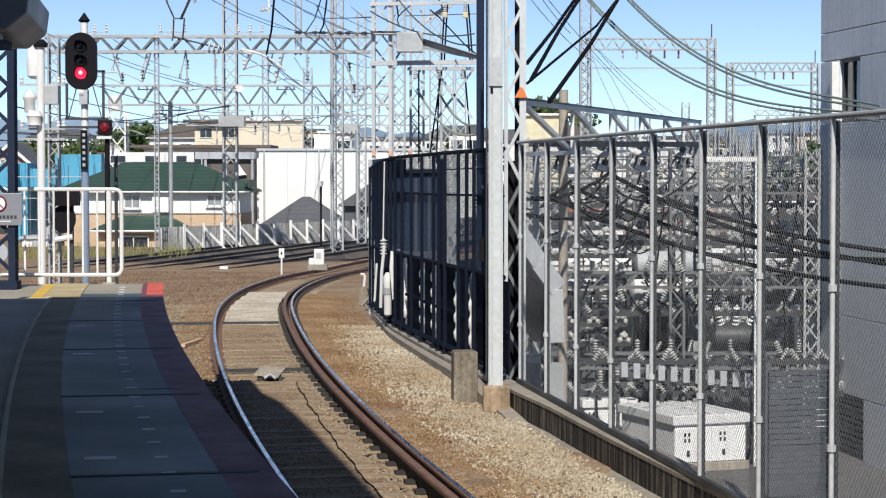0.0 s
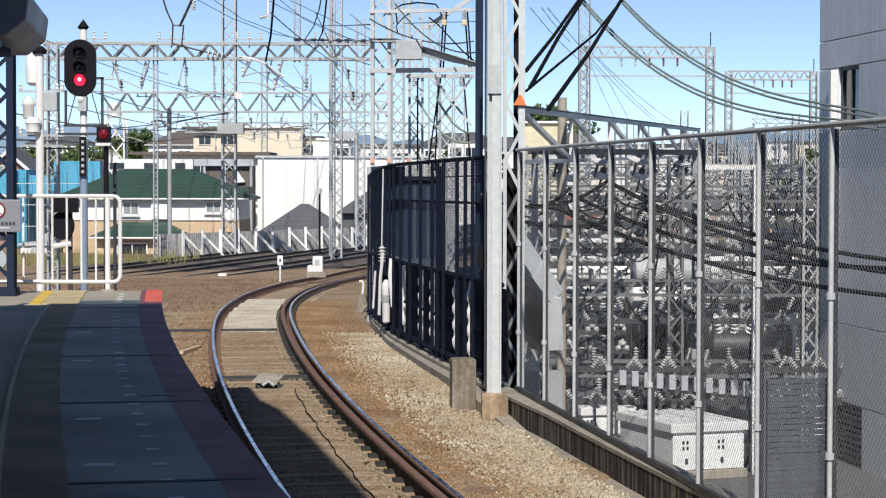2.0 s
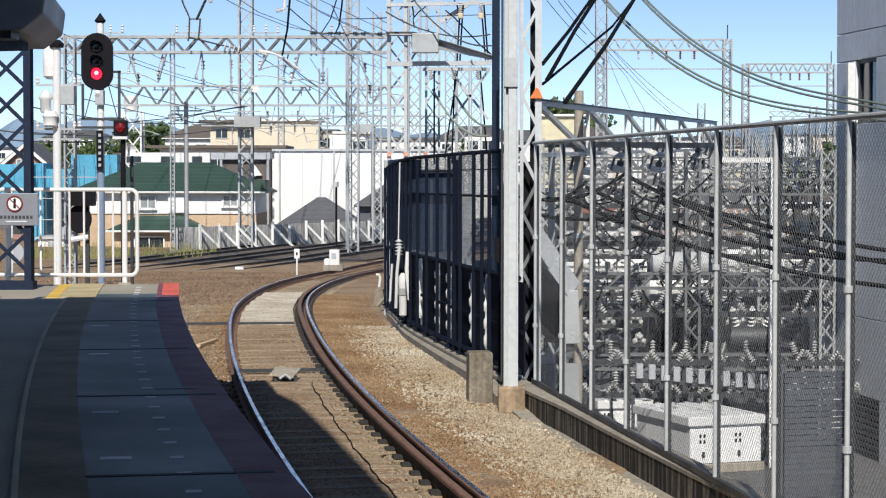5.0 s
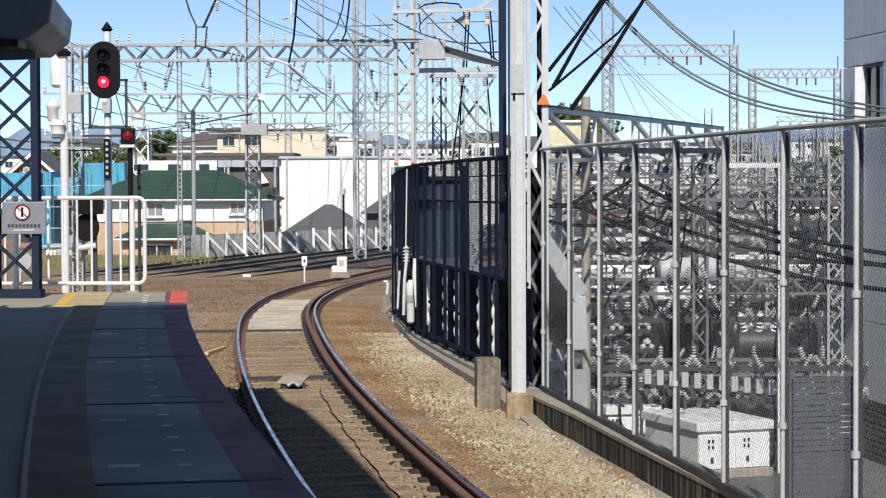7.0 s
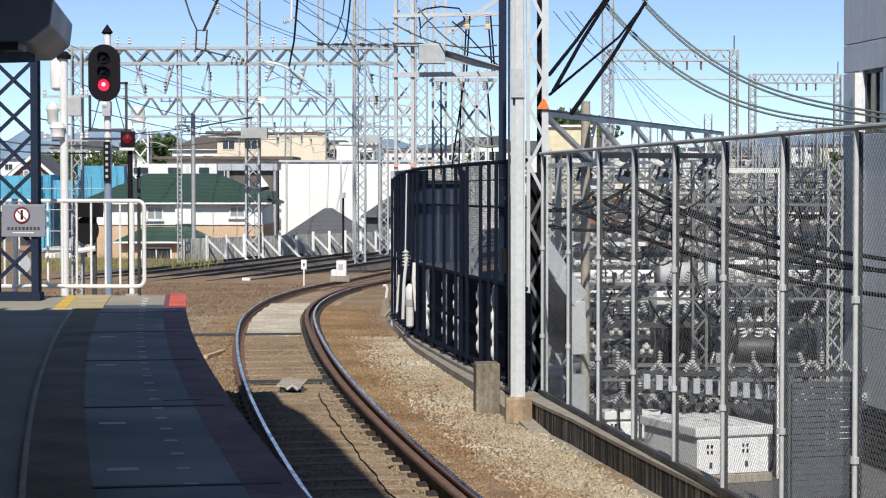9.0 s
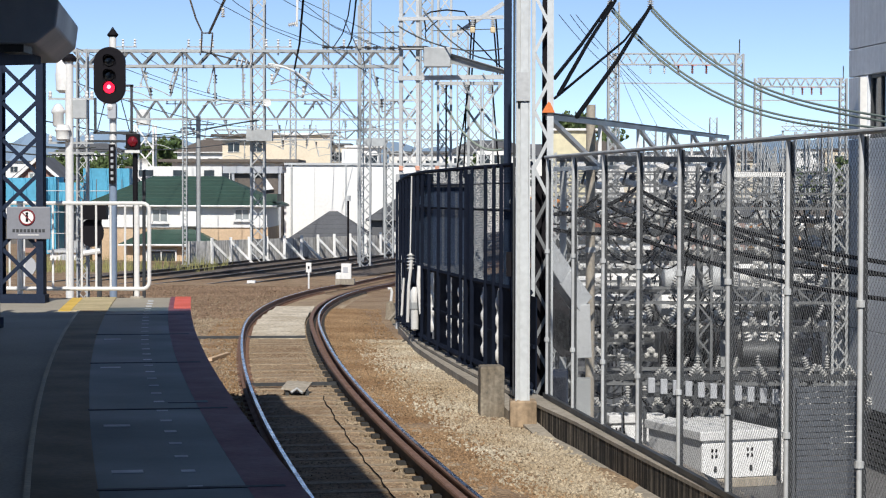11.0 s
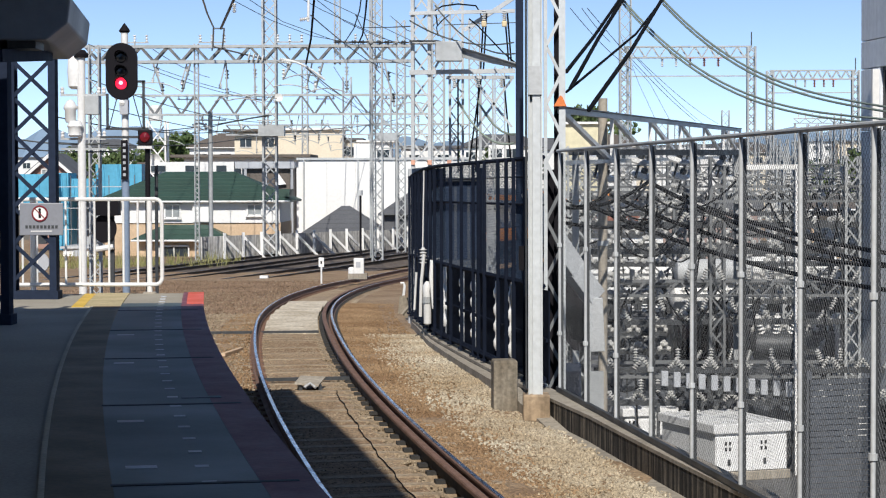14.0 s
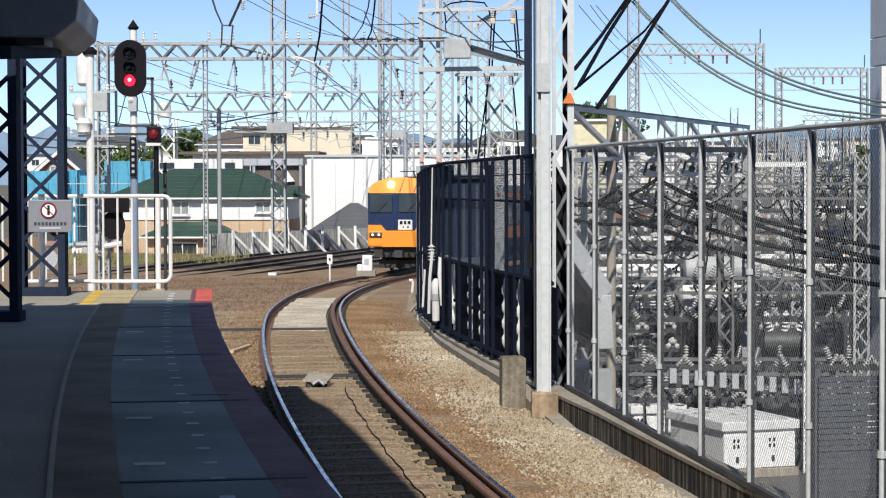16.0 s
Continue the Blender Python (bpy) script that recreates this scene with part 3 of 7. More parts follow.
part("junction_box", Form().box((0.53, 27.4, 1.73), (0.12, 0.12, 0.32)), BLACK, pole, "black junction box")
part("hanging_lead", Form().tube([(0.59, 27.20, 2.52), (0.56, 27.20, 2.17), (0.58, 27.20, 0.99)], 0.016, 6), CABLE, pole)
side_col = thing("dark_column", (0.53, 30, 0), "dark steel column beside the grey pole", "pole")
part("column", Form().box((0.53, 30.0, 3.5), (0.11, 0.14, 7.0)), NAVY, side_col)

# ---- right-hand building ----
block = thing("grey_building", (7.9, 38, -2.5), "tall grey panelled building in shade with narrow windows", "building")
c0, c1 = Vector((7.2, 40.0)), Vector((8.46, 31.09))
dirn = (c1 - c0).normalized()
nrm = Vector((dirn.y, -dirn.x))                        # out of the wall, towards the line


def wall_box(fm, s0, s1, z0, z1, out0, out1):
    """A slab on the wall between two places along it, two heights and two depths."""
    cs = [c0 + dirn * s0 + nrm * out0, c0 + dirn * s1 + nrm * out0, c0 + dirn * s1 + nrm * out1, c0 + dirn * s0 + nrm * out1]
    return fm.prism([(p.x, p.y, z0) for p in cs], (0, 0, z1 - z0))


# window openings: (start, end, foot, head)
OPEN = ((1.09, 2.24, 3.67, 4.84), (1.0, 2.54, -2.48, -1.34))
part("core", wall_box(Form(), 0, 9, -2.5, 12, -6, -0.35), GREY_WALL, block)
levels = (-2.5, OPEN[1][2], OPEN[1][3], 0.1, OPEN[0][2], OPEN[0][3], 5.37, 8.0, 12)
for z0, z1 in zip(levels[:-1], levels[1:]):
    cuts = [0, 9]
    for a, b, f0, f1 in OPEN:
        if z0 >= f0 - 0.01 and z1 <= f1 + 0.01:
            cuts = [0, a, b, 9]
    for a, b in zip(cuts[::2], cuts[1::2]):
        soften(part("panel", wall_box(Form(), a, b, z0 + 0.008, z1 - 0.008, -0.35, 0.0), GREY_WALL, block), 0.008, 1)
for a, b, f0, f1 in OPEN:
    win = part("window", wall_box(Form(), a + 0.1, b - 0.1, f0 + 0.06, f1 - 0.06, -0.13, -0.10), GLASS, block, "dark window pane")
    fr = Form()
    wall_box(fr, a, a + 0.09, f0, f1, -0.16, -0.06)
    wall_box(fr, b - 0.09, b, f0, f1, -0.16, -0.06)
    wall_box(fr, a, b, f1 - 0.06, f1, -0.16, -0.06)
    wall_box(fr, a, b, f0, f0 + 0.06, -0.16, -0.06)
    wall_box(fr, (a + b) / 2 - 0.03, (a + b) / 2 + 0.03, f0, f1, -0.16, -0.07)
    part("frame", fr, DARK_STEEL, win)
for k in range(9):
    z = OPEN[1][2] + 0.1 + k * 0.11
    part("louvre", wall_box(Form(), 1.1, 2.44, z, z + 0.05, -0.10, -0.03), DARK_STEEL, block)
part("fin", wall_box(Form(), 0.95, 1.07, 0.47, 4.80, 0.0, 0.13), WHITE_PAINT, block, "white fin down the wall")
# white slab added where sunlight strikes the shaded wall
part("cabinet", wall_box(Form(), 0.02, 0.36, -2.32, -1.42, 0.0, 0.15), WHITE_PAINT, block, "small white slab standing for a sunlit patch of wall")

screen = thing("louvred_screen", (5.20, 31, -2.5), "grey louvred steel screen wall in the yard", "screen")
sx0, sx1 = 4.84, 5.79
for k in range(26):
    z = -2.4 + k * 0.086
    part("slat", Form().beam((sx0, 31, z), (sx1, 31.3, z), 0.04, 0.07), SLATE, screen)
for x in (sx0, sx1):
    part("post", Form().box((x, 31.1, -1.3), (0.08, 0.08, 2.4)), SLATE, screen)

# ---- platform end ----
can = thing("platform_canopy", (-4.8, 20.5, 4.0), "blue-grey steel platform canopy seen from below its end", "canopy")
prof = [(-4.35, 4.03), (-4.16, 4.18), (-4.13, 4.41), (-4.30, 4.63), (-6.97, 4.63), (-6.97, 4.03)]
soften(part("fascia", Form().prism([(x, 22.0, z) for x, z in prof], (0.39, -3.0, 0)), CANOPY, can), 0.02)
part("light_box", Form().box((-4.22, 19.3, 3.996), (0.26, 0.37, 0.07)), DARK_STEEL, can)
part("roof_sheet", Form().box((-6.01, 20.38, 4.68), (3.2, 3.67, 0.09)), NAVY, can)
for hx in (-6.8, -4.9):
    part("hanger", Form().tube([(hx, 20.2, 4.7), (hx, 20.2, 5.32)], 0.03, 8), NAVY, can)


def platform_column(x, y, top):
    t = thing("lattice_column", (x, y, 1.08), "dark navy riveted lattice column on the platform", "column", "canopy columns")
    for s in (-1, 1):
        for fy in (-0.1, 0.1):
            part("chord", Form().box((x + s * 0.29, y + fy, (top + 1.08) / 2), (0.1, 0.03, top - 1.08)), NAVY, t)
        part("web", Form().box((x + s * 0.33, y, (top + 1.08) / 2), (0.02, 0.19, top - 1.08)), NAVY, t)
    n = int((top - 1.1) / 0.52)
    for i in range(n):
        z0, z1 = 1.35 + i * 0.52, 1.35 + (i + 1) * 0.52
        if z1 < top:
            part("brace", Form().beam((x - 0.27, y - 0.1, z0), (x + 0.27, y - 0.1, z1), 0.012, 0.055), NAVY, t)
            part("brace", Form().beam((x + 0.27, y - 0.085, z0), (x - 0.27, y - 0.085, z1), 0.012, 0.055), NAVY, t)
    part("base_plate", Form().box((x, y, 1.14), (0.74, 0.32, 0.12)), NAVY, t)
    return t


platform_column(-5.85, 24.3, 4.15)
part("tie_beam", Form().beam((-4.55, 18.7, 3.87), (-4.55, 20.9, 4.01), 0.5, 0.12), NAVY, can)
platform_column(-6.40, 29.7, 4.5)
sign = thing("warning_sign", (-6.26, 29.56, 1.99), "grey no-entry notice board fixed to the column", "sign")
sgx, sgz = -6.26, 2.22
soften(part("board", Form().box((sgx, 29.56, sgz), (0.62, 0.03, 0.46)), SIGN_BOARD, sign), 0.01)
part("disc", Form().lathe((sgx - 0.02, 29.542, sgz + 0.08), [(0.1, 0), (0.1, 0.004)], 24, (0, -1, 0)), WHITE_PAINT, sign, "white disc")
ring = Form()
pts = [(sgx - 0.02 + 0.105 * math.cos(a), 29.535, sgz + 0.08 + 0.105 * math.sin(a)) for a in (2 * math.pi * k / 24 for k in range(25))]
part("ring", ring.tube(pts, 0.012, 6), MAROON, sign, "red ring")
part("slash", Form().beam((sgx - 0.09, 29.536, sgz + 0.15), (sgx + 0.05, 29.536, sgz + 0.01), 0.008, 0.014), MAROON, sign, "red slash")
part("figure", Form().box((sgx - 0.02, 29.537, sgz + 0.065), (0.035, 0.004, 0.1)).lathe((sgx - 0.02, 29.538, sgz + 0.135), [(0.02, 0), (0.02, 0.003)], 12, (0, -1, 0)), BLACK, sign, "plain black pictogram")
for k in range(9):
    part("text_bar", Form().box((sgx - 0.21 + k * 0.053, 29.543, sgz - 0.11), (0.036, 0.004, 0.045)), DARK_STEEL, sign)
part("text_bar", Form().box((sgx, 29.543, sgz - 0.17), (0.3, 0.004, 0.014)), WHITE_PAINT, sign)

railing = thing("platform_railing", (-4.97, 31.0, 1.08), "white tubular steel railing across the platform end", "railing")
rz0, rz1 = 1.22, 2.49
rx0, rx1 = -7.15, -4.77
loop = [(rx0, 31, rz1), (rx1 - 0.1, 31, rz1)] + [(rx1 - 0.1 + 0.1 * math.sin(a), 31, rz1 - 0.1 + 0.1 * math.cos(a)) for a in (0.4, 0.8, 1.2, 1.57)]
loop += [(rx1 - 0.1 + 0.1 * math.cos(a), 31, rz0 + 0.1 - 0.1 * math.sin(a)) for a in (0.0, 0.4, 0.8, 1.2, 1.57)] + [(rx0, 31, rz0)]
part("frame", Form().tube(loop, 0.03, 8), WHITE_PAINT, railing, smooth=True)
for k in range(13):
    x = rx1 - 0.36 - 0.215 * k
    part("baluster", Form().tube([(x, 31, rz0), (x, 31, rz1)], 0.017, 8), WHITE_PAINT, railing, smooth=True)
for x in (rx1 - 0.19, rx0 + 0.45):
    part("post", Form().tube([(x, 31.02, 1.08), (x, 31.02, rz1 + 0.02)], 0.042, 10), WHITE_PAINT, railing, smooth=True)
    part("foot_plate", Form().lathe((x, 31.02, 1.08), [(0.11, 0), (0.09, 0.03)], 12), CONCRETE, railing)

# ---- signal ----
BLUE_POST = material("blue_grey_paint", (0.24, 0.31, 0.42), 0.5, grain=0.08, scale=14, patch_scale=2, patch=0.2, bump=0.04)
RED_GLOW = glowing("red_aspect", (1.0, 0.015, 0.05), 2.2)
HOT = glowing("hot_lamp", (1.0, 0.3, 0.36), 3.0)
LENS_OFF = material("dark_lens", (0.02, 0.02, 0.022), 0.15, bump=0.0)
DIM_RED = material("dim_red_lens", (0.16, 0.006, 0.012), 0.15, grain=0.1, bump=0.0)
SD = 35.0
sx = -6.04
sig = thing("colour_light_signal", (-6.01, SD, -0.2), "three-light railway signal showing red on a grey post", "signal")
hx, hz = sx, 4.60
oval = [(hx + 0.265 * math.cos(a), SD - 0.06, hz + (0.21 if math.sin(a) > 0 else -0.21) + 0.265 * math.sin(a)) for a in (2 * math.pi * (k + 0.5) / 32 for k in range(32))]
soften(part("backboard", Form().prism(oval, (0, 0.1, 0)), BLACK, sig), 0.012)
part("housing", Form().box((hx, SD + 0.14, hz), (0.3, 0.22, 0.8)), DARK_STEEL, sig)
for py_, lit in ((0.24, 0), (-0.0, 0), (-0.205, 1)):
    z = hz + py_
    hood = Form()
    arc = [math.pi * (k / 14) * 1.3 - 0.15 * math.pi for k in range(15)]
    for a in arc:
        reach = SD - 0.07 - 0.2 * max(0.2, math.sin(a))
        hood.v += [(hx + r_ * math.cos(a), y_, z + r_ * math.sin(a)) for r_, y_ in ((0.109, SD - 0.07), (0.106, reach), (0.1, reach), (0.103, SD - 0.07))]
    hood.f = [(k * 4 + i, k * 4 + (i + 1) % 4, k * 4 + 4 + (i + 1) % 4, k * 4 + 4 + i) for k in range(14) for i in range(4)] + [(0, 1, 2, 3), (59, 58, 57, 56)]
    lamp = part("hood", hood, BLACK, sig)
    if lit:
        part("bulb", Form().lathe((hx, SD - 0.1, z + 0.01), [(0.036, 0), (0.025, 0.015), (0.0, 0.02)], 14, (0, -1, 0)), HOT, lamp, "glowing lamp centre")
    part("lens", Form().lathe((hx, SD - 0.065, z), [(0.098, 0), (0.085, 0.02), (0.05, 0.035), (0.0, 0.04)], 20, (0, -1, 0)), RED_GLOW if lit else LENS_OFF, lamp, "lit red lens" if lit else "dark unlit lens")
post_x = -6.00
part("post_top", Form().tube([(post_x, SD + 0.06, 3.36), (post_x, SD + 0.06, 5.26)], 0.06, 12), WHITE_PAINT, sig, "white upper post", True)
part("post", Form().tube([(post_x, SD + 0.06, -0.3), (post_x, SD + 0.06, 3.36)], 0.065, 12), BLUE_POST, sig, "blue-grey lower post", True)
part("finial", Form().lathe((post_x, SD + 0.06, 5.25), [(0.07, 0), (0.1, 0.03), (0.085, 0.05), (0.0, 0.17)], 12), BLACK, sig)
part("clamp", Form().box((post_x, SD, 4.00), (0.14, 0.16, 0.24)), SIGN_GREY, sig)
part("clamp_light", Form().lathe((post_x - 0.03, SD - 0.09, 4.07), [(0.05, 0), (0.0, 0.03)], 12, (0, -1, 0)), WHITE_PAINT, sig)
plate = part("route_plate", Form().box((post_x, SD - 0.03, 3.12), (0.11, 0.03, 0.66)), BLACK, sig, "narrow black plate with pale marks")
for k in range(6):
    part("plate_mark", Form().box((post_x, SD - 0.05, 3.12 - 0.25 + k * 0.1), (0.045, 0.006, 0.05)), SIGN_GREY, plate)
bz = 3.64
for a, b in (((-6.29, bz), (-6.29, 4.23)), ((-5.68, bz), (-5.68, 4.44)),
             ((-6.32, bz), (-5.60, bz)), ((-5.80, 4.43), (-5.65, 4.43)), ((-6.42, bz - 0.14), (-5.60, bz - 0.14))):
    part("bracket", Form().beam((a[0], SD + 0.02, a[1]), (b[0], SD + 0.02, b[1]), 0.04), DARK_STEEL, sig)
for s in (-1, 1):
    part("stay", Form().beam((post_x + s * 0.28, SD + 0.1, bz), (post_x + s * 0.12, SD + 0.1, bz + 0.6), 0.015), DARK_STEEL, sig)

rep = thing("red_warning_lamp", (-5.38, 33.5, -0.2), "small red warning lamp on a black post", "signal lamp")
rx, rzc = -5.41, 3.46
soften(part("lamp_box", Form().box((rx, 33.5, rzc), (0.22, 0.14, 0.25)), BLACK, rep), 0.02)
part("lens", Form().lathe((rx, 33.43, rzc), [(0.085, 0), (0.07, 0.03), (0.0, 0.05)], 18, (0, -1, 0)), DIM_RED, rep, "dull red lens")
part("ledge", Form().box((rx, 33.5, rzc - 0.16), (0.24, 0.2, 0.045)), WHITE_PAINT, rep, "white ledge")
part("post", Form().tube([(-5.38, 33.52, -0.25), (-5.38, 33.52, rzc - 0.1)], 0.042, 10), BLACK, rep, smooth=True)
horn = thing("horn_speaker", (-5.65, 36.00, 3.11), "round white horn loudspeaker", "loudspeaker")
part("horn", Form().lathe((-5.65, 36.00, 3.13), [(0.03, -0.12), (0.04, -0.04), (0.1, 0.02), (0.105, 0.03), (0.07, 0.0), (0.03, -0.03)], 16, (0, -1, 0)), PORCELAIN, horn, smooth=True)
part("bracket", Form().beam((-5.66, 36.10, 3.09), (-5.77, 36.10, 3.07), 0.03), DARK_STEEL, horn)
part("post", Form().tube([(-5.66, 36.20, 3.11), (-5.66, 36.2, -0.25)], 0.03, 8), DARK_STEEL, horn)

back = thing("signal_back", (-7.91, 44, -0.4), "black oval back of a signal on a white lattice post", "signal")
ov = [(-7.99 + 0.26 * math.cos(a), 44, 1.77 + 0.3 * math.sin(a)) for a in (2 * math.pi * k / 24 for k in range(24))]
soften(part("backboard", Form().prism(ov, (0, 0.05, 0)), BLACK, back), 0.01)
part("hood", Form().box((-7.91, 44.0, 2.22), (0.5, 0.3, 0.34)), BLACK, back)
part("arm", Form().tube([(-8.19, 44.00, 1.33), (-7.80, 44.00, 1.39)], 0.06, 8), WHITE_PAINT, back)
part("post", Form().box((-7.84, 44.1, 1.33 - 0.2), (0.09, 0.09, 2.4)), DARK_STEEL, back)

rb = thing("signal_back", (-8.95, 42, -0.4), "round grey back of a signal on a white post", "signal")
part("disc", Form().lathe((-8.95, 42.00, 1.13), [(0.2, 0), (0.21, 0.03), (0.12, 0.08)], 18, (0, 1, 0)), SIGN_GREY, rb)
part("post", Form().tube([(-9.08, 42.05, -0.6), (-9.08, 42.05, 1.67)], 0.035, 8), WHITE_PAINT, rb, smooth=True)
part("side_post", Form().tube([(-8.73, 42.1, -0.6), (-8.73, 42.1, 1.61)], 0.03, 8), WHITE_PAINT, rb, smooth=True)
part("box", Form().box((-8.92, 42.00, 1.61), (0.26, 0.16, 0.2)), DARK_STEEL, rb)

# ---- white lineside pole with its gear ----
wp = thing("utility_pole", (-11.51, 60, -0.8), "white utility pole carrying cans, a grey box and crossarms", "utility pole")
wx = -11.52
part("post", Form().tube([(wx, 60, -1.2), (wx, 60, 6.44)], 0.12, 12), WHITE_PAINT, wp, smooth=True)
part("cap", Form().lathe((wx, 60, 6.34), [(0.2, 0), (0.22, 0.1), (0.1, 0.22)], 12), BLACK, wp)
part("can", Form().lathe((wx - 0.3, 59.9, 4.47), [(0.12, 0), (0.16, 0.05), (0.16, 0.35), (0.2, 0.4), (0.2, 0.46), (0.12, 0.6), (0.05, 0.66)], 14), PORCELAIN, wp, "white transformer can", True)
part("shroud", Form().lathe((wx - 0.2, 60.1, 5.44), [(0.1, 0), (0.2, 0.08), (0.22, 0.5), (0.2, 0.85), (0.1, 0.95)], 14), WHITE_PAINT, wp, "white shroud", True)
part("low_can", Form().lathe((wx - 0.15, 59.8, 4.06), [(0.15, 0), (0.2, 0.05), (0.2, 0.25), (0.24, 0.3), (0.16, 0.46)], 14), PORCELAIN, wp, smooth=True)
soften(part("box", Form().box((wx + 0.32, 60, 4.98), (0.4, 0.3, 0.55)), GALV_FAR, wp, "grey switch box"), 0.02)
for zz in (5.27, 4.01, 3.72):
    part("crossarm", Form().beam((wx - 0.6, 60, zz), (wx + 0.7, 60, zz), 0.06), GALV_FAR, wp)
for zz in (5.27, 4.01):
    for dx in (-0.55, 0.5, 0.65):
        part("insulator", Form().lathe((wx + dx, 60, zz + 0.03), [(0.04, 0), (0.06, 0.05), (0.04, 0.1), (0.06, 0.15), (0.02, 0.2)], 8), PORCELAIN, wp)
wl = thing("lattice_mast", (-11.89, 64, -0.9), "slim grey lattice mast beside the white pole", "mast", "lattice masts")
lattice(wl, -11.88, 64, -1.2, 6.96, 0.3, GALV_FAR, 0.05, 0.03)
wt = thing("water_tower", (-27.99, 180.00, 5.54), "white tank on a pale lattice frame", "water tower")
part("tank", Form().lathe((-28.17, 180.00, 8.11), [(0.55, 0), (0.6, 0.1), (0.6, 1.1), (0.35, 1.35)], 14), WHITE_PAINT, wt)
lattice(wt, -28.00, 180, -2.0, 8.11, 1.6, WHITE_PAINT, 0.15, 0.12)

# ---- lattice masts and beams over the far lines ----
def mast(mx, d, z1, w, label="grey lattice mast beside the tracks", z0=-1.8, chord=0.11):
    t = thing("lattice_mast", (mx, d, z0), label, "mast", "lattice masts")
    lattice(t, mx, d, z0, z1, w, GALV_FAR, chord, chord * 0.6)
    return t


def catenary_beam(x0, x1, d, z0, z1, n, droppers, label):
    t = thing("catenary_beam", ((x0 + x1) / 2, d, z0), label, "catenary beam", "catenary beams")
    # darker bracing: the shade on its undersides is put into the colour
    truss(t, (x0, d, z0), (x1, d, z0), z1 - z0, 0.6, n, GALV_FAR, 0.15, 0.11, brace_mat=DARK_GREY_STEEL)
    for x, drop in droppers:
        h = part("dropper", Form().beam((x, d, z0), (x - 0.3, d, z0 - drop), 0.07), GALV_FAR, t)
        part("insulator", Form().lathe((x - 0.3, d, z0 - drop - 0.25), [(0.05, 0), (0.11, 0.05), (0.05, 0.1), (0.11, 0.15), (0.05, 0.2), (0.1, 0.25)], 8), PORCELAIN, h)
    return t


mast(-12.39, 122, 14, 0.75, "tall grey lattice mast rising past the catenary beam")
mast(-7.25, 158, 10.09, 0.7)
mast(-6.18, 118, 13, 0.3, "slim tall grey lattice mast", -1.8, 0.06)
mast(-7.88, 114, 13, 0.3, "slim tall grey lattice mast", 9.17, 0.06)
mast(-15.58, 114, 10.33, 0.22, "slim grey lattice post", -1.8, 0.05)
catenary_beam(-21.62, -3.69, 114, 9.34, 10.17, 24, ((-16.07, 1.0), (-13.98, 1.2), (-9.24, 1.3), (-17.67, 0.9), (-5.67, 1.2)), "long pale steel lattice beam over the far tracks")
catenary_beam(-26.92, -3.74, 165, 8.15, 9.66, 22, ((-20.68, 1.4), (-14.44, 1.4), (-9.98, 1.2)), "pale steel lattice beam over the distant tracks")
catenary_beam(-28.20, -1.49, 230, 8.05, 9.11, 24, ((-19.51, 1.4),), "thin distant lattice beam")
for mx, d, top, base in ((-15.36, 118, 6.79, -1.8), (-5.22, 128, 5.34, 0.0)):
    cp = thing("concrete_pole", (mx, d, base), "grey concrete line pole", "utility pole", "line poles")
    part("post", Form().tube([(mx, d, base), (mx, d, top)], 0.13, 10), GALV_FAR, cp, smooth=True)
    part("crossarm", Form().beam((mx - 0.9, d, top - 0.5), (mx + 0.9, d, top - 0.5), 0.08), GALV_FAR, cp)

# ---- gantry legs beside the dark fence ----
gant = thing("switch_gantry", (-1.75, 60, -2.4), "tall grey lattice gantry with a box, insulators and hanging cables", "gantry")
lattice(gant, -1.75, 60, -2.4, 9.5, 0.48, GALV, 0.1, 0.05, 0.62, split=True)
lattice(gant, -0.77, 62, -2.4, 9.5, 0.38, GALV, 0.07, 0.04, 0.5, split=True)
lattice(gant, 0.15, 70, -2.4, 6.30, 0.4, GALV_FAR, 0.06, 0.04, 0.5)
for a, b, w in (((-2.08, 59.70, 5.86), (0.93, 59.70, 5.90), 0.13), ((-2.08, 59.70, 6.71), (-1.32, 59.70, 6.71), 0.1), ((-1.35, 59.70, 6.74), (0.95, 58.00, 5.97), 0.1),
                ((-1.05, 61.00, 5.78), (0.92, 61.00, 5.78), 0.1), ((-2.07, 59.70, 7.54), (0.93, 59.70, 7.60), 0.1), ((-0.52, 60.00, 7.08), (0.94, 60.00, 8.02), 0.12),
                ((-0.23, 61.00, 5.73), (0.86, 61.00, 4.33), 0.07), ((0.86, 61.00, 5.73), (-0.23, 61.00, 4.25), 0.07), ((-1.44, 60.00, 5.87), (-0.91, 60.00, 6.73), 0.06)):
    part("crossbeam", Form().beam(a, b, w, w), GALV, gant)
soften(part("switch_box", Form().box((-0.94, 59.0, 6.41), (0.75, 0.4, 0.55)), GALV_FAR, gant, "grey steel switch box"), 0.02)
for mx in (-1.98, -1.51, -0.95):
    part("painted_band", Form().box((mx, 59.72, 3.30), (0.12, 0.12, 0.13)), FADED_ORANGE, gant, "faded orange band")


def cable(name, pts, r, mat, label, cat="cable", n=6):
    return tagged(part(name, Form().tube(pts, r, n), mat, None, label, True), label, cat, "cables")


DISC = [(0.03, 0.0)] + [q for k in range(5) for q in ((0.035, 0.06 * k + 0.01), (0.085, 0.06 * k + 0.03), (0.035, 0.06 * k + 0.05))] + [(0.03, 0.31)]
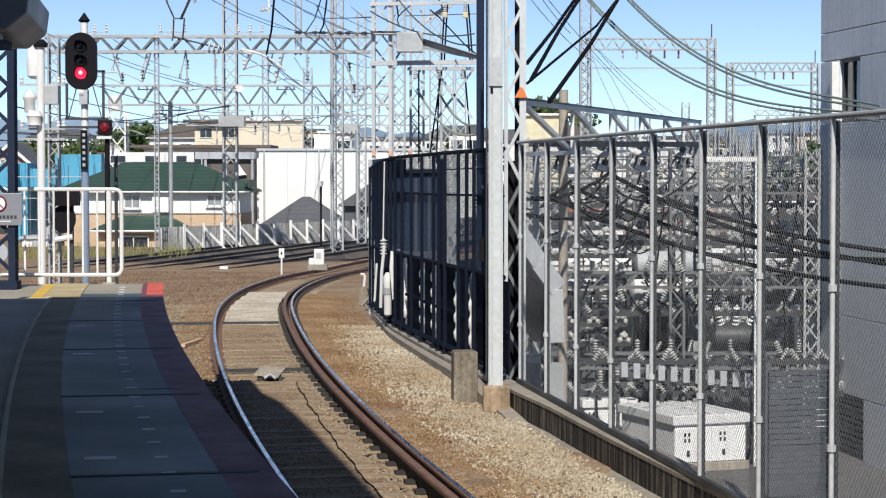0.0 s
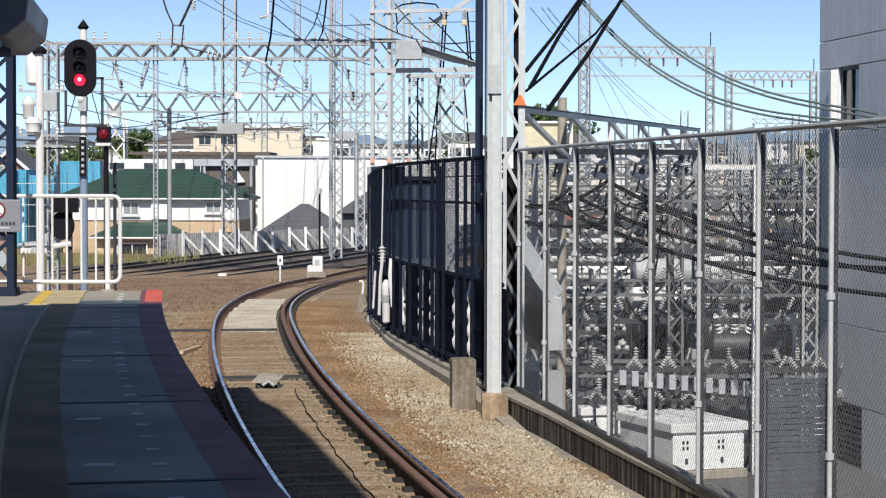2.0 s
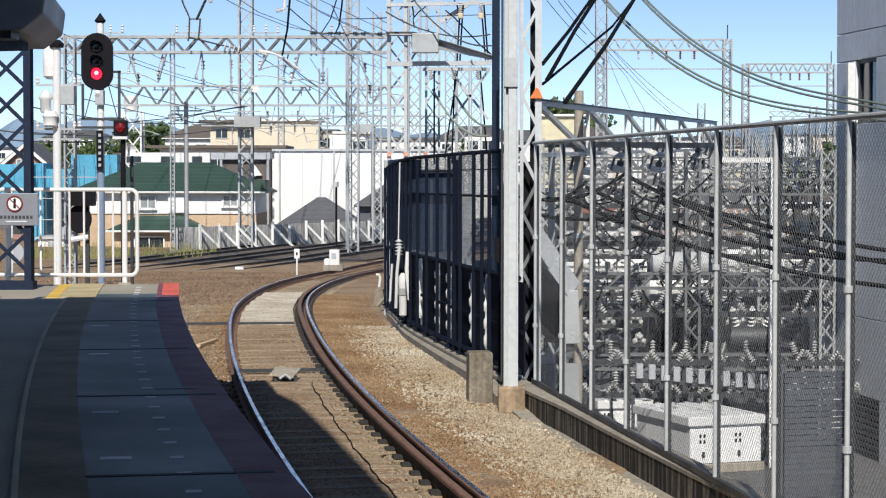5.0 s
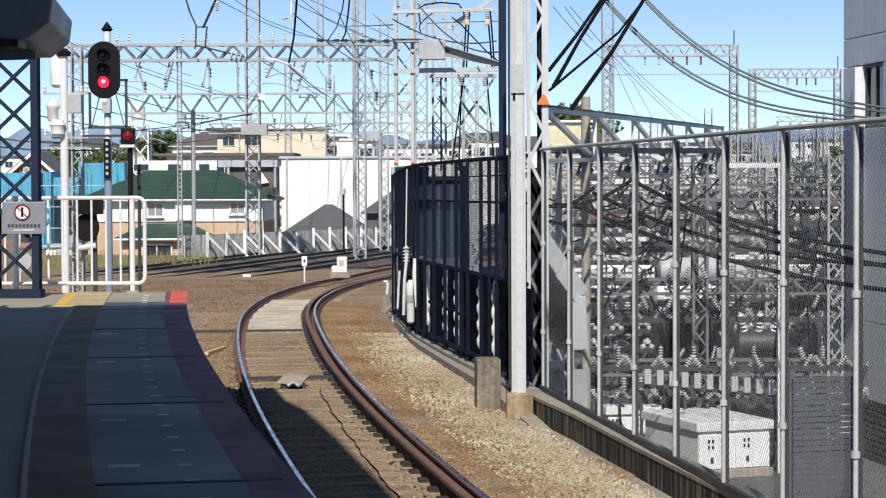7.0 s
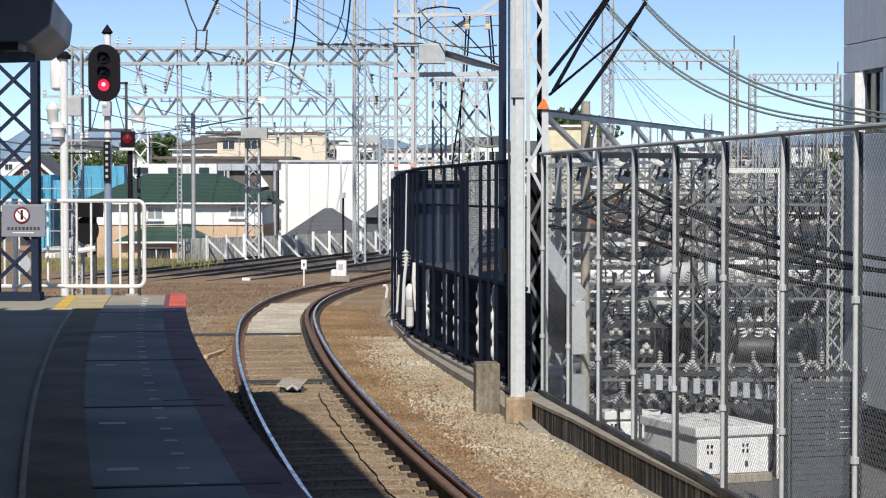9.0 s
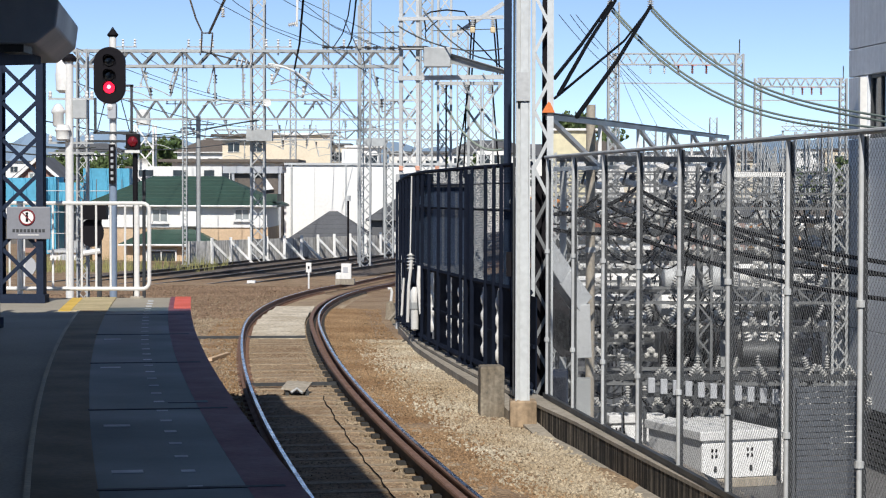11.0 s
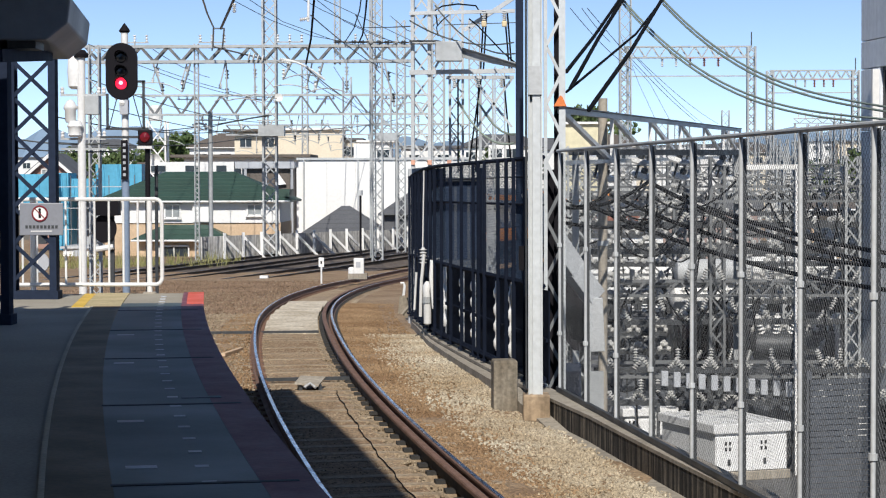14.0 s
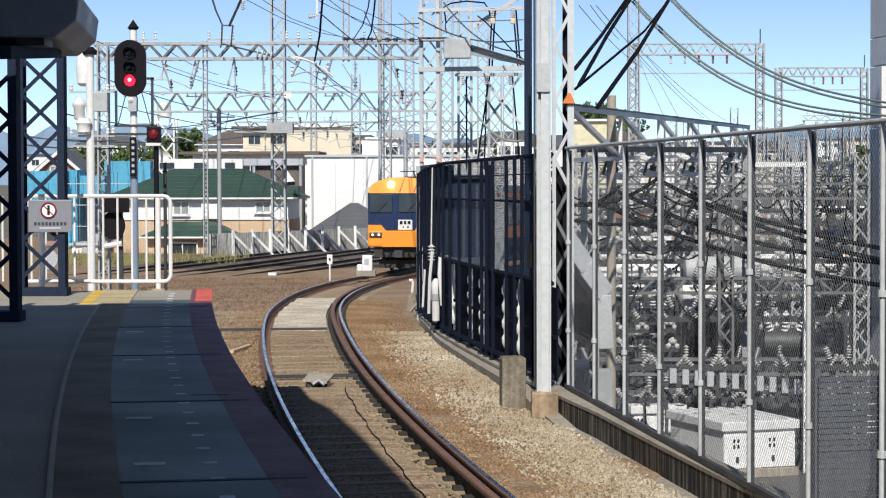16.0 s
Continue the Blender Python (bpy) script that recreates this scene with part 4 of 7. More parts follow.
for a, b in (((-0.71, 61.00, 5.78), (-0.71, 61.00, 3.02)), ((-0.10, 61.00, 5.78), (-0.20, 61.00, 3.02)), ((0.62, 61.00, 5.78), (0.82, 61.00, 3.35)), ((0.05, 59.70, 7.60), (-0.05, 59.70, 5.87)), ((0.63, 59.70, 7.60), (0.77, 59.70, 5.89)), ((0.13, 59.70, 7.60), (0.03, 59.70, 5.87)), ((0.71, 59.70, 7.60), (0.84, 59.70, 5.89)), ((-0.03, 61.00, 5.78), (-0.40, 61.00, 3.18))):
    cable("hanging_cable", sag(a, b, -0.05, 6), 0.024, CABLE, "thick black cable hanging from a white insulator")
for p in ((-0.81, 61.00, 5.48), (-0.13, 61.00, 5.48), (0.56, 61.00, 5.48), (0.05, 59.70, 7.32), (0.63, 59.70, 7.32)):
    tagged(part("post_insulator", Form().lathe(p, DISC, 10), PORCELAIN, None, "", True), "white ribbed porcelain insulator on the gantry", "insulator", "insulators")

# lattice mast behind the tall pole, with its bracket
lm = thing("braced_mast", (1.00, 29, -2.4), "pale lattice mast with one dark chord and an orange bracket", "mast")
for mx, w, mt in ((0.87, 0.05, PALE_STEEL), (1.10, 0.09, PALE_STEEL), (1.03, 0.07, BLACK)):
    part("chord", Form().box((mx, 29.0 if mt is not BLACK else 29.2, 2.0), (w, 0.1, 9.0)), mt, lm)
# braces below z = 2.6 take a darker steel that carries their shade
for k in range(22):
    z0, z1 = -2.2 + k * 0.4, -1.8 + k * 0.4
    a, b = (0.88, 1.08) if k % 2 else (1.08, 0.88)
    part("brace", Form().beam((a, 28.97, z0), (b, 28.97, z1), 0.014, 0.045), PALE_STEEL if z0 > 2.6 else DARK_GREY_STEEL, lm)
part("web_plate", Form().box((0.97, 29.3, 0.3), (0.16, 0.02, 5.2)), BLACK, lm, "dark web plate")
bx, bzz = 1.07, 3.83
part("bracket", Form().prism([(bx - 0.09, 28.9, bzz - 0.06), (bx + 0.09, 28.9, bzz - 0.06), (bx + 0.03, 28.9, bzz + 0.07), (bx, 28.9, bzz + 0.09)], (0, 0.12, 0)), ORANGE, lm, "orange bracket")

# cable duct and posts just behind the fence
duct = thing("cable_duct", (1.65, 30.50, 0.27), "wide grey cable duct bending down behind the fence", "duct")
route = [(0.68, 30.00, 2.61), (0.98, 30.00, 1.96), (1.32, 30.30, 1.46), (1.63, 30.50, 1.04), (1.66, 30.50, 0.26)]
for a, b in zip(route[:-1], route[1:]):
    soften(part("duct_section", Form().beam(a, b, 0.22, 0.3), GALV, duct), 0.012)
part("gusset", Form().prism([(0.94, 31.20, 1.83), (1.19, 31.20, 1.75), (1.58, 31.20, 0.99), (1.58, 31.20, 0.21), (1.35, 31.20, 0.21), (0.96, 31.20, 0.74)], (0, 0.03, 0)), BLACK, duct, "dark plate under the duct")
part("stand", Form().box((1.64, 30.6, -1.3), (0.24, 0.2, 2.5)), GALV_FAR, duct)
pp = thing("concrete_pole", (1.95, 34, -2.5), "brown-grey concrete pole behind the fence", "utility pole", "line poles")
part("post", Form().tube([(1.95, 34, -2.5), (1.95, 34, 4.08)], 0.075, 12), CONCRETE, pp, smooth=True)
part("band", Form().lathe((1.95, 34, 1.69), [(0.09, 0), (0.09, 0.08)], 12), GALV, pp)

# sloping truss arm over the fence
arm = thing("truss_arm", (1.10, 29.00, 3.71), "pale steel truss arm running out over the substation", "truss")
ta, tb = Vector((1.08, 29.00, 3.71)), Vector((7.11, 58.00, 4.14))
la, lb = ta - Vector((0, 0, 0.72)), tb - Vector((0, 0, 0.72))
part("top_chord", Form().beam(ta, tb, 0.09, 0.07), PALE_STEEL, arm)
part("flange", Form().beam(ta + Vector((0, 0, 0.05)), tb + Vector((0, 0, 0.05)), 0.13, 0.02), DARK_STEEL, arm)
part("bottom_chord", Form().beam(la, lb, 0.08, 0.06), PALE_STEEL, arm)
# diagonals and uprights are white: sunlight on their faces is put into the colour
for k in range(6):
    a, b = k / 6, (k + 1) / 6
    part("diagonal", Form().beam(ta.lerp(tb, a), la.lerp(lb, b), 0.07, 0.07), WHITE_PAINT, arm)
    part("upright", Form().beam(ta.lerp(tb, b), la.lerp(lb, b), 0.06, 0.06), WHITE_PAINT, arm)

# heavy cables
for pts, r_ in (
        ([(2.61, 38.00, 6.12), (1.86, 33.50, 5.03), (1.22, 29.00, 4.03)], 0.034),
        ([(2.54, 38.00, 6.10), (1.77, 33.50, 5.03), (1.16, 29.00, 4.25)], 0.03),
        ([(3.25, 38.00, 6.02), (2.36, 33.50, 4.80), (1.47, 29.00, 3.72)], 0.036),
        ([(3.22, 38.00, 5.97), (2.56, 35.00, 5.19), (1.86, 32.00, 4.58), (1.16, 29.00, 3.97)], 0.02)):
    cable("feeder_cable", pts, r_, CABLE, "thick black feeder cable rising from the mast")
for a, b, s0, s1, x0, x1 in (((2.55, 38.00, 6.01), (6.27, 30.00, 3.54), 4.63, -3.08, 1.15, -0.00),
                             ((3.27, 38.00, 6.01), (6.27, 30.00, 3.69), 3.44, -2.16, 0.99, -0.00)):
    for off in (0.0, -0.07):
        pts = []
        for k in range(25):
            f = k / 24
            w = f * (1 - f)
            pts.append(Vector(a).lerp(Vector(b), f) + Vector((w * (x0 + x1 * f), 0, off - w * (s0 + s1 * f))))
        cable("overhead_cable", pts, 0.019, GREEN_CABLE, "green-grey overhead cable in a sagging pair")
    part("end_insulator", Form().lathe(Vector(a) + Vector((-0.02, 0, -0.05)), [(r_ * 0.8, z_ * 0.7) for r_, z_ in DISC], 9), PORCELAIN, arm)
for a, b, dr in (((1.47, 30.00, 2.42), (5.30, 24.00, 1.40), 0.22), ((2.44, 30.00, 2.69), (5.30, 24.00, 1.66), 0.2), ((1.89, 31.00, 2.54), (5.52, 25.00, 1.69), 0.28), ((3.21, 30.00, 2.36), (5.52, 25.00, 1.77), 0.1),
                 ((1.18, 31.00, 2.35), (2.72, 34.00, 2.75), 0.15), ((1.22, 31.00, 2.12), (2.90, 34.00, 2.13), 0.1), ((1.35, 32.00, 2.36), (2.01, 33.00, 2.61), 0.1)):
    cable("feeder_cable", sag(a, b, dr), 0.03, CABLE, "thick black feeder cable crossing behind the fence")

gate = thing("dark_cabinet", (1.24, 30.8, -2.46), "dark blue steel cabinet behind the fence foot", "cabinet")
soften(part("body", Form().box((1.23, 30.8, -1.2), (0.42, 0.3, 2.5)), NAVY, gate), 0.01)
part("door", Form().box((1.23, 30.64, -1.2), (0.36, 0.02, 2.3)), NAVY_FENCE, gate)

# broad saucer insulators slung between the arm and the racks
for k, (p, q) in enumerate((((1.90, 34.20, 3.09), 20), ((2.02, 34.60, 2.81), 15), ((2.70, 36.00, 3.09), 25), ((2.79, 36.40, 2.84), 15), ((3.55, 38.00, 3.13), 22), ((3.65, 38.40, 2.83), 16), ((4.55, 40.00, 3.11), 18), ((4.65, 40.20, 2.83), 14))):
    t = thing("saucer_insulator", p, "broad white saucer insulator with a dark cap", "insulator", "saucer insulators")
    ax = (0.25, -0.3, 1)
    part("saucer", Form().lathe(p, [(0.03, -0.06), (0.2, -0.03), (0.21, 0.0), (0.08, 0.03), (0.05, 0.05)], 14, ax), PORCELAIN, t, smooth=True)
    part("cap", Form().lathe(Vector(p) + Vector(ax) * 0.04, [(0.06, 0), (0.06, 0.08), (0.02, 0.1)], 10, ax), DARK_STEEL, t)
    part("rod", Form().beam(Vector(p) - Vector(ax) * 0.3, Vector(p) + Vector(ax) * (0.17 if k % 2 == 0 else 0.42), 0.03), DARK_STEEL, t)
hang = thing("suspension_beam", (1.86, 34.20, 3.18), "dark steel beam carrying the saucer insulators", "beam")
part("beam", Form().beam((1.37, 32.50, 3.19), (5.02, 40.80, 3.29), 0.09, 0.1), DARK_STEEL, hang)
for p in ((1.45, 32.70, 3.18), (4.91, 40.60, 3.28)):
    part("post", Form().box((p[0], p[1], (p[2] - 2.46) / 2), (0.1, 0.1, p[2] + 2.46)), GALV_FAR, hang)

# pale conduits and cream clamps on the gantry
for a, b, dr in (((-0.75, 60.50, 5.17), (0.90, 59.50, 3.84), 0.45), ((-0.15, 60.50, 5.13), (0.93, 59.50, 4.10), 0.3)):
    cable("bent_conduit", sag(a, b, dr, 12), 0.032, GREEN_CABLE, "pale green-grey bent conduit on the gantry", "conduit", 8)
CREAM_BLOCK = material("cream_resin", (0.72, 0.58, 0.36), 0.5, grain=0.1)
for p in ((0.05, 59.65, 7.23), (0.63, 59.65, 7.23)):
    tagged(soften(part("cable_clamp", Form().box(p, (0.15, 0.1, 0.17)), CREAM_BLOCK), 0.03), "cream resin clamp on hanging cables", "cable clamp", "cable clamps")
part("sloping_plate", Form().prism([(-1.35, 59.60, 6.70), (0.95, 58.00, 5.94), (0.95, 58.00, 5.88), (-0.51, 59.00, 6.22), (-1.35, 59.60, 6.32)], (0, 0.03, 0)), GALV_FAR, gant, "sloping grey sheet")
part("plate_edge", Form().beam((-2.07, 59.50, 6.74), (-1.28, 59.50, 6.74), 0.12, 0.05).beam((-1.28, 59.50, 6.74), (0.97, 57.90, 5.96), 0.12, 0.05), DARK_STEEL, gant)

# dark tangle of heavy cables behind the fence
tang = random.Random(12)
for k in range(10):
    d = tang.uniform(32.5, 37.0)
    x, z = tang.uniform(0.042, 0.115) * d, tang.uniform(1.75, 2.7)
    b = (x + tang.choice((-1, 1)) * tang.uniform(0.5, 1.5), d + tang.uniform(-0.8, 0.8), z + tang.uniform(-0.3, 0.25))
    cable("heavy_cable", sag((x, d, z), b, tang.uniform(0.05, 0.4), 10), tang.uniform(0.012, 0.02), CABLE, "heavy black cable in a tangle behind the fence")

# gear between the dark fence and the line
hut = thing("relay_hut", (-0.49, 50, -2.46), "tall dark blue-grey relay hut behind the dark fence", "hut")
soften(part("body", Form().box((-0.49, 50, 0.15), (0.93, 1.6, 5.22)), SLATE, hut), 0.02)
soften(part("roof", Form().box((-0.49, 50, 2.79), (1.13, 1.9, 0.1)), DARK_STEEL, hut), 0.02)
for k in range(3):
    part("door", Form().box((-0.95 + 0.31 * (k + 0.5), 49.18, 1.86), (0.25, 0.04, 1.85)), NAVY, hut)
rib = thing("ribbed_cabinet", (0.21, 46.5, -2.46), "pale ribbed steel cabinet behind the dark fence", "cabinet")
part("body", Form().box((0.21, 46.8, -0.10), (0.21, 0.5, 4.72)), GALV, rib)
for k in range(5):
    part("rib", Form().box((0.12 + k * 0.043, 46.53, 0.03), (0.025, 0.05, 4.46)), GALV, rib)
bm_ = thing("lattice_mast", (0.20, 44.5, -2.46), "pale lattice mast close behind the dark fence", "mast", "lattice masts")
lattice(bm_, 0.20, 44.5, -2.46, 3.18, 0.2, GALV_FAR, 0.04, 0.03, 0.26, split=True)

# ---- substation ----
rnd = random.Random(7)
INSULATOR = part("post_insulator", Form().lathe((0, 0, 0), [(r_ * 0.66, z_ * 0.85) for r_, z_ in DISC], 9), GREY_PORCELAIN, None, "", True)
tagged(INSULATOR, "white ribbed porcelain insulator on a steel rack", "insulator", "insulators")
used = [False]


FAR_SET = Form()


def insulator(m):
    if m.translation.y > 45:
        k = Form().lathe((0, 0, 0), [(0.03, 0), (0.07, 0.06), (0.03, 0.12), (0.07, 0.18), (0.02, 0.28)], 6)
        return FAR_SET.add([m @ Vector(v) for v in k.v], k.f)
    if used[0]:
        return copy_thing(INSULATOR, m)
    used[0] = True
    INSULATOR.matrix_basis = m
    return INSULATOR


def rack(x0, x1, d, zs, bay, top, label="grey steel lattice rack crowded with switchgear"):
    """Lattice posts carrying lattice beams, one above another."""
    t = thing("switch_rack", ((x0 + x1) / 2, d, -2.46), label, "switch rack", "switch racks")
    n = max(1, round((x1 - x0) / bay))
    for i in range(n + 1):
        lattice(t, x0 + (x1 - x0) * i / n, d, -2.46, top, 0.26, (GALV_FAR, DARK_GREY_STEEL)[i % 2], 0.05, 0.035, 0.32, split=d < 45)
    for z in zs:
        truss(t, (x0, d, z), (x1, d, z), 0.28, 0.26, int((x1 - x0) / 0.3), DARK_GREY_STEEL, 0.045, 0.03)
    return t


rack(1.9, 9.6, 40, (-1.0, 0.55, 2.35), 2.4, 3.2)
rack(2.0, 12.0, 48, (-1.1, 0.6, 2.5), 2.8, 3.4)
rack(2.2, 14.0, 57, (-0.9, 1.3, 2.9), 3.0, 3.7)
rack(2.5, 17.0, 68, (0.2, 2.9), 3.6, 4.1)
for d, x0, x1, zs in ((40, 2.0, 9.4, (-0.7, 0.85, 2.65)), (48, 2.2, 11.8, (-0.8, 0.9, 2.8)), (57, 2.6, 13.6, (1.6, 3.2))):
    for z in zs:
        x = x0
        while x < x1:
            tilt = rnd.choice((0, 0, 25, -25, 40, 90))
            insulator(pose(x, d - 0.16, z, 0, tilt, rnd.uniform(0, 90)))
            if rnd.random() < 0.5:
                insulator(pose(x + 0.1, d - 0.2, z - 0.33, 180, tilt, 0))
            x += rnd.uniform(0.3, 0.62)


def droop(a, b, depth, r=0.019):
    cable("jumper_cable", sag(a, b, depth, 8), r, CABLE, "black jumper cable looping between switches", n=5)


for k in range(140):
    d = rnd.choice((39.9, 47.9, 56.9))
    x = rnd.uniform(2.0, 9.5 * d / 40 - 0.5)
    z = rnd.choice((-0.85, 0.7, 2.5))
    if rnd.random() < 0.5:
        droop((x, d, z), (x + rnd.uniform(0.4, 1.3), d, z), rnd.uniform(0.2, 0.7))
    else:
        droop((x, d, z), (x + rnd.uniform(-0.2, 0.2), d, max(z - rnd.uniform(1.0, 2.4), -2.3)), 0.05)


def breaker(x, d):
    t = thing("circuit_breaker", (x, d, -2.46), "dark switch tank on legs with white bushings", "circuit breaker", "circuit breakers")
    part("tank", Form().lathe((x - 0.5, d, -0.75), [(0.2, 0), (0.3, 0.06), (0.3, 0.94), (0.2, 1.0)], 14, (1, 0, 0)), DARK_STEEL, t, smooth=True)
    for dx in (-0.4, 0.4):
        for dy in (-0.25, 0.25):
            part("leg", Form().box((x + dx, d + dy, -1.75), (0.06, 0.06, 1.45)), GALV_FAR, t)
    for dx in (-0.3, 0.0, 0.3):
        part("bushing", Form().lathe((x + dx, d - 0.1, -0.5), [(r * 0.9, z * 1.6) for r, z in DISC], 9, (dx, -0.5, 1)), PORCELAIN, t, smooth=True)
    part("control_box", Form().box((x + 0.1, d - 0.36, -1.6), (0.42, 0.26, 0.6)), CABINET, t)


for x, d in ((6.2, 44.4), (7.8, 44.4), (4.0, 52), (6.6, 52), (9.4, 52), (11.5, 52)):
    breaker(x, d)


def transformer(x, d, w, h, label):
    t = thing("transformer", (x, d, -2.46), label, "transformer", "transformers")
    part("tank", Form().box((x, d, -2.3 + h / 2), (w, 1.5, h)), DARK_STEEL, t)
    part("conservator", Form().lathe((x - w / 2, d, -2.1 + h + 0.25), [(0.2, 0), (0.34, 0.08), (0.34, w - 0.08), (0.2, w)], 16, (1, 0, 0)), WHITE_PAINT, t, "pale oil tank", True)
    for k in range(int(w / 0.14)):
        part("fin", Form().box((x - w / 2 + 0.1 + k * 0.14, d - 0.9, -2.2 + h * 0.45), (0.03, 0.3, h * 0.75)), DARK_STEEL, t)
    for dx in (-0.5, 0, 0.5):
        part("bushing", Form().lathe((x + dx * w * 0.6, d - 0.3, -2.3 + h), [(r * 1.2, z * 2.2) for r, z in DISC], 9), PORCELAIN, t, smooth=True)


transformer(4.81, 45.5, 1.5, 2.1, "dark finned transformer with a pale oil tank")
transformer(4.24, 54, 2.2, 2.2, "dark finned transformer with a pale oil tank")
transformer(8.11, 55, 2.4, 2.3, "dark finned transformer with a pale oil tank")
tank = thing("oil_tank", (4.84, 44, -2.46), "long grey oil tank lying over a dark transformer", "tank")
part("tank", Form().lathe((4.03, 44.0, 0.82), [(0.1, 0), (0.25, 0.05), (0.27, 0.12), (0.27, 1.51), (0.25, 1.58), (0.1, 1.63)], 18, (1, 0, 0.02)), GALV, tank, "grey rounded tank", True)
soften(part("body", Form().box((4.84, 44.2, -1.3), (1.53, 0.8, 2.3)), BLACK, tank, "dark transformer body"), 0.03)
for k in range(8):
    part("fin", Form().box((4.13 + 0.2 * k, 43.75, -0.45), (0.03, 0.2, 0.55)), DARK_STEEL, tank)
# close ranks of slanted insulators on dark beams, low in the yard
for d, x0, x1, zs in ((38.6, 2.1, 8.4, (-1.35, -0.75)), (40.0, 1.9, 9.4, (0.05, 1.4, 1.9)), (46.0, 2.0, 10.5, (-0.6, 0.1)), (48.0, 2.1, 11.5, (1.5, 2.0)), (45.2, 2.0, 10.3, (-0.95, 0.55, 0.95, 1.35)), (52.6, 2.2, 12, (-0.3, 0.9, 1.7)), (57.0, 2.4, 13, (0.4, 2.3))):
    t = thing("insulator_rack", ((x0 + x1) / 2, d, -2.46), "dark steel rack for ranks of slanted insulators", "switch rack", "switch racks")
    for z in zs:
        part("beam", Form().beam((x0, d, z), (x1, d, z), 0.09, 0.11), DARK_STEEL, t)
        x, k = x0 + 0.1, 0
        while x < x1:
            insulator(pose(x, d - 0.02, z + 0.02, rnd.uniform(-12, 12), (42, -42, 30, -36)[k % 4], 0))
            x, k = x + rnd.uniform(0.22, 0.34), k + 1
    for i in range(4):
        part("post", Form().box((x0 + (x1 - x0) * i / 3, d + 0.1, (zs[-1] - 2.46) / 2), (0.1, 0.1, zs[-1] + 2.56)), DARK_STEEL, t)
for x, d, w, h in ((3.4, 42.6, 2.0, 1.5), (5.8, 42.8, 2.2, 1.4), (8.2, 42.6, 1.9, 1.6), (4.6, 50.5, 2.4, 1.9), (8.0, 50.6, 2.6, 2.0), (11.2, 50.4, 2.4, 1.9), (6.0, 61, 3.0, 2.4), (10.5, 61, 3.2, 2.6), (15, 61, 3.0, 2.4)):
    t = thing("switchgear_bank", (x, d, -2.46), "dark steel switchgear bank with small doors", "switchgear", "switchgear banks")
    soften(part("body", Form().box((x, d, -2.46 + h / 2), (w, 0.9, h)), DARK_STEEL, t), 0.02, 1)
    for i in range(4):
        part("door", Form().box((x - w / 2 + w * (i + 0.5) / 4, d - 0.46, -2.46 + h * 0.5), (w / 4 - 0.05, 0.02, h * 0.8)), SLATE, t)
structure("far_insulators", FAR_SET, GREY_PORCELAIN, "ranks of small dusty insulators deep in the substation", "insulators", "stuff")
# row of small grey meter cases
row = thing("relay_case_row", (4.27, 38, -2.46), "row of small pale relay cases on a steel rail", "relay cases")
part("rail", Form().beam((3.14, 38.02, -0.99), (5.76, 38.02, -1.21), 0.08), DARK_STEEL, row)
for k in range(11):
    x = 3.29 + k * 0.225
    soften(part("case", Form().box((x, 37.9, -0.84 - 0.02 * k), (0.125, 0.12, 0.27)), SIGN_GREY, row), 0.01, 1)
for k in range(4):
    part("leg", Form().box((3.19 + k * 0.8, 38.06, -1.9), (0.06, 0.06, 1.2)), DARK_STEEL, row)


def cabinet(x0, x1, d, depth, z1, doors, label, turn=0):
    x = (x0 + x1) / 2
    t = thing("equipment_cabinet", (x, d, -2.46), label, "equipment cabinet", "equipment cabinets")
    w, h = x1 - x0, z1 + 2.3
    soften(part("plinth", Form().box((x, d + depth / 2, -2.38), (w + 0.1, depth + 0.1, 0.16)), CONCRETE, t), 0.01, 1)
    soften(part("body", Form().box((x, d + depth / 2, -2.3 + h / 2), (w, depth, h)), CABINET, t), 0.012)
    soften(part("lid", Form().box((x, d + depth / 2, z1 + 0.03), (w + 0.12, depth + 0.12, 0.16)), CABINET, t, "overhanging lid"), 0.015)
    for k in range(5):
        part("lid_rib", Form().box((x - w / 2 + w * (k + 0.5) / 5, d + depth / 2, z1 + 0.12), (0.04, depth + 0.08, 0.03)), CABINET, t)
    for k in range(doors):
        dx = x - w / 2 + w * (k + 0.5) / doors
        dr = part("door", Form().box((dx, d - 0.012, -2.3 + h / 2 - 0.05), (w / doors - 0.03, 0.02, h - 0.14)), CABINET, t)
        for i in (-1, 1):
            for j in (-1, 1):
                part("vent", Form().box((dx - 0.12 + i * 0.04, d - 0.026, -2.3 + h * 0.62 + j * 0.05), (0.035, 0.008, 0.06)), BLACK, dr)
        part("handle", Form().box((dx - 0.1, d - 0.03, -2.3 + h * 0.24), (0.05, 0.02, 0.1)), DARK_STEEL, dr)
    t.rotation_euler.z = radians(turn)


cabinet(3.96, 5.35, 36.3, 2.1, -1.58, 2, "pale grey steel equipment cabinet with louvred doors", 21)
cabinet(2.71, 3.72, 40.3, 2.0, -1.74, 2, "pale grey low equipment cabinet in the yard", 14)

wp2 = thing("white_lattice_post", (5.59, 37, -2.46), "white lattice post with a white crossbeam", "mast", "lattice masts")
lattice(wp2, 5.59, 37, -2.46, 3.00, 0.14, WHITE_PAINT, 0.035, 0.03, 0.2)
part("crossbeam", Form().beam((4.61, 37.00, 2.98), (5.67, 37.00, 2.98), 0.07, 0.09), WHITE_PAINT, wp2)
low = thing("low_building", (4.64, 76, -2.46), "low building with a rust-red fascia and white wall", "building")
part("wall", Form().box((4.74, 78, -0.6), (3.6, 4, 3.7)), WHITE_WALL, low)
part("fascia", Form().box((4.74, 77.8, 1.30), (4.0, 4.6, 0.4)), RUST, low, "rust-red roof edge")
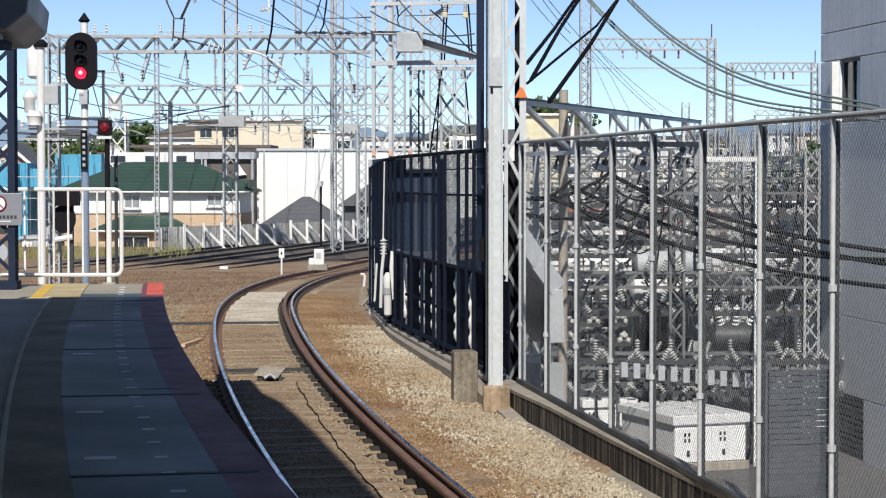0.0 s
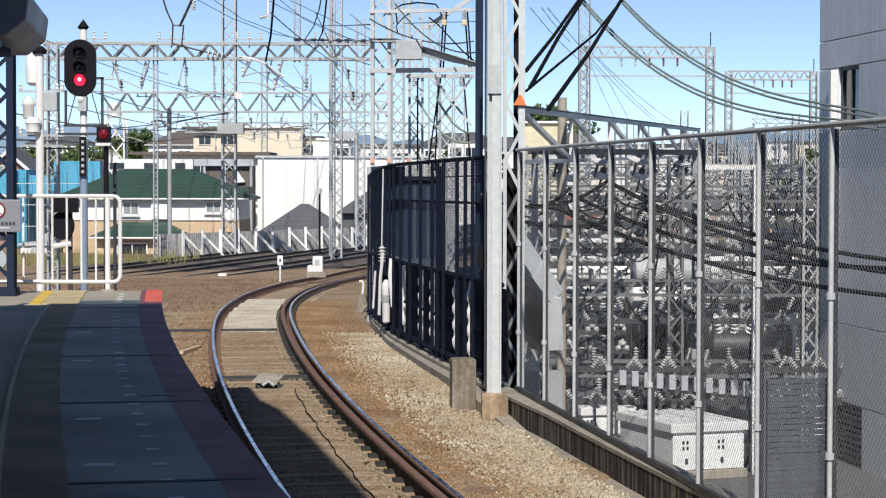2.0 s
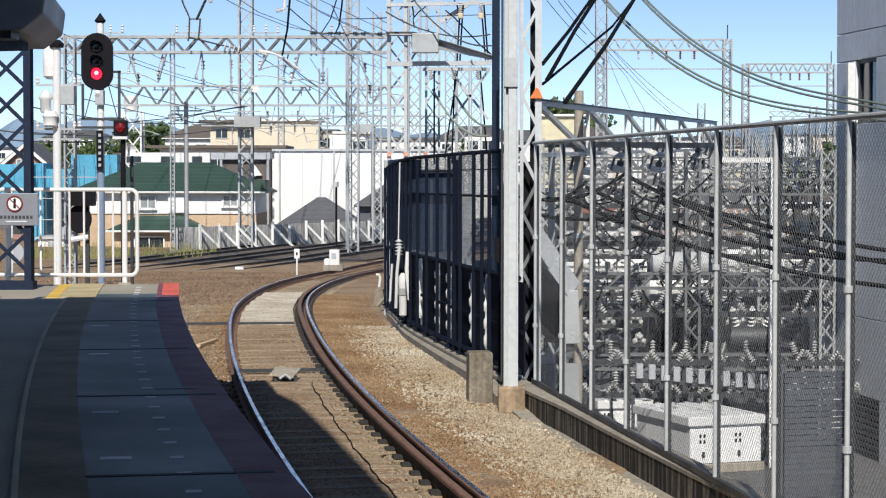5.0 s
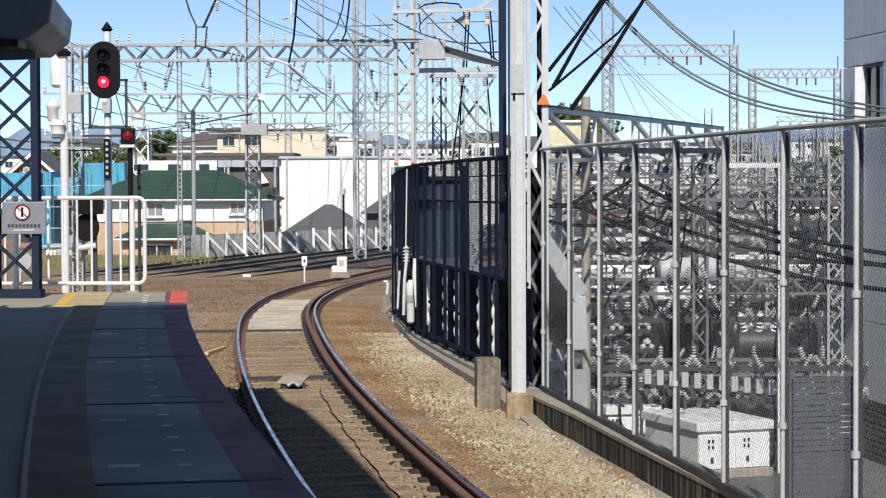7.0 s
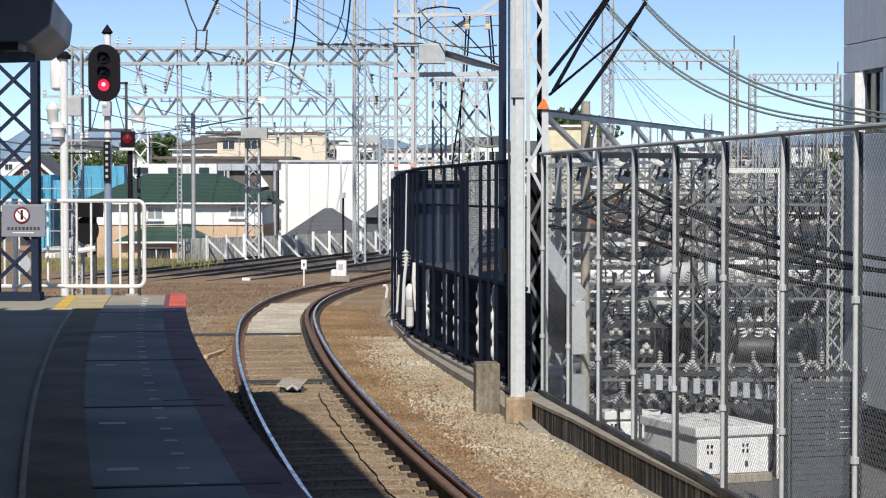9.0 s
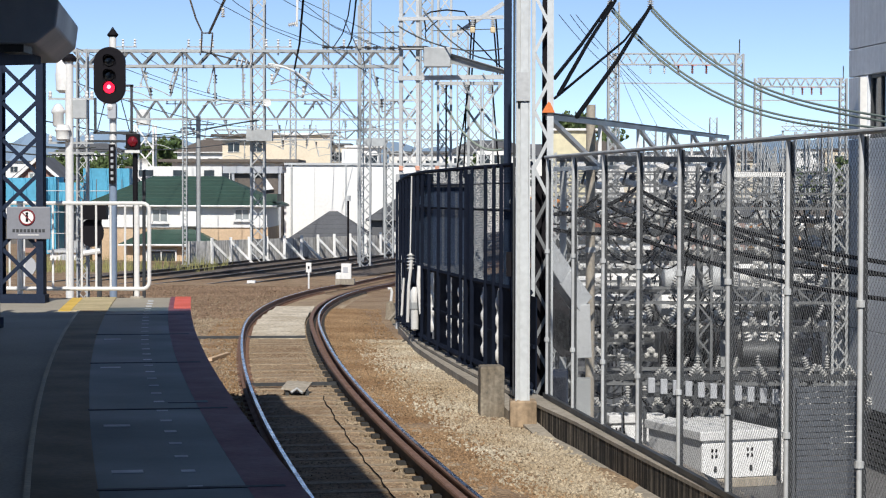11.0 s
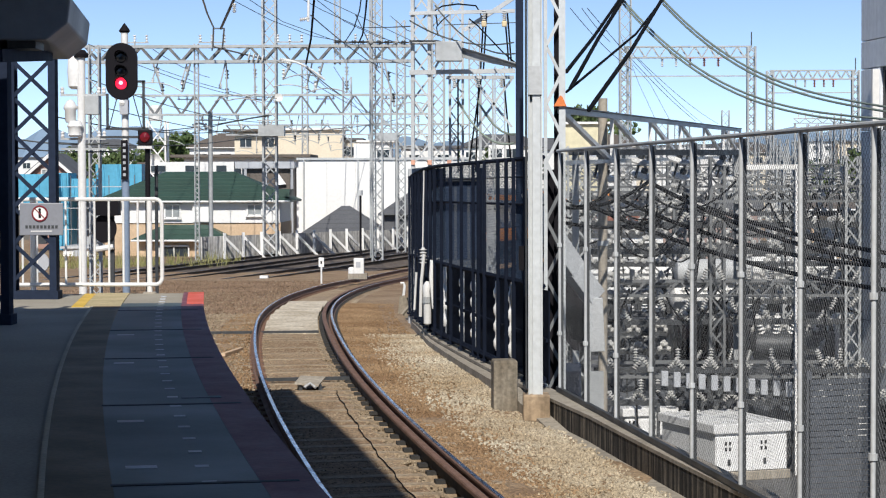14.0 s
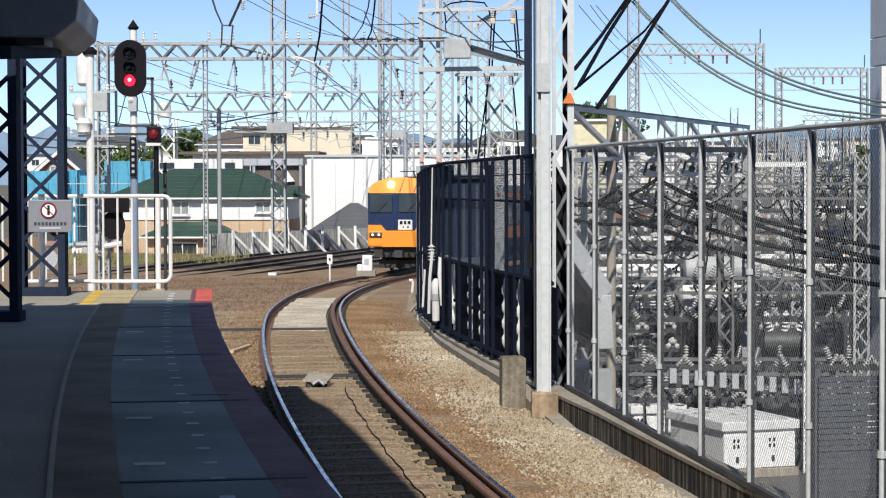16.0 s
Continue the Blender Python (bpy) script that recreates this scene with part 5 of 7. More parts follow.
part("roof", Form().box((4.74, 78, 1.57), (3.8, 4.4, 0.16)), GREY_ROOF, low)
ser = thing("service_building", (10.08, 95, -2.5), "low brown-pink building under a dark flat roof behind the racks", "building")
part("wall", Form().box((10.08, 97.5, -0.53), (4.76, 5, 3.94)), material("pink_render", (0.42, 0.31, 0.27), 0.85, grain=0.1, scale=6, patch_scale=0.5, patch=0.2, streaks=0.25), ser)
part("roof", Form().box((10.08, 97.5, 1.67), (5.26, 5.6, 0.46)), GREY_ROOF, ser)
for k in range(4):
    part("window", Form().box((8.20 + 1.15 * k, 94.98, 0.94), (0.6, 0.06, 0.5)), GLASS, ser, "dark window")
tw = thing("white_steel_post", (7.20, 41.3, -2.46), "white sheet steel case behind the racks", "case")
soften(part("body", Form().box((7.20, 41.3, -0.50), (0.45, 0.4, 1.25)), WHITE_PAINT, tw), 0.02)
part("leg", Form().box((7.20, 41.3, -1.79), (0.1, 0.1, 1.33)), DARK_STEEL, tw)

def clear(x, y, gap=4.5):
    """True where the place keeps off the running line."""
    return abs((Vector((x, y)) - HEART).length - (RADIUS - 0.75)) > gap


# far masts of the substation
def portal(x0, x1, d, z0, z1, bar, label, post=0.6):
    t = thing("line_portal", ((x0 + x1) / 2, d, -2.4), label, "gantry", "line portals")
    for x in (x0, x1):
        lattice(t, x, d, -2.4, z1, post, GALV_FAR, 0.15, 0.09, post)
    truss(t, (x0, d, z0), (x1, d, z0), z1 - z0, 0.6, 18, GALV_FAR, 0.11, 0.075)
    part("crossbar", Form().beam((x0, d, bar), (x1, d, bar), 0.1), GALV_FAR, t)
    for k in range(5):
        x = x0 + (x1 - x0) * (0.3 + 0.11 * k)
        part("insulator", Form().lathe((x, d, z0 - 0.75), [(r * 1.6, z * 2.3) for r, z in DISC], 8), RUST if k > 1 else PORCELAIN, t)
        part("tie", Form().beam((x - 0.35, d, z0 - 0.02), (x + 0.35, d, z0 - 0.02), 0.12), RED_PAINT if k > 1 else GALV_FAR, t)
    part("lightning_rod", Form().tube([(x1, d, z1), (x1, d, z1 + 1.2)], 0.05, 6), DARK_STEEL, t)


portal(11.75, 22.28, 174, 13.03, 13.92, 11.49, "distant grey line portal with red insulators")
portal(27.39, 35.49, 200, 12.47, 13.28, 11.18, "distant grey line portal with red insulators")
mast(11.71, 172, 18, 0.9, "tall grey lattice tower over the substation", -2.4, 0.1)
for k in range(26):
    d = rnd.uniform(130, 260)
    x = rnd.uniform(0.0746, 0.1773) * d
    if not clear(x, d):
        continue
    mast(x, d, EYE + rnd.uniform(0.0124, 0.0346) * d, rnd.uniform(0.35, 0.8), "distant grey lattice mast in the substation", -2.4, 0.07)
for k in range(9):
    d = 150 + 9 * k
    x0 = (0.0746 + 0.0092 * k) * d
    z = EYE + (0.0278 - 0.0016 * (k % 4)) * d
    if not (clear(x0, d) and clear(x0 + 5.5, d) and clear(x0 + 2.7, d)):
        continue
    t = thing("bus_beam", (x0, d, z), "distant pale bus beam with small insulators", "gantry", "bus beams")
    truss(t, (x0, d, z), (x0 + 5.5, d, z), 0.5, 0.4, 9, GALV_FAR, 0.08, 0.05)
    for s in (0.15, 5.35):
        part("post", Form().box((x0 + s, d, (z - 2.4) / 2), (0.2, 0.2, z + 2.4)), GALV_FAR, t)
    for j in range(7):
        part("insulator", Form().lathe((x0 + 0.5 + j * 0.75, d, z + 0.5), [(r, zz * 2) for r, zz in DISC[::2]], 6), PORCELAIN, t)

# ---- houses and halls behind the line ----
def window(parent, x, y, z, w, h, mat=GLASS, frame_mat=WHITE_PAINT, shutter=False):
    fr = Form()
    for dx, dz, sw, sh in ((-w / 2, 0, 0.09, h + 0.09), (w / 2, 0, 0.09, h + 0.09), (0, -h / 2, w, 0.09), (0, h / 2, w, 0.09), (0, 0, 0.07, h)):
        fr.box((x + dx, y - 0.05, z + dz), (sw, 0.12, sh))
    wn_ = part("window", fr, frame_mat, parent, "framed window")
    for s in (-1, 1):
        part("pane", Form().box((x + s * w / 4, y - 0.02, z), (w / 2 - 0.07, 0.04, h - 0.05)), mat, wn_)
    part("sill", Form().box((x, y - 0.1, z - h / 2 - 0.08), (w + 0.2, 0.22, 0.07)), frame_mat, wn_)


def hip_roof(parent, x0, x1, y0, y1, z, rise, mat, over=0.5):
    x0, x1, y0, y1 = x0 - over, x1 + over, y0 - over, y1 + over
    run = min((x1 - x0), (y1 - y0)) / 2
    ym = (y0 + y1) / 2
    fm = Form()
    fm.add([(x0, y0, z), (x1, y0, z), (x1, y1, z), (x0, y1, z), (x0 + run * 0.9, ym, z + rise), (x1 - run * 0.9, ym, z + rise),
            (x0, y0, z - 0.14), (x1, y0, z - 0.14), (x1, y1, z - 0.14), (x0, y1, z - 0.14)],
           [(0, 1, 5, 4), (1, 2, 5), (2, 3, 4, 5), (3, 0, 4), (0, 6, 7, 1), (1, 7, 8, 2), (2, 8, 9, 3), (3, 9, 6, 0), (9, 8, 7, 6)])
    r = part("roof", fm, mat, parent)
    part("gutter", Form().tube([(x0, y0 - 0.05, z - 0.08), (x1, y0 - 0.05, z - 0.08)], 0.07, 6), WHITE_PAINT if mat is not GREY_ROOF else DARK_STEEL, r)
    n = int((y1 - y0) / 2 / 0.55)
    for k in range(1, n):
        f_ = k / n
        part("tile_course", Form().beam((x0 + run * 0.9 * f_ + 0.05, y0 + (ym - y0) * f_, z + rise * f_ + 0.01), (x1 - run * 0.9 * f_ - 0.05, y0 + (ym - y0) * f_, z + rise * f_ + 0.01), 0.06, 0.035), mat, r)
    return r


HX0, HX1, HD = -24.80, -13.22, 136.0
house = thing("house", ((HX0 + HX1) / 2, HD, -2.5), "white and tan two-storey house under green hipped roofs", "house")
eave = 1.62
mid = 0.15
part("upper_wall", Form().box(((HX0 + HX1) / 2, HD + 4, (eave + mid) / 2), (HX1 - HX0, 8, eave - mid)), WHITE_WALL, house)
part("lower_wall", Form().box(((HX0 + HX1) / 2 + 0.1, HD + 4.05, (mid - 2.5) / 2), (HX1 - HX0 - 0.1, 7.9, mid + 2.5)), TAN_WALL, house, "tan rendered lower wall")
hip_roof(house, HX0, HX1 + 0.2, HD, HD + 8, eave, 3.51 - eave, GREEN_ROOF)
hip_roof(house, -22.22, -16.43, HD - 2.2, HD + 1.2, -0.86, 0.9, GREEN_ROOF, 0.3)
part("bay_wall", Form().box((-19.98, HD - 0.8, -1.75), (4.4, 2.2, 1.6)), TAN_WALL, house)
window(house, -20.20, HD, 0.92, 1.0, 0.85, PALE_GLASS)
window(house, -14.84, HD, 0.99, 0.95, 0.7, PALE_GLASS)
window(house, -19.83, HD - 2.0, -1.74, 1.9, 0.9)
part("wall_panel", Form().box((-18.26, HD - 0.12, 0.88), (1.2, 0.3, 1.3)), WHITE_WALL, house)
part("hip_side", Form().box((-13.27, HD + 1.5, 2.09), (1.4, 3.0, 0.5)), GREEN_ROOF, house)

hall = thing("white_hall", (-9.08, 150, -2.5), "large plain white factory hall with a long blank wall", "building")
wx0, wx1, wt_ = -13.21, -0.97, 4.38
for k in range(6):
    a, b = wx0 + (wx1 - wx0) * k / 6, wx0 + (wx1 - wx0) * (k + 1) / 6
    part("wall_panel", Form().box(((a + b) / 2, 155, (wt_ - 2.5) / 2), (b - a - 0.012, 10, wt_ + 2.5)), WHITE_WALL, hall)
part("coping", Form().box(((wx0 + wx1) / 2, 155, wt_ + 0.08), (wx1 - wx0 + 0.3, 10.3, 0.16)), GALV, hall)
for k in range(3):
    part("downpipe", Form().tube([(wx0 + 0.4 + k * 3.9, 149.9, -2.4), (wx0 + 0.4 + k * 3.9, 149.9, wt_)], 0.07, 6), GALV, hall)
part("roof_vent", Form().box((-8.92, 158, wt_ + 0.7), (1.5, 1.5, 1.2)), WHITE_WALL, hall)

osh = thing("open_shed", (-15.14, 148, -2.5), "dark open shed under a grey concrete beam beside the hall", "shed", "sheds")
# solid block; the shade inside the open shed is put into its dark colour
part("interior", Form().box((-15.14, 149.5, 0.67), (3.44, 2.6, 6.35)), BROWN_ROOF, osh, "solid dark block standing for the shaded recess")
part("beam", Form().box((-15.42, 148.4, 4.01), (4.20, 1.2, 0.48)), SIGN_GREY, osh, "grey concrete beam")
part("parapet", Form().box((-20.75, 148.2, 3.89), (6.33, 0.6, 0.72)), WHITE_WALL, osh, "white parapet")
for a, b in ((-23.48, -22.44), (-21.04, -20.04), (-18.84, -18.12)):
    part("window", Form().box(((a + b) / 2, 147.88, 3.78), (b - a, 0.06, 0.40)), GLASS, osh, "dark window")
part("gusset", Form().prism([(-14.70, 147.9, 3.77), (-13.90, 147.9, 2.65), (-14.62, 147.9, 2.57)], (0, 0.15, 0)), WHITE_WALL, osh, "white slanted panel")
for px_ in (-16.78, -15.34, -13.50):
    part("post", Form().box((px_, 148.0, 0.67), (0.18, 0.3, 6.35)), SIGN_GREY, osh)

for nm, x0, x1, d, z, rise, label in (("shed", -11.65, -6.93, 139, -0.58, 1.75, "low shed under a dark grey hipped roof"),
                                      ("shed", -6.78, -0.95, 144, 0.62, 2.1, "dark grey roofed shed beside the white hall")):
    sh = thing(nm, ((x0 + x1) / 2, d, -2.5), label, "shed", "sheds")
    part("wall", Form().box(((x0 + x1) / 2, d + 3, (z - 2.5) / 2), (x1 - x0, 6, z + 2.5)), GREY_ROOF, sh)
    hip_roof(sh, x0, x1, d, d + 6, z, rise, GREY_ROOF, 0.4)

blue = thing("sheeted_building", (-26.54, 148, -2.5), "building wrapped in bright blue sheeting", "building")
for k, (a, b, lo_, t_) in enumerate(((-32.89, -30.02, 1.31, 3.41), (-30.43, -29.49, -2.0, 3.49), (-29.69, -27.68, 1.50, 3.09), (-27.91, -24.57, 1.78, 4.12))):
    part("sheet", Form().box(((a + b) / 2, 149 + k, (t_ + lo_) / 2), (b - a, 3, t_ - lo_)), BLUE_SHEET, blue)
    for j in range(3):
        x = a + (b - a) * (j + 0.5) / 3
        part("fold", Form().tube([(x, 147.48 + k, lo_), (x + 0.08, 147.44 + k, (lo_ + t_) / 2), (x - 0.05, 147.48 + k, t_)], 0.07, 6), BLUE_SHEET, blue, "fold in the sheeting", True)
part("wall", Form().box((-29.16, 153.5, -0.53), (2.04, 2, 3.93)), SIGN_GREY, blue, "grey wall under the sheeting")
gab = thing("gable_house", (-32.74, 158, -2.5), "pink-brown gabled house with white barge boards", "house")
gx, gz, gw = -32.74, 4.78, 1.61
part("front", Form().prism([(gx - gw, 158, -2.5), (gx + gw, 158, -2.5), (gx + gw, 158, gz - 1.41), (gx, 158, gz), (gx - gw, 158, gz - 1.41)], (0, 6, 0)), material("pink_brick", (0.36, 0.22, 0.18), 0.85, grain=0.15, scale=9, patch_scale=0.8), gab)
for dx in (-1, 1):
    part("barge_board", Form().beam((gx + dx * (gw + 0.35), 157.7, gz - 1.58), (gx, 157.7, gz + 0.12), 0.3, 0.22), WHITE_PAINT, gab, "white barge board")
    part("roof", Form().prism([(gx, 157.6, gz + 0.3), (gx + dx * (gw + 0.4), 157.6, gz - 1.38), (gx + dx * (gw + 0.4), 157.6, gz - 1.48), (gx, 157.6, gz + 0.22)], (0, 6.6, 0)), GREY_ROOF, gab)
window(gab, gx - 0.3, 158, gz - 1.3, 0.7, 0.7, PALE_GLASS)
for k in range(8):
    x = -29.94 + k * 0.9
    part("scaffold_pole", Form().tube([(x, 147.1, -2.4), (x, 147.1, 3.32)], 0.03, 6), DARK_GREY_STEEL, blue)
for k in range(3):
    part("ledger", Form().tube([(-30.02, 147.05, -0.5 + k * 1.5), (-23.19, 147.05, -0.5 + k * 1.5)], 0.035, 6), GALV, blue)


def town_block(x0, x1, d, z1, wall_mat, roof_mat, label, floors=2, hip=False, over=0.4, cat="building"):
    t = thing("town_building", ((x0 + x1) / 2, d, -2.5), label, cat, "town buildings")
    dep = max(6.0, (x1 - x0) * 0.6)
    part("wall", Form().box(((x0 + x1) / 2, d + dep / 2, (z1 - 2.5) / 2), (x1 - x0, dep, z1 + 2.5)), wall_mat, t)
    if hip:
        hip_roof(t, x0, x1, d, d + dep, z1, min(1.8, (x1 - x0) * 0.22), roof_mat, over)
    else:
        part("roof", Form().box(((x0 + x1) / 2, d + dep / 2, z1 + 0.12), (x1 - x0 + 2 * over, dep + 2 * over, 0.24)), roof_mat, t)
    n = max(2, int((x1 - x0) / 2.6))
    for fl in range(floors):
        for i in range(n):
            x = x0 + (x1 - x0) * (i + 0.5) / n
            z = z1 - 1.3 - fl * 2.8
            if z < -2:
                continue
            wn_ = part("window", Form().box((x, d - 0.03, z), (1.3, 0.08, 1.0)), GLASS, t, "dark window")
            part("frame", Form().box((x, d - 0.08, z + 0.52), (1.4, 0.06, 0.07)).box((x, d - 0.08, z - 0.52), (1.4, 0.06, 0.07)).box((x, d - 0.08, z), (0.06, 0.06, 1.0)), WHITE_PAINT, wn_)
    return t


town_block(-28.46, -23.27, 240, 8.67, CREAM_WALL, BROWN_ROOF, "grey-brown flat-roofed building with dark windows", 2, False, 1.2)
cream = town_block(-23.23, -15.74, 235, 8.68, CREAM_WALL, WHITE_WALL, "cream flat-roofed block above the town", 0)
town_block(-15.88, -14.01, 238, 7.60, CREAM_WALL, GREY_ROOF, "cream low wing with a grey roof", 1)
town_block(-13.13, -9.84, 225, 7.09, WHITE_WALL, WHITE_WALL, "white flat-roofed town building", 1)
town_block(-9.33, -2.85, 240, 6.73, WHITE_WALL, GREY_ROOF, "white town building with a grey roof", 1)
town_block(0.71, 4.28, 240, 7.38, WHITE_WALL, GREY_ROOF, "white town building with a grey roof", 1)
town_block(9.07, 13.73, 230, 9.11, material("yellow_render", (0.76, 0.70, 0.48), 0.8, grain=0.06), WHITE_WALL, "pale yellow flat-roofed building", 0)
town_block(-25.00, -15.31, 175, 4.89, WHITE_WALL, BROWN_ROOF, "long low building under a dark brown flat roof", 1, False, 1.0)
town_block(-29.68, -26.08, 185, 4.37, WHITE_WALL, BROWN_ROOF, "low white building under a brown roof", 1, False, 0.8)
town_block(14.91, 17.86, 95, 1.51, TAN_WALL, BROWN_ROOF, "low house under a brown tiled hipped roof", 1, True, 0.5, "house")
for k in range(34):
    d = rnd.uniform(250, 600)
    x = rnd.uniform(-0.2335, 0.2097) * d
    w = rnd.uniform(7, 16)
    z1 = EYE + rnd.uniform(0.0089, 0.0189) * d
    if not (clear(x, d, 12) and clear(x + w, d + 8, 12)):
        continue
    town_block(x, x + w, d, min(z1, 13), rnd.choice((WHITE_WALL, CREAM_WALL, WHITE_WALL, WHITE_WALL)), rnd.choice((GREY_ROOF, BROWN_ROOF, GREY_ROOF)), "distant pale town house with a dark roof", rnd.choice((1, 2)), rnd.random() < 0.6, 0.4, "house")

annex = thing("white_annex", (-25.93, 134, -2.5), "low white annex with a flat roof beyond the tracks", "building")
part("wall", Form().box((-25.93, 136, -1.96), (2.11, 4, 1.09)), WHITE_WALL, annex)
part("roof", Form().box((-25.93, 136, -1.37), (2.41, 4.4, 0.14)), GALV, annex)
part("door", Form().box((-25.93, 133.97, -1.9), (0.8, 0.08, 1.1)), SIGN_GREY, annex)

# wall behind the far tracks, with its buttresses
fence_wall = thing("boundary_wall", (-10.69, 126, -2.0), "stained grey concrete panel wall with white braces behind the tracks", "wall", kind="structure")
wa, wb = Vector((-15.79, 117.00, -1.68)), Vector((-2.42, 140.00, -1.82))
N = 26
for k in range(N):
    a, b = wa.lerp(wb, k / N), wa.lerp(wb, (k + 0.997) / N)
    part("wall_panel", Form().beam(Vector((a.x, a.y, -1.15)), Vector((b.x, b.y, -1.15)), 0.12, 1.75), WALL_CONC, fence_wall)
wd = (wb - wa).normalized()
toward = Vector((wd.y, -wd.x, 0))
for k in range(1, 15):
    p = wa.lerp(wb, k / 15)
    foot = Vector((p.x, p.y, -1.7)) + toward * 0.3
    part("brace_post", Form().beam(foot + toward * 0.02 - Vector((0, 0, 0.3)), Vector((p.x, p.y, -0.1)) + toward * 0.3, 0.16, 0.12), WHITE_PAINT, fence_wall, "white painted post")
    part("brace", Form().beam(Vector((p.x, p.y, -0.35)) + toward * 0.3, Vector((p.x, p.y, -1.9)) + toward * 0.5 + wd * 1.1 + Vector((0.7, 0, 0)), 0.12, 0.14), WHITE_PAINT, fence_wall, "white raking brace")

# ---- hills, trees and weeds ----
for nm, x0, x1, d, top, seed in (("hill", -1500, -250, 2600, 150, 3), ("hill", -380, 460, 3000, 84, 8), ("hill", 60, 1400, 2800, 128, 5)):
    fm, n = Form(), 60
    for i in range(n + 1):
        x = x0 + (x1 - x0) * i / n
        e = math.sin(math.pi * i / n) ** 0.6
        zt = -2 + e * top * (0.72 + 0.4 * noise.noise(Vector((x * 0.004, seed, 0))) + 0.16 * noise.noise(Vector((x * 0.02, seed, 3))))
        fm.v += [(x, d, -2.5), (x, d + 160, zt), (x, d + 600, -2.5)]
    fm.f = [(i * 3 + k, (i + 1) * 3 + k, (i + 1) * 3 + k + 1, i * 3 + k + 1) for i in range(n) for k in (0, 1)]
    structure(nm, fm, HILL, "low wooded hill on the horizon, distance haze painted in blue", "hill")


def tree(x, d, base, top, w, seed):
    r = random.Random(seed)
    t = thing("tree", (x, d, base), "dark green leafy tree among the houses", "tree", "trees")
    h = top - base
    tr = Form().tube([(x, d, base), (x + 0.1, d, base + h * 0.4), (x, d, base + h * 0.75)], 0.2, 7)
    for k in range(5):
        a = r.uniform(0, 6.28)
        tr.tube([(x, d, base + h * 0.4), (x + math.cos(a) * w * 0.3, d + math.sin(a) * w * 0.2, base + h * r.uniform(0.6, 0.85))], 0.07, 5)
    part("trunk", tr, BARK, t)
    cr = Form()
    clumps = [(x + r.gauss(0, w * 0.24), d + r.gauss(0, w * 0.2), base + h * (0.45 + 0.5 * r.random() * (1 - 0.2 * r.random())), w * r.uniform(0.1, 0.2)) for _ in range(26)]
    for cx, cy_, cz, cr_ in clumps:
        for _ in range(80):
            v = Vector((r.gauss(0, 1), r.gauss(0, 1), r.gauss(0, 0.8))).normalized() * cr_ * r.uniform(0.5, 1.1) + Vector((cx, cy_, cz))
            q = Euler((r.uniform(0, 3), r.uniform(0, 3), r.uniform(0, 3))).to_matrix()
            s = 0.28
            cr.add([v + q @ Vector(c) * s for c in ((-1, -0.5, 0), (1, -0.5, 0), (0.7, 0.6, 0.2), (-0.6, 0.7, -0.2))], [(0, 1, 2, 3)])
    part("crown", cr, LEAF, t)


for tx_, d, ty, w, sd in ((-40.26, 270, 10.15, 7, 1), (-38.77, 275, 9.84, 6, 2), (-51.35, 280, 7.10, 7, 3), (-49.66, 290, 7.57, 8, 4), (-58.66, 300, 7.58, 8, 5),
                          (15.64, 320, 15.83, 9, 6), (18.81, 330, 15.35, 9, 7), (2.51, 300, 8.22, 9, 8), (24.96, 150, 4.34, 6, 9), (29.21, 160, 4.71, 6, 10), (-7.87, 310, 7.40, 8, 11)):
    tree(tx_, d, -2.5, ty, w, sd)
gr = Form()
r = random.Random(4)
for _ in range(1500):
    if r.random() < 0.85:
        x, y = r.uniform(-24, -13.2), r.uniform(106, 116)
        z, h = -1.75, r.uniform(0.3, 1.1) * (1.0 if r.random() < 0.5 else 0.6)
    else:
        p = on_line(r.uniform(31.6, 36), r.uniform(-2.2, -0.9))
        x, y, z, h = p.x, p.y, -0.25, r.uniform(0.08, 0.25)
    a = r.uniform(0, 6.28)
    w = 0.03 if h > 0.28 else 0.012
    gr.add([(x - w * math.cos(a), y - w * math.sin(a), z), (x + w * math.cos(a), y + w * math.sin(a), z), (x + r.uniform(-0.3, 0.3) * h, y + r.uniform(-0.3, 0.3) * h, z + h)], [(0, 1, 2)])
structure("weeds", gr, GRASS, "dry green weeds beside the far tracks", "weeds", "stuff")

# ---- trackside things ----
p = Vector((-6.03, 78.00, -0.74))
mk = thing("marker_post", p, "white lineside marker post with a small plate", "marker post")
part("post", Form().tube([p - Vector((0, 0, 0.3)), p + Vector((0, 0, 0.5))], 0.035, 8), WHITE_PAINT, mk)
part("plate", Form().box(p + Vector((0, 0, 0.5)), (0.2, 0.04, 0.36)), WHITE_PAINT, mk)
part("mark", Form().box(p + Vector((0, -0.03, 0.5)), (0.06, 0.02, 0.1)), BLACK, mk)
p = Vector((-4.86, 82.00, -0.96))
sw = thing("switch_machine", p, "small white trackside box on a pale base", "trackside box")
soften(part("box", Form().box(p + Vector((0.0, 0, 0.42)), (0.4, 0.35, 0.62)), WHITE_PAINT, sw), 0.03)
part("base", Form().box(p + Vector((-0.05, 0, 0.02)), (0.75, 0.5, 0.22)), CONCRETE, sw)
part("motor", Form().lathe(p + Vector((-0.3, 0, 0.1)), [(0.12, 0), (0.13, 0.2), (0.08, 0.28)], 12), WHITE_PAINT, sw)
part("opening", Form().box(p + Vector((-0.02, -0.18, 0.48)), (0.18, 0.02, 0.22)), SIGN_GREY, sw)
p = Vector((-8.59, 82.00, -0.96))
tagged(part("white_plate", Form().box(p, (0.32, 0.4, 0.1)), WHITE_PAINT), "small white plate lying on the ballast", "plate")
p = Vector((-6.89, 118.00, -1.39))
lp = thing("yard_lamp", p, "slim dark lamp post with a square head", "lamp post")
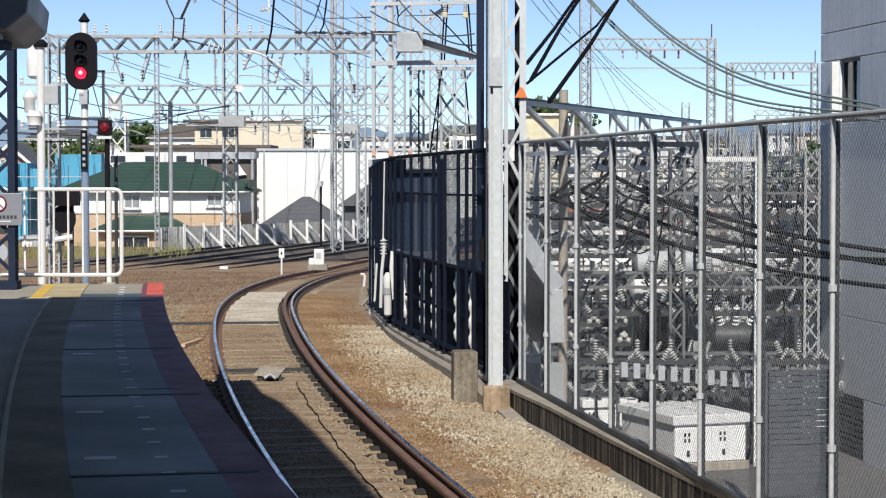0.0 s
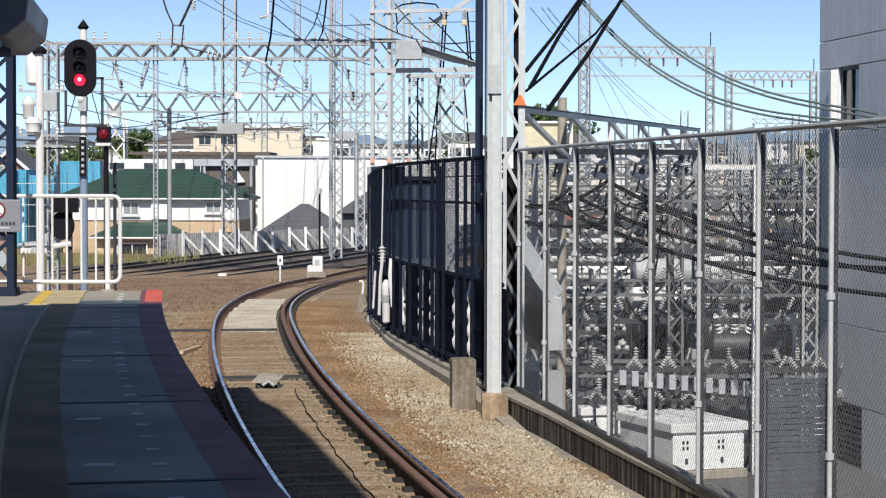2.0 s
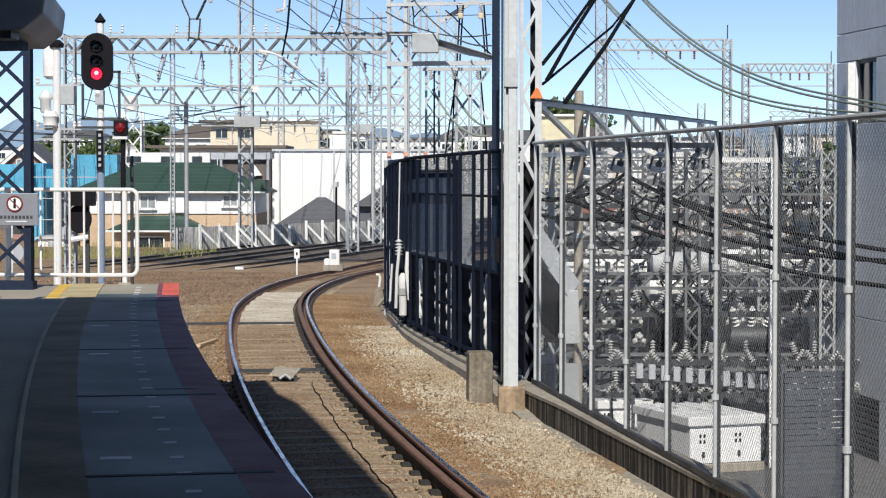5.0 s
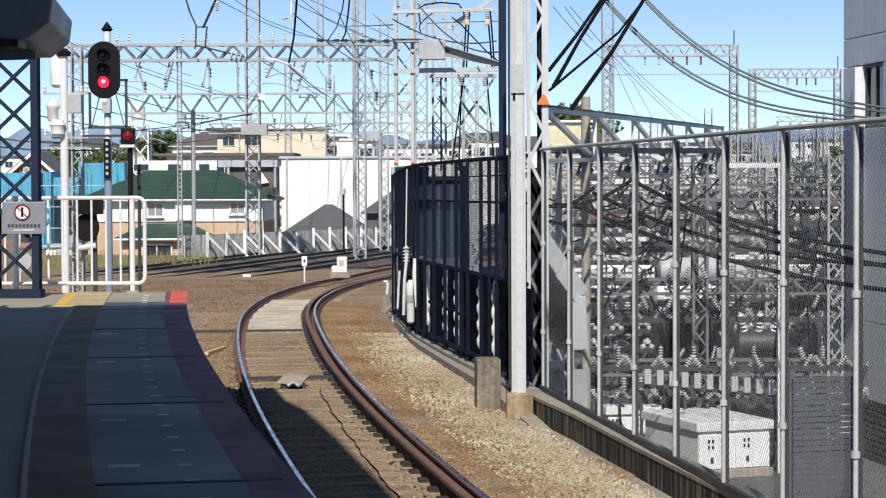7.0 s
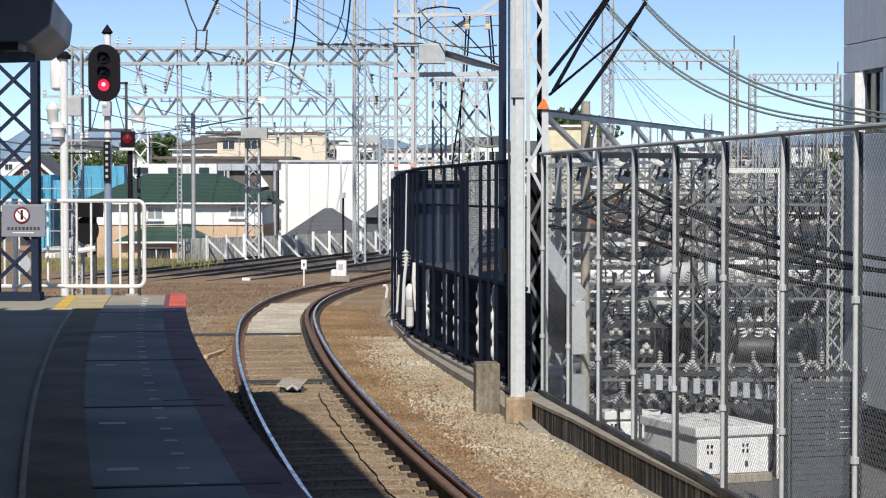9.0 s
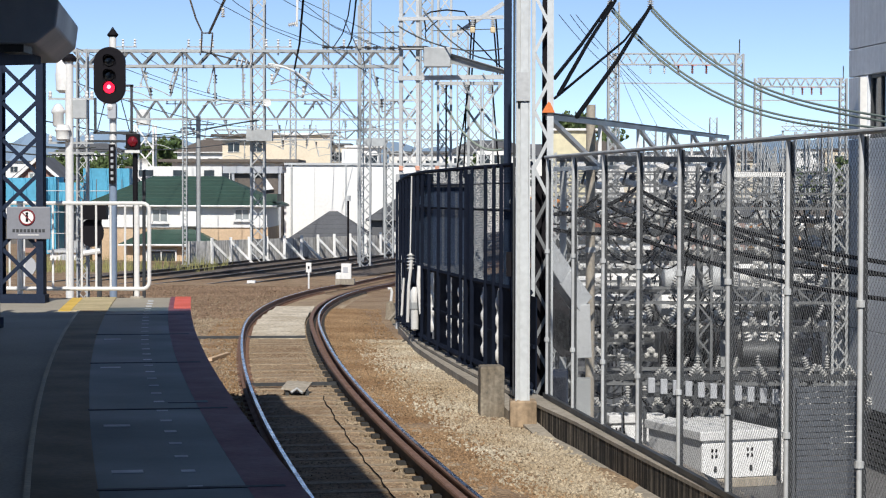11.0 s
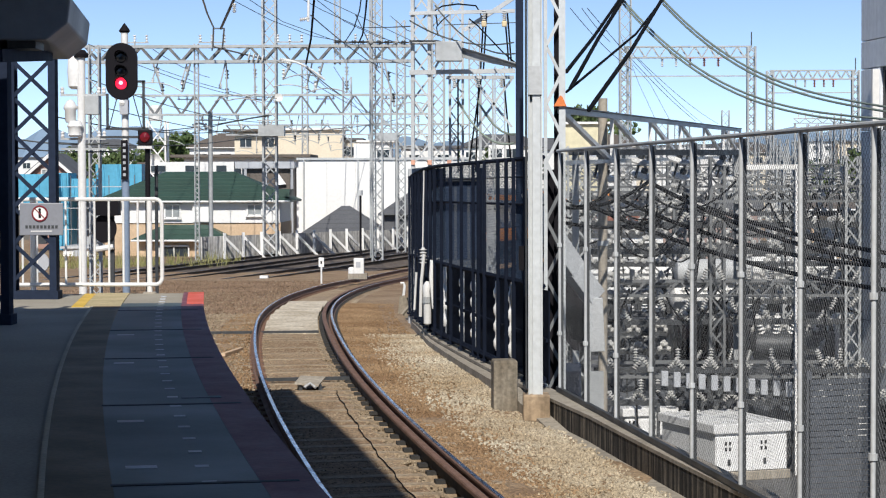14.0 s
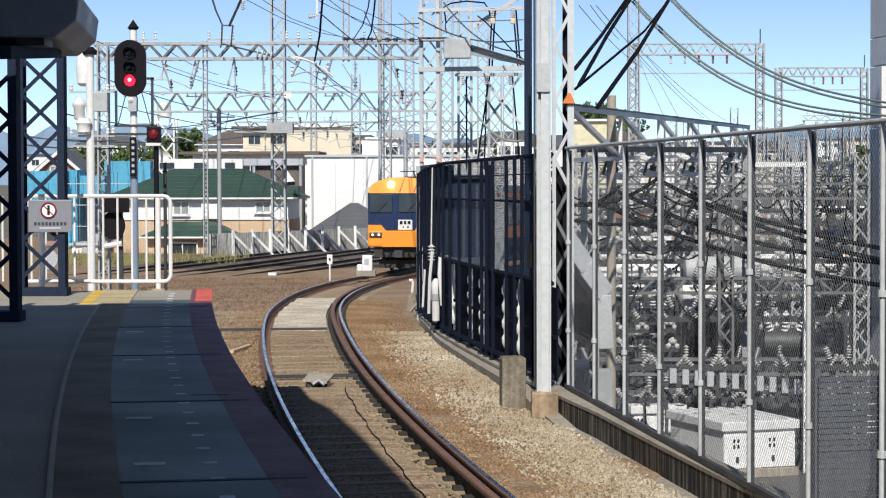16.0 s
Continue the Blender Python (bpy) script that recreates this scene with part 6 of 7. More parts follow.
part("post", Form().tube([p, p + Vector((0, 0, 3.45))], 0.06, 8), BLACK, lp)
part("head", Form().box(p + Vector((0, 0, 3.55)), (0.26, 0.26, 0.3)), GALV, lp)
bx_ = thing("track_box", Vector((-2.42, 29.2, -0.2)), "low cable box between the rails under a loose pale lid", "cable box")
c = Vector((-2.43, 29.3, 0))
part("lid", Form().prism([c + Vector(v) for v in ((-0.21, -0.2, -0.09), (0.13, -0.26, -0.12), (0.19, 0.22, -0.05), (-0.17, 0.28, -0.04))], (0.01, 0.0, 0.03)), CONCRETE, bx_)
part("side", Form().box(c + Vector((-0.15, 0.02, -0.15)), (0.05, 0.4, 0.12), 8), DARK_STEEL, bx_)
part("side", Form().box(c + Vector((0.13, 0.0, -0.16)), (0.05, 0.4, 0.1), 8), DARK_STEEL, bx_)
part("fitting", Form().tube([c + Vector((-0.06, -0.32, -0.12)), c + Vector((0.02, -0.26, -0.07)), c + Vector((0.1, -0.34, -0.12))], 0.02, 6), GALV, bx_)
wob = [on_line(y, 1.02 - 0.012 * (28.6 - y) + 0.012 * math.sin(y * 3.1) + 0.008 * math.sin(y * 7.7), -0.16) for y in steps(8, 28.8, 0.25)]
cable("track_cable", wob, 0.0065, CABLE, "thin black cable lying along the sleepers")
for y, o0, o1 in ((30.2, 0.05, 1.45), (40.2, -1.4, 1.2)):
    fm = Form().beam(on_line(y, o0, -0.13), on_line(y + 0.1, o1, -0.13), 0.05, 0.05)
    tagged(part("cross_duct", fm, DARK_STEEL), "dark cable duct crossing under the rails", "cable duct", "cable ducts")
slab = Form()
for k in range(5):
    slab.box(on_line(42 + k * 3.2, 0.68, -0.14), (1.05, 3.1, 0.1), -math.degrees(math.asin((42 + k * 3.2 - APEX) / RADIUS)))
structure("crossing_slabs", slab, PALE_SLAB, "pale concrete slabs laid between the rails", "slab")
pa, pb = Vector((-4.31, 34.50, 0.65)), Vector((-4.18, 36.00, 0.69))
tagged(part("plank", Form().beam((pa.x, pa.y, -0.12), (pb.x, pb.y, -0.14), 0.08, 0.05), TAN_WALL), "pale timber offcut on the ballast", "plank")
p = Vector((-1.96, 51.50, -0.51))
ms = thing("marker_block", p, "small weathered concrete marker beside the rail", "marker post")
part("block", Form().prism([p + Vector(q) for q in ((-0.14, 0, -0.1), (0.14, 0, -0.1), (0.1, 0, 0.34), (0.02, 0, 0.46), (-0.1, 0, 0.42))], (0, 0.18, 0)), OLD_CONCRETE, ms)
part("strut", Form().beam(p + Vector((-0.08, -0.03, -0.05)), p + Vector((0.2, -0.03, 0.28)), 0.04, 0.05), CONCRETE, ms)
part("cap", Form().tube([p + Vector((0, 0.05, 0.4)), p + Vector((0.03, 0.05, 0.68)), p + Vector((0.0, 0.05, 0.76)), p + Vector((-0.07, 0.05, 0.75))], 0.035, 8), WHITE_PAINT, ms)

# white insulator strings standing in the gaps between the solid lower panels of the dark fence
GAPS = (29.7, 30.85, 33.0, 34.2, 36.3)
for y in GAPS:
    p = on_line(y, fence_off(y) + 0.1)
    rings = [(0.02, 0.0)] + [q for k in range(4) for q in ((0.026, 0.25 * k + 0.02), (0.052, 0.25 * k + 0.07), (0.056, 0.25 * k + 0.15), (0.026, 0.25 * k + 0.21))] + [(0.02, 1.05)]
    ins = part("fence_insulator", Form().lathe((p.x, p.y, p.z + 0.2), rings, 10), PORCELAIN, None, "", True)
    tagged(ins, "white porcelain insulator string in a gap of the dark fence", "insulator", "fence insulators")
edges = [27.2] + [v for y in GAPS for v in (y - 0.2, y + 0.2)] + [45.0]
for y0, y1 in zip(edges[::2], edges[1::2]):
    cuts = [y0] + [y for y in dys if y0 + 0.15 < y < y1 - 0.15] + [y1]
    for a, b in zip(cuts[:-1], cuts[1:]):
        pa, pb = on_line(a, fence_off(a) + 0.12), on_line(b, fence_off(b) + 0.12)
        part("lower_panel", Form().beam((pa.x, pa.y, pa.z + 0.66), (pb.x, pb.y, pb.z + 0.66), 0.02, 1.24), NAVY_FENCE, dark_fence)
        part("stiffener", Form().beam((pa.x - 0.03, pa.y, pa.z + 0.62), (pb.x - 0.03, pb.y, pb.z + 0.62), 0.03, 0.05), NAVY_FENCE, dark_fence)
grp = thing("end_post_gear", on_line(40.0, 2.95, -0.2), "white levers, weights and insulators on the fence end post", "switch gear")
part("stem", Form().tube([(-1.08, 38.40, 1.41), (-1.13, 38.40, 0.91), (-1.15, 38.40, 0.26)], 0.03, 8), PORCELAIN, grp, smooth=True)
part("lever", Form().tube([(-0.91, 37.60, 1.33), (-0.93, 37.60, 1.03), (-0.88, 37.60, 0.46)], 0.04, 8), PORCELAIN, grp, "white lever", True)
part("weight", Form().lathe((-1.01, 38.00, 0.13), [(0.03, 0), (0.07, 0.03), (0.075, 0.4), (0.05, 0.42), (0.05, 0.5), (0.08, 0.52), (0.085, 0.72), (0.03, 0.8)], 12), PORCELAIN, grp, "white weight", True)
part("weight_band", Form().lathe((-1.01, 38.00, 0.53), [(0.09, 0), (0.09, 0.12)], 12), GALV_FAR, grp, "grey band")
part("pull_rod", Form().tube([(-1.24, 39.00, 1.05), (-1.28, 39.00, 0.35)], 0.022, 6), PORCELAIN, grp)
part("insulator", Form().lathe((-1.10, 38.50, 1.22), [(r_ * 0.9, z_) for r_, z_ in DISC], 10), PORCELAIN, grp, smooth=True)
part("conduit", Form().tube([(-1.10, 39.20, 2.95), (-1.13, 39.20, 1.35)], 0.013, 6), WHITE_PAINT, grp, "thin white conduit up the fence")
part("end_post", Form().tube([on_line(45.05, 3.22, -0.2), on_line(45.05, 3.22, 3.15)], 0.05, 8), GALV, grp)

# ---- catenary wires ----
for a, b, dr in (((-21.12, 112.00, 10.20), (-16.20, 165.00, 9.08), 0.5), ((-15.18, 80.00, 6.77), (-14.73, 150.00, 7.09), 0.5), ((-14.24, 70.00, 4.95), (-14.70, 120.00, 5.73), 0.3), ((-14.25, 70.00, 4.10), (-13.52, 150.00, 6.89), 0.6),
                 ((-13.67, 60.00, 4.06), (-10.75, 60.00, 3.89), 0.1), ((-13.67, 60.00, 3.79), (-10.44, 62.00, 3.72), 0.1), ((-15.41, 118.00, 5.68), (-5.35, 160.00, 7.81), 0.5), ((-16.12, 90.00, 5.95), (-16.95, 200.00, 7.20), 0.5), ((-10.99, 112.00, 9.24), (-7.77, 200.00, 8.01), 0.3),
                 ((-5.73, 70.00, 8.33), (-5.56, 160.00, 10.82), 0.5), ((-5.43, 90.00, 9.94), (-6.96, 200.00, 9.08), 0.3), ((-17.94, 114.00, 10.03), (-20.88, 160.00, 10.82), 0.2), ((-2.05, 59.00, 7.29), (0.89, 59.00, 6.66), 0.3), ((-1.33, 59.00, 7.71), (0.89, 57.00, 6.22), 0.4),
                 ((5.04, 120.00, 12.67), (11.33, 158.00, 11.15), 0.3), ((6.01, 120.00, 12.67), (20.29, 200.00, 8.54), 0.4), ((11.75, 158.00, 12.00), (29.18, 260.00, 9.94), 0.4), ((10.90, 158.00, 12.85), (27.78, 260.00, 9.59), 0.4), ((5.69, 120.00, 12.67), (9.13, 150.00, 12.74), 0.1)):
    cable("catenary_wire", sag(a, b, dr), 0.022, WIRE, "thin aged overhead wire", "wire", 5)
for a, b in (((-10.84, 112.00, 9.36), (-8.42, 112.00, 8.24)), ((-10.69, 112.00, 9.24), (-8.73, 112.00, 8.45)), ((-16.37, 118.00, 6.00), (-15.25, 118.00, 5.65))):
    t_ = thing("cantilever_arm", a, "pale curved cantilever arm under the catenary beam", "cantilever", "cantilevers")
    part("tube", Form().tube(sag(a, b, -0.25, 8), 0.06, 8), PALE_STEEL, t_, smooth=True)
    part("insulator", Form().lathe(a, [(r_ * 1.4, z_ * 1.6) for r_, z_ in DISC], 8, (1, 0, -0.3)), PORCELAIN, t_)

gear = random.Random(21)
for x0, x1, d, z, n in ((-21.06, -4.13, 114, 9.20, 9), (-26.03, -4.19, 165, 8.15, 9), (-26.96, -2.11, 230, 8.05, 9)):
    for k in range(n):
        x = x0 + (x1 - x0) * (k + gear.uniform(0.2, 0.8)) / n
        dr = gear.uniform(0.8, 2.4)
        t = thing("catenary_hanger", (x, d, z - dr), "grey hanger with insulators under a catenary beam", "hanger", "hangers")
        lean = gear.choice((-0.5, 0.0, 0.5))
        part("tube", Form().beam((x, d - 0.3, z + 0.05), (x + lean, d, z - dr), 0.08), GALV_FAR, t)
        part("arm", Form().tube(sag((x + lean, d, z - dr), (x + lean + gear.choice((-2.2, 2.2)), d - 0.2, z - dr + gear.uniform(-0.3, 0.5)), -0.25, 6), 0.035, 6), GALV_FAR, t)
        for j in range(2):
            part("insulator", Form().lathe((x + lean * (0.4 + 0.5 * j), d, z - dr * (0.4 + 0.5 * j)), [(r_ * 1.5, z_ * 1.6) for r_, z_ in DISC[::2]], 7), gear.choice((PORCELAIN, DARK_STEEL)), t)
    for k in range(n // 2):
        x = x0 + (x1 - x0) * (k + 0.5) / (n // 2)
        t = thing("feeder_bracket", (x, d, z + 0.9), "small feeder bracket with white insulators on a beam", "bracket", "brackets")
        part("stem", Form().box((x, d, z + 1.0), (0.08, 0.08, 0.5)), GALV_FAR, t)
        part("bar", Form().box((x, d, z + 1.2), (1.5, 0.07, 0.07)), GALV_FAR, t)
        for dx in (-0.65, 0, 0.65):
            part("insulator", Form().lathe((x + dx, d, z + 1.22), [(r_ * 1.2, z_ * 1.3) for r_, z_ in DISC[::2]], 7), PORCELAIN, t)
for pts, r_, mt in (
        ([(-11.96, 90.00, 11.37), (-11.40, 95.90, 11.10), (-10.24, 101.80, 10.63), (-8.80, 107.70, 10.30), (-7.14, 113.60, 10.31)], 0.017, WIRE),
        ([(-10.98, 90.00, 11.36), (-10.62, 95.90, 11.10), (-9.69, 101.80, 10.57), (-7.64, 107.70, 10.06), (-6.83, 113.60, 10.18)], 0.017, WIRE),
        ([(-8.56, 90.00, 11.35), (-7.95, 95.90, 11.40), (-6.67, 101.80, 10.56), (-5.31, 107.70, 10.20), (-4.07, 113.60, 10.17)], 0.017, WIRE),
        ([(-8.46, 90.00, 11.35), (-7.46, 97.87, 11.31), (-5.78, 105.73, 10.94), (-3.70, 113.60, 10.35)], 0.017, WIRE),
        ([(-9.04, 90.00, 11.36), (-7.46, 97.87, 10.79), (-6.35, 105.73, 10.66), (-4.62, 113.60, 10.24)], 0.017, WIRE),
        ([(-6.46, 113.60, 11.13), (-3.81, 86.80, 9.16), (-1.96, 60.00, 7.20)], 0.02, DARK_STEEL),
        ([(-9.57, 113.60, 8.97), (-8.53, 113.60, 7.96), (-7.15, 113.60, 7.19), (-5.62, 113.60, 5.50)], 0.018, WIRE),
        ([(-9.90, 113.60, 9.28), (-8.53, 113.60, 8.11), (-7.61, 113.60, 7.43)], 0.03, DARK_STEEL),
        ([(-17.89, 113.60, 9.06), (-15.77, 116.07, 8.31), (-13.54, 118.53, 7.72), (-11.87, 121.00, 7.62)], 0.016, WIRE),
        ([(-18.25, 117.80, 5.67), (-15.87, 119.03, 5.95), (-13.75, 120.27, 6.40), (-12.41, 121.50, 6.69)], 0.028, WIRE),
        ([(-16.34, 117.80, 5.60), (-14.90, 119.03, 6.08), (-13.43, 120.27, 6.43), (-12.25, 121.50, 6.66)], 0.028, WIRE),
        ([(-8.06, 113.60, 9.03), (-6.84, 113.60, 7.12), (-5.62, 113.60, 6.11)], 0.016, WIRE),
        ([(-5.91, 113.60, 9.63), (-3.58, 86.80, 7.72), (-1.96, 60.00, 6.01)], 0.014, WIRE),
        ([(-5.00, 114.00, 11.80), (-3.12, 87.00, 9.06), (-1.94, 60.00, 7.01)], 0.016, WIRE),
        ([(-1.09, 59.70, 7.21), (-0.05, 59.70, 7.24), (1.08, 59.70, 7.27)], 0.013, WIRE),
        ([(-0.37, 59.70, 7.38), (-0.13, 59.20, 7.15), (0.58, 58.70, 6.36), (1.08, 58.20, 5.90)], 0.02, CABLE),
        ([(-1.27, 59.70, 7.18), (-1.33, 59.70, 7.63), (-1.14, 59.70, 7.74), (-0.69, 59.70, 7.80), (-0.18, 59.70, 7.75), (-0.06, 59.70, 7.56), (-0.02, 59.70, 7.40)], 0.024, CABLE),
        ([(-1.26, 59.70, 6.89), (-1.30, 59.70, 7.15), (-1.14, 59.70, 7.34), (-0.93, 59.70, 7.50)], 0.018, CABLE),
        ([(11.23, 171.60, 14.93), (12.80, 171.60, 10.77), (14.19, 171.60, 7.77)], 0.018, WIRE),
        ([(11.23, 171.60, 13.55), (13.72, 171.60, 10.77), (15.34, 171.60, 7.77)], 0.018, WIRE)):
    cable("catenary_wire", pts, r_, mt, "thin aged overhead wire", "wire", 5)
for pts, r_ in (
        ([(-7.15, 90.00, 11.35), (-8.32, 101.80, 9.74), (-9.56, 113.60, 9.18)], 0.05),
        ([(-5.09, 90.00, 11.34), (-5.72, 97.87, 10.78), (-6.47, 105.73, 10.52), (-7.44, 113.60, 10.37)], 0.03),
        ([(-4.87, 90.00, 11.34), (-5.46, 97.87, 10.52), (-6.04, 105.73, 10.18), (-6.71, 113.60, 10.30)], 0.04)):
    cable("drop_cable", pts, r_, CABLE, "thick black cable dropping to the catenary beam", "cable", 6)
t = thing("catenary_beam", (-7.17, 90, 11.35), "grey steel lattice beam from which cables and hangers drop", "catenary beam", "catenary beams")
truss(t, (-12.68, 90, 11.30), (-1.65, 90, 11.30), 0.8, 0.5, 14, GALV_FAR, 0.12, 0.08)
t = thing("strain_string", (-6.83, 113.60, 10.30), "dark strain insulator string along the catenary beam", "insulators", "strain strings")
for k in range(9):
    a, b = Vector((-7.99, 113.60, 10.37)), Vector((-3.95, 113.60, 10.33))
    part("disc", Form().lathe(a.lerp(b, k / 9), [(0.05, 0), (0.1, 0.06), (0.06, 0.1), (0.11, 0.2), (0.05, 0.28)], 8, b - a), (DARK_STEEL, GREY_PORCELAIN, DARK_STEEL)[k % 3], t)
part("core", Form().tube([(-8.06, 113.60, 10.37), (-3.89, 113.60, 10.32)], 0.045, 6), DARK_STEEL, t)
t = thing("strain_string", (-13.73, 113.60, 9.90), "white insulators at the end of a dark strut", "insulators", "strain strings")
part("strut", Form().tube([(-14.65, 113.60, 10.15), (-11.74, 113.60, 9.44)], 0.05, 6), DARK_STEEL, t, "dark strut")
for k in range(4):
    a, b = Vector((-12.71, 113.50, 9.62)), Vector((-11.73, 113.50, 9.40))
    part("disc", Form().lathe(a.lerp(b, k / 4), [(0.05, 0), (0.24, 0.05), (0.24, 0.09), (0.05, 0.13)], 10, b - a), PORCELAIN, t, "white disc")
t = thing("catenary_hanger", (-11.99, 95.00, 9.75), "grey looped hanger between two catenary beams", "hanger", "hangers")
for pts in ([(-12.25, 90.00, 11.42), (-12.85, 97.87, 10.65), (-13.57, 105.73, 10.60), (-14.62, 113.60, 10.09)], [(-13.48, 105.00, 10.49), (-13.47, 109.30, 10.81), (-14.10, 113.60, 10.09)]):
    part("tube", Form().tube(pts, 0.045, 6), GALV_FAR, t)
part("arm", Form().tube([(-10.30, 90.00, 11.41), (-11.64, 97.50, 11.09), (-13.11, 105.00, 10.49)], 0.07, 6), DARK_GREY_STEEL, t)
part("insulator", Form().lathe((-11.24, 95.00, 10.46), [(r_ * 1.4, z_ * 1.4) for r_, z_ in DISC], 8), PORCELAIN, t)
t = thing("feeder_post", (-7.47, 90.00, 10.14), "white bracket post with an insulator under a beam", "bracket", "brackets")
part("stem", Form().tube([(-7.44, 90.00, 11.40), (-7.47, 90.00, 9.66)], 0.055, 8), WHITE_PAINT, t)
part("insulator", Form().lathe((-7.84, 90.00, 9.73), [(r_ * 1.4, z_ * 1.4) for r_, z_ in DISC], 8, (1, 0, 0.2)), PORCELAIN, t)
for mx, d, top, w in ((-4.98, 128, 12.64, 0.5), (-5.73, 114, 13.5, 0.55), (-1.90, 90, 13.4, 0.5), (-0.45, 120, 12, 0.6), (-11.62, 180, 11.84, 0.7), (-16.11, 190, 13.37, 0.5), (1.26, 150, 11, 0.7)):
    mast(mx, d, top, w, "grey lattice mast among the catenary beams", -1.9, 0.09)
for mx, d, z in ((-12.22, 121.3, 5.75), (-7.21, 157.3, 6.19)):
    t = thing("mast_platform", (mx, d, z), "grey box platform on a lattice mast", "platform box")
    part("box", Form().box((mx, d, z), (1.5, 0.8, 0.6)), GALV_FAR, t)
    part("rail", Form().box((mx, d - 0.42, z + 0.6), (1.6, 0.05, 0.06)), GALV_FAR, t)
t = thing("mast_antenna", (-11.85, 121.40, 7.69), "small white dish on a lattice mast", "antenna")
part("dish", Form().lathe((-11.82, 121.40, 7.69), [(0.02, -0.1), (0.2, 0.02), (0.24, 0.1), (0.1, 0.04)], 12, (0.2, -1, 0)), WHITE_PAINT, t, smooth=True)
part("bracket", Form().beam((-12.20, 121.60, 7.64), (-11.83, 121.50, 7.66), 0.06), GALV_FAR, t)

# ---- the train ----
def railcar(front, label):
    """A railcar whose nose points along -y, its floor's middle over the origin at rail level."""
    L, hw = 20.0, 1.4
    t = thing("railcar", (0, 0, 0), label, "train", "train cars")

    def shell(z0, z1, y0, y1):
        return Form().box((0, (y0 + y1) / 2, (z0 + z1) / 2), (2 * hw, y1 - y0, z1 - z0))
    soften(part("lower_body", shell(1.08, 1.78, 0.02, L), TRAIN_ORANGE, t, "orange lower body"), 0.08)
    soften(part("window_band", shell(1.781, 3.37, 0.12, L), TRAIN_NAVY, t, "navy window band"), 0.05)
    rf, n = Form(), 14
    arc = [(hw * math.cos(math.pi * k / n) if k not in (0, n) else hw * (1 if k == 0 else -1), 3.37 + 0.68 * math.sin(math.pi * k / n) ** 0.75) for k in range(n + 1)]
    rf.prism([(x, 0.42, z) for x, z in arc], (0, 1.3, 0))
    nose = [(x * 0.985, 0.1 + max(0.0, (z - 3.4)) * 0.45, z) for x, z in arc]
    rf.add(nose + [(x, 0.42, z) for x, z in arc], [tuple(range(n + 1))] + [(i, i + 1, i + n + 2, i + n + 1) for i in range(n)])
    part("cab_roof", rf, TRAIN_ORANGE, t, "orange rounded roof over the cab", True)
    part("roof", Form().prism([(x, 1.72, z) for x, z in arc], (0, L - 1.72, 0)), GREY_ROOF, t, "grey rounded roof", True)
    for s in (-1, 1):
        part("cantrail", Form().box((s * (hw - 0.005), (L + 0.5) / 2, 3.46), (0.05, L - 0.5, 0.3)), TRAIN_ORANGE, t, "orange band above the windows")
    for s in (-1, 1):
        for k in range(9):
            part("side_window", Form().box((s * (hw + 0.004), 2.6 + k * 1.9, 2.5), (0.02, 1.35, 0.75)), GLASS, t)
    if front:
        for x, w in ((-0.83, 0.98), (0.42, 0.98)):
            wnd = soften(part("windscreen", Form().box((x, 0.1, 2.93), (w, 0.06, 0.78)), GLASS, t, "dark windscreen"), 0.04)
            part("wiper", Form().beam((x - 0.1, 0.05, 2.6), (x + 0.25, 0.05, 2.95), 0.02), BLACK, wnd)
        part("nose_step", Form().box((0.0, 0.0, 1.42), (1.5, 0.16, 0.66)), TRAIN_ORANGE, t)
        for s in (-1, 1):
            part("nose_corner", Form().prism([(s * 1.38, 0.06, 1.6), (s * 1.38, 0.06, 2.02), (s * 0.82, 0.06, 2.02), (s * 0.6, 0.06, 1.76), (s * 0.6, 0.06, 1.6)], (0, 0.3, 0)), TRAIN_ORANGE, t, "orange corner of the nose")
            hl = soften(part("headlight_case", Form().box((s * 1.02, 0.0, 1.6), (0.58, 0.1, 0.2)), DARK_STEEL, t, "headlight case"), 0.03)
            for dx in (-0.15, 0.12):
                part("headlight", Form().lathe((s * 1.02 + dx, -0.05, 1.6), [(0.055, 0), (0.035, 0.02)], 12, (0, -1, 0)), TRAIN_LAMP, hl)
        part("roof_light", Form().lathe((-0.42, 0.2, 3.74), [(0.16, 0), (0.13, 0.08)], 14, (0, -1, 0.3)), glowing("roof_lamp", (1.0, 0.9, 0.7), 6.0), t, "bright roof headlamp")
        board = soften(part("train_board", Form().box((0.22, 0.07, 2.02), (0.62, 0.05, 0.44)), WHITE_PAINT, t, "white board with dark shapes"), 0.05)
        for x, z, w, h in ((0.05, 2.12, 0.12, 0.14), (0.22, 2.12, 0.1, 0.14), (0.39, 2.12, 0.12, 0.14), (0.14, 1.93, 0.06, 0.06), (0.34, 1.93, 0.07, 0.07)):
            part("board_shape", Form().box((x, 0.035, z), (w, 0.02, h)), BLACK, board)
        for x in (0.0, 0.62):
            part("roof_stripe", Form().beam((x - 0.05, 0.12, 3.42), (x + 0.12, 0.4, 4.02), 0.09, 0.02), RUST, t)
        part("skirt", Form().box((0, 0.35, 0.86), (2.3, 0.3, 0.42)), UNDERFRAME, t)
        part("coupler", Form().box((0, -0.05, 0.8), (0.34, 0.7, 0.3)), DARK_STEEL, t)
        part("snow_guard", Form().box((0, 0.6, 0.35), (2.0, 0.1, 0.34)), UNDERFRAME, t)
        for s in (-1, 1):
            part("hose", Form().tube(sag((s * 0.35, 0.0, 0.95), (s * 0.75, 0.05, 0.9), 0.3, 8), 0.03, 6), BLACK, t)
    part("underframe", Form().box((0, L / 2, 0.82), (2.4, L - 1.0, 0.4)), UNDERFRAME, t)
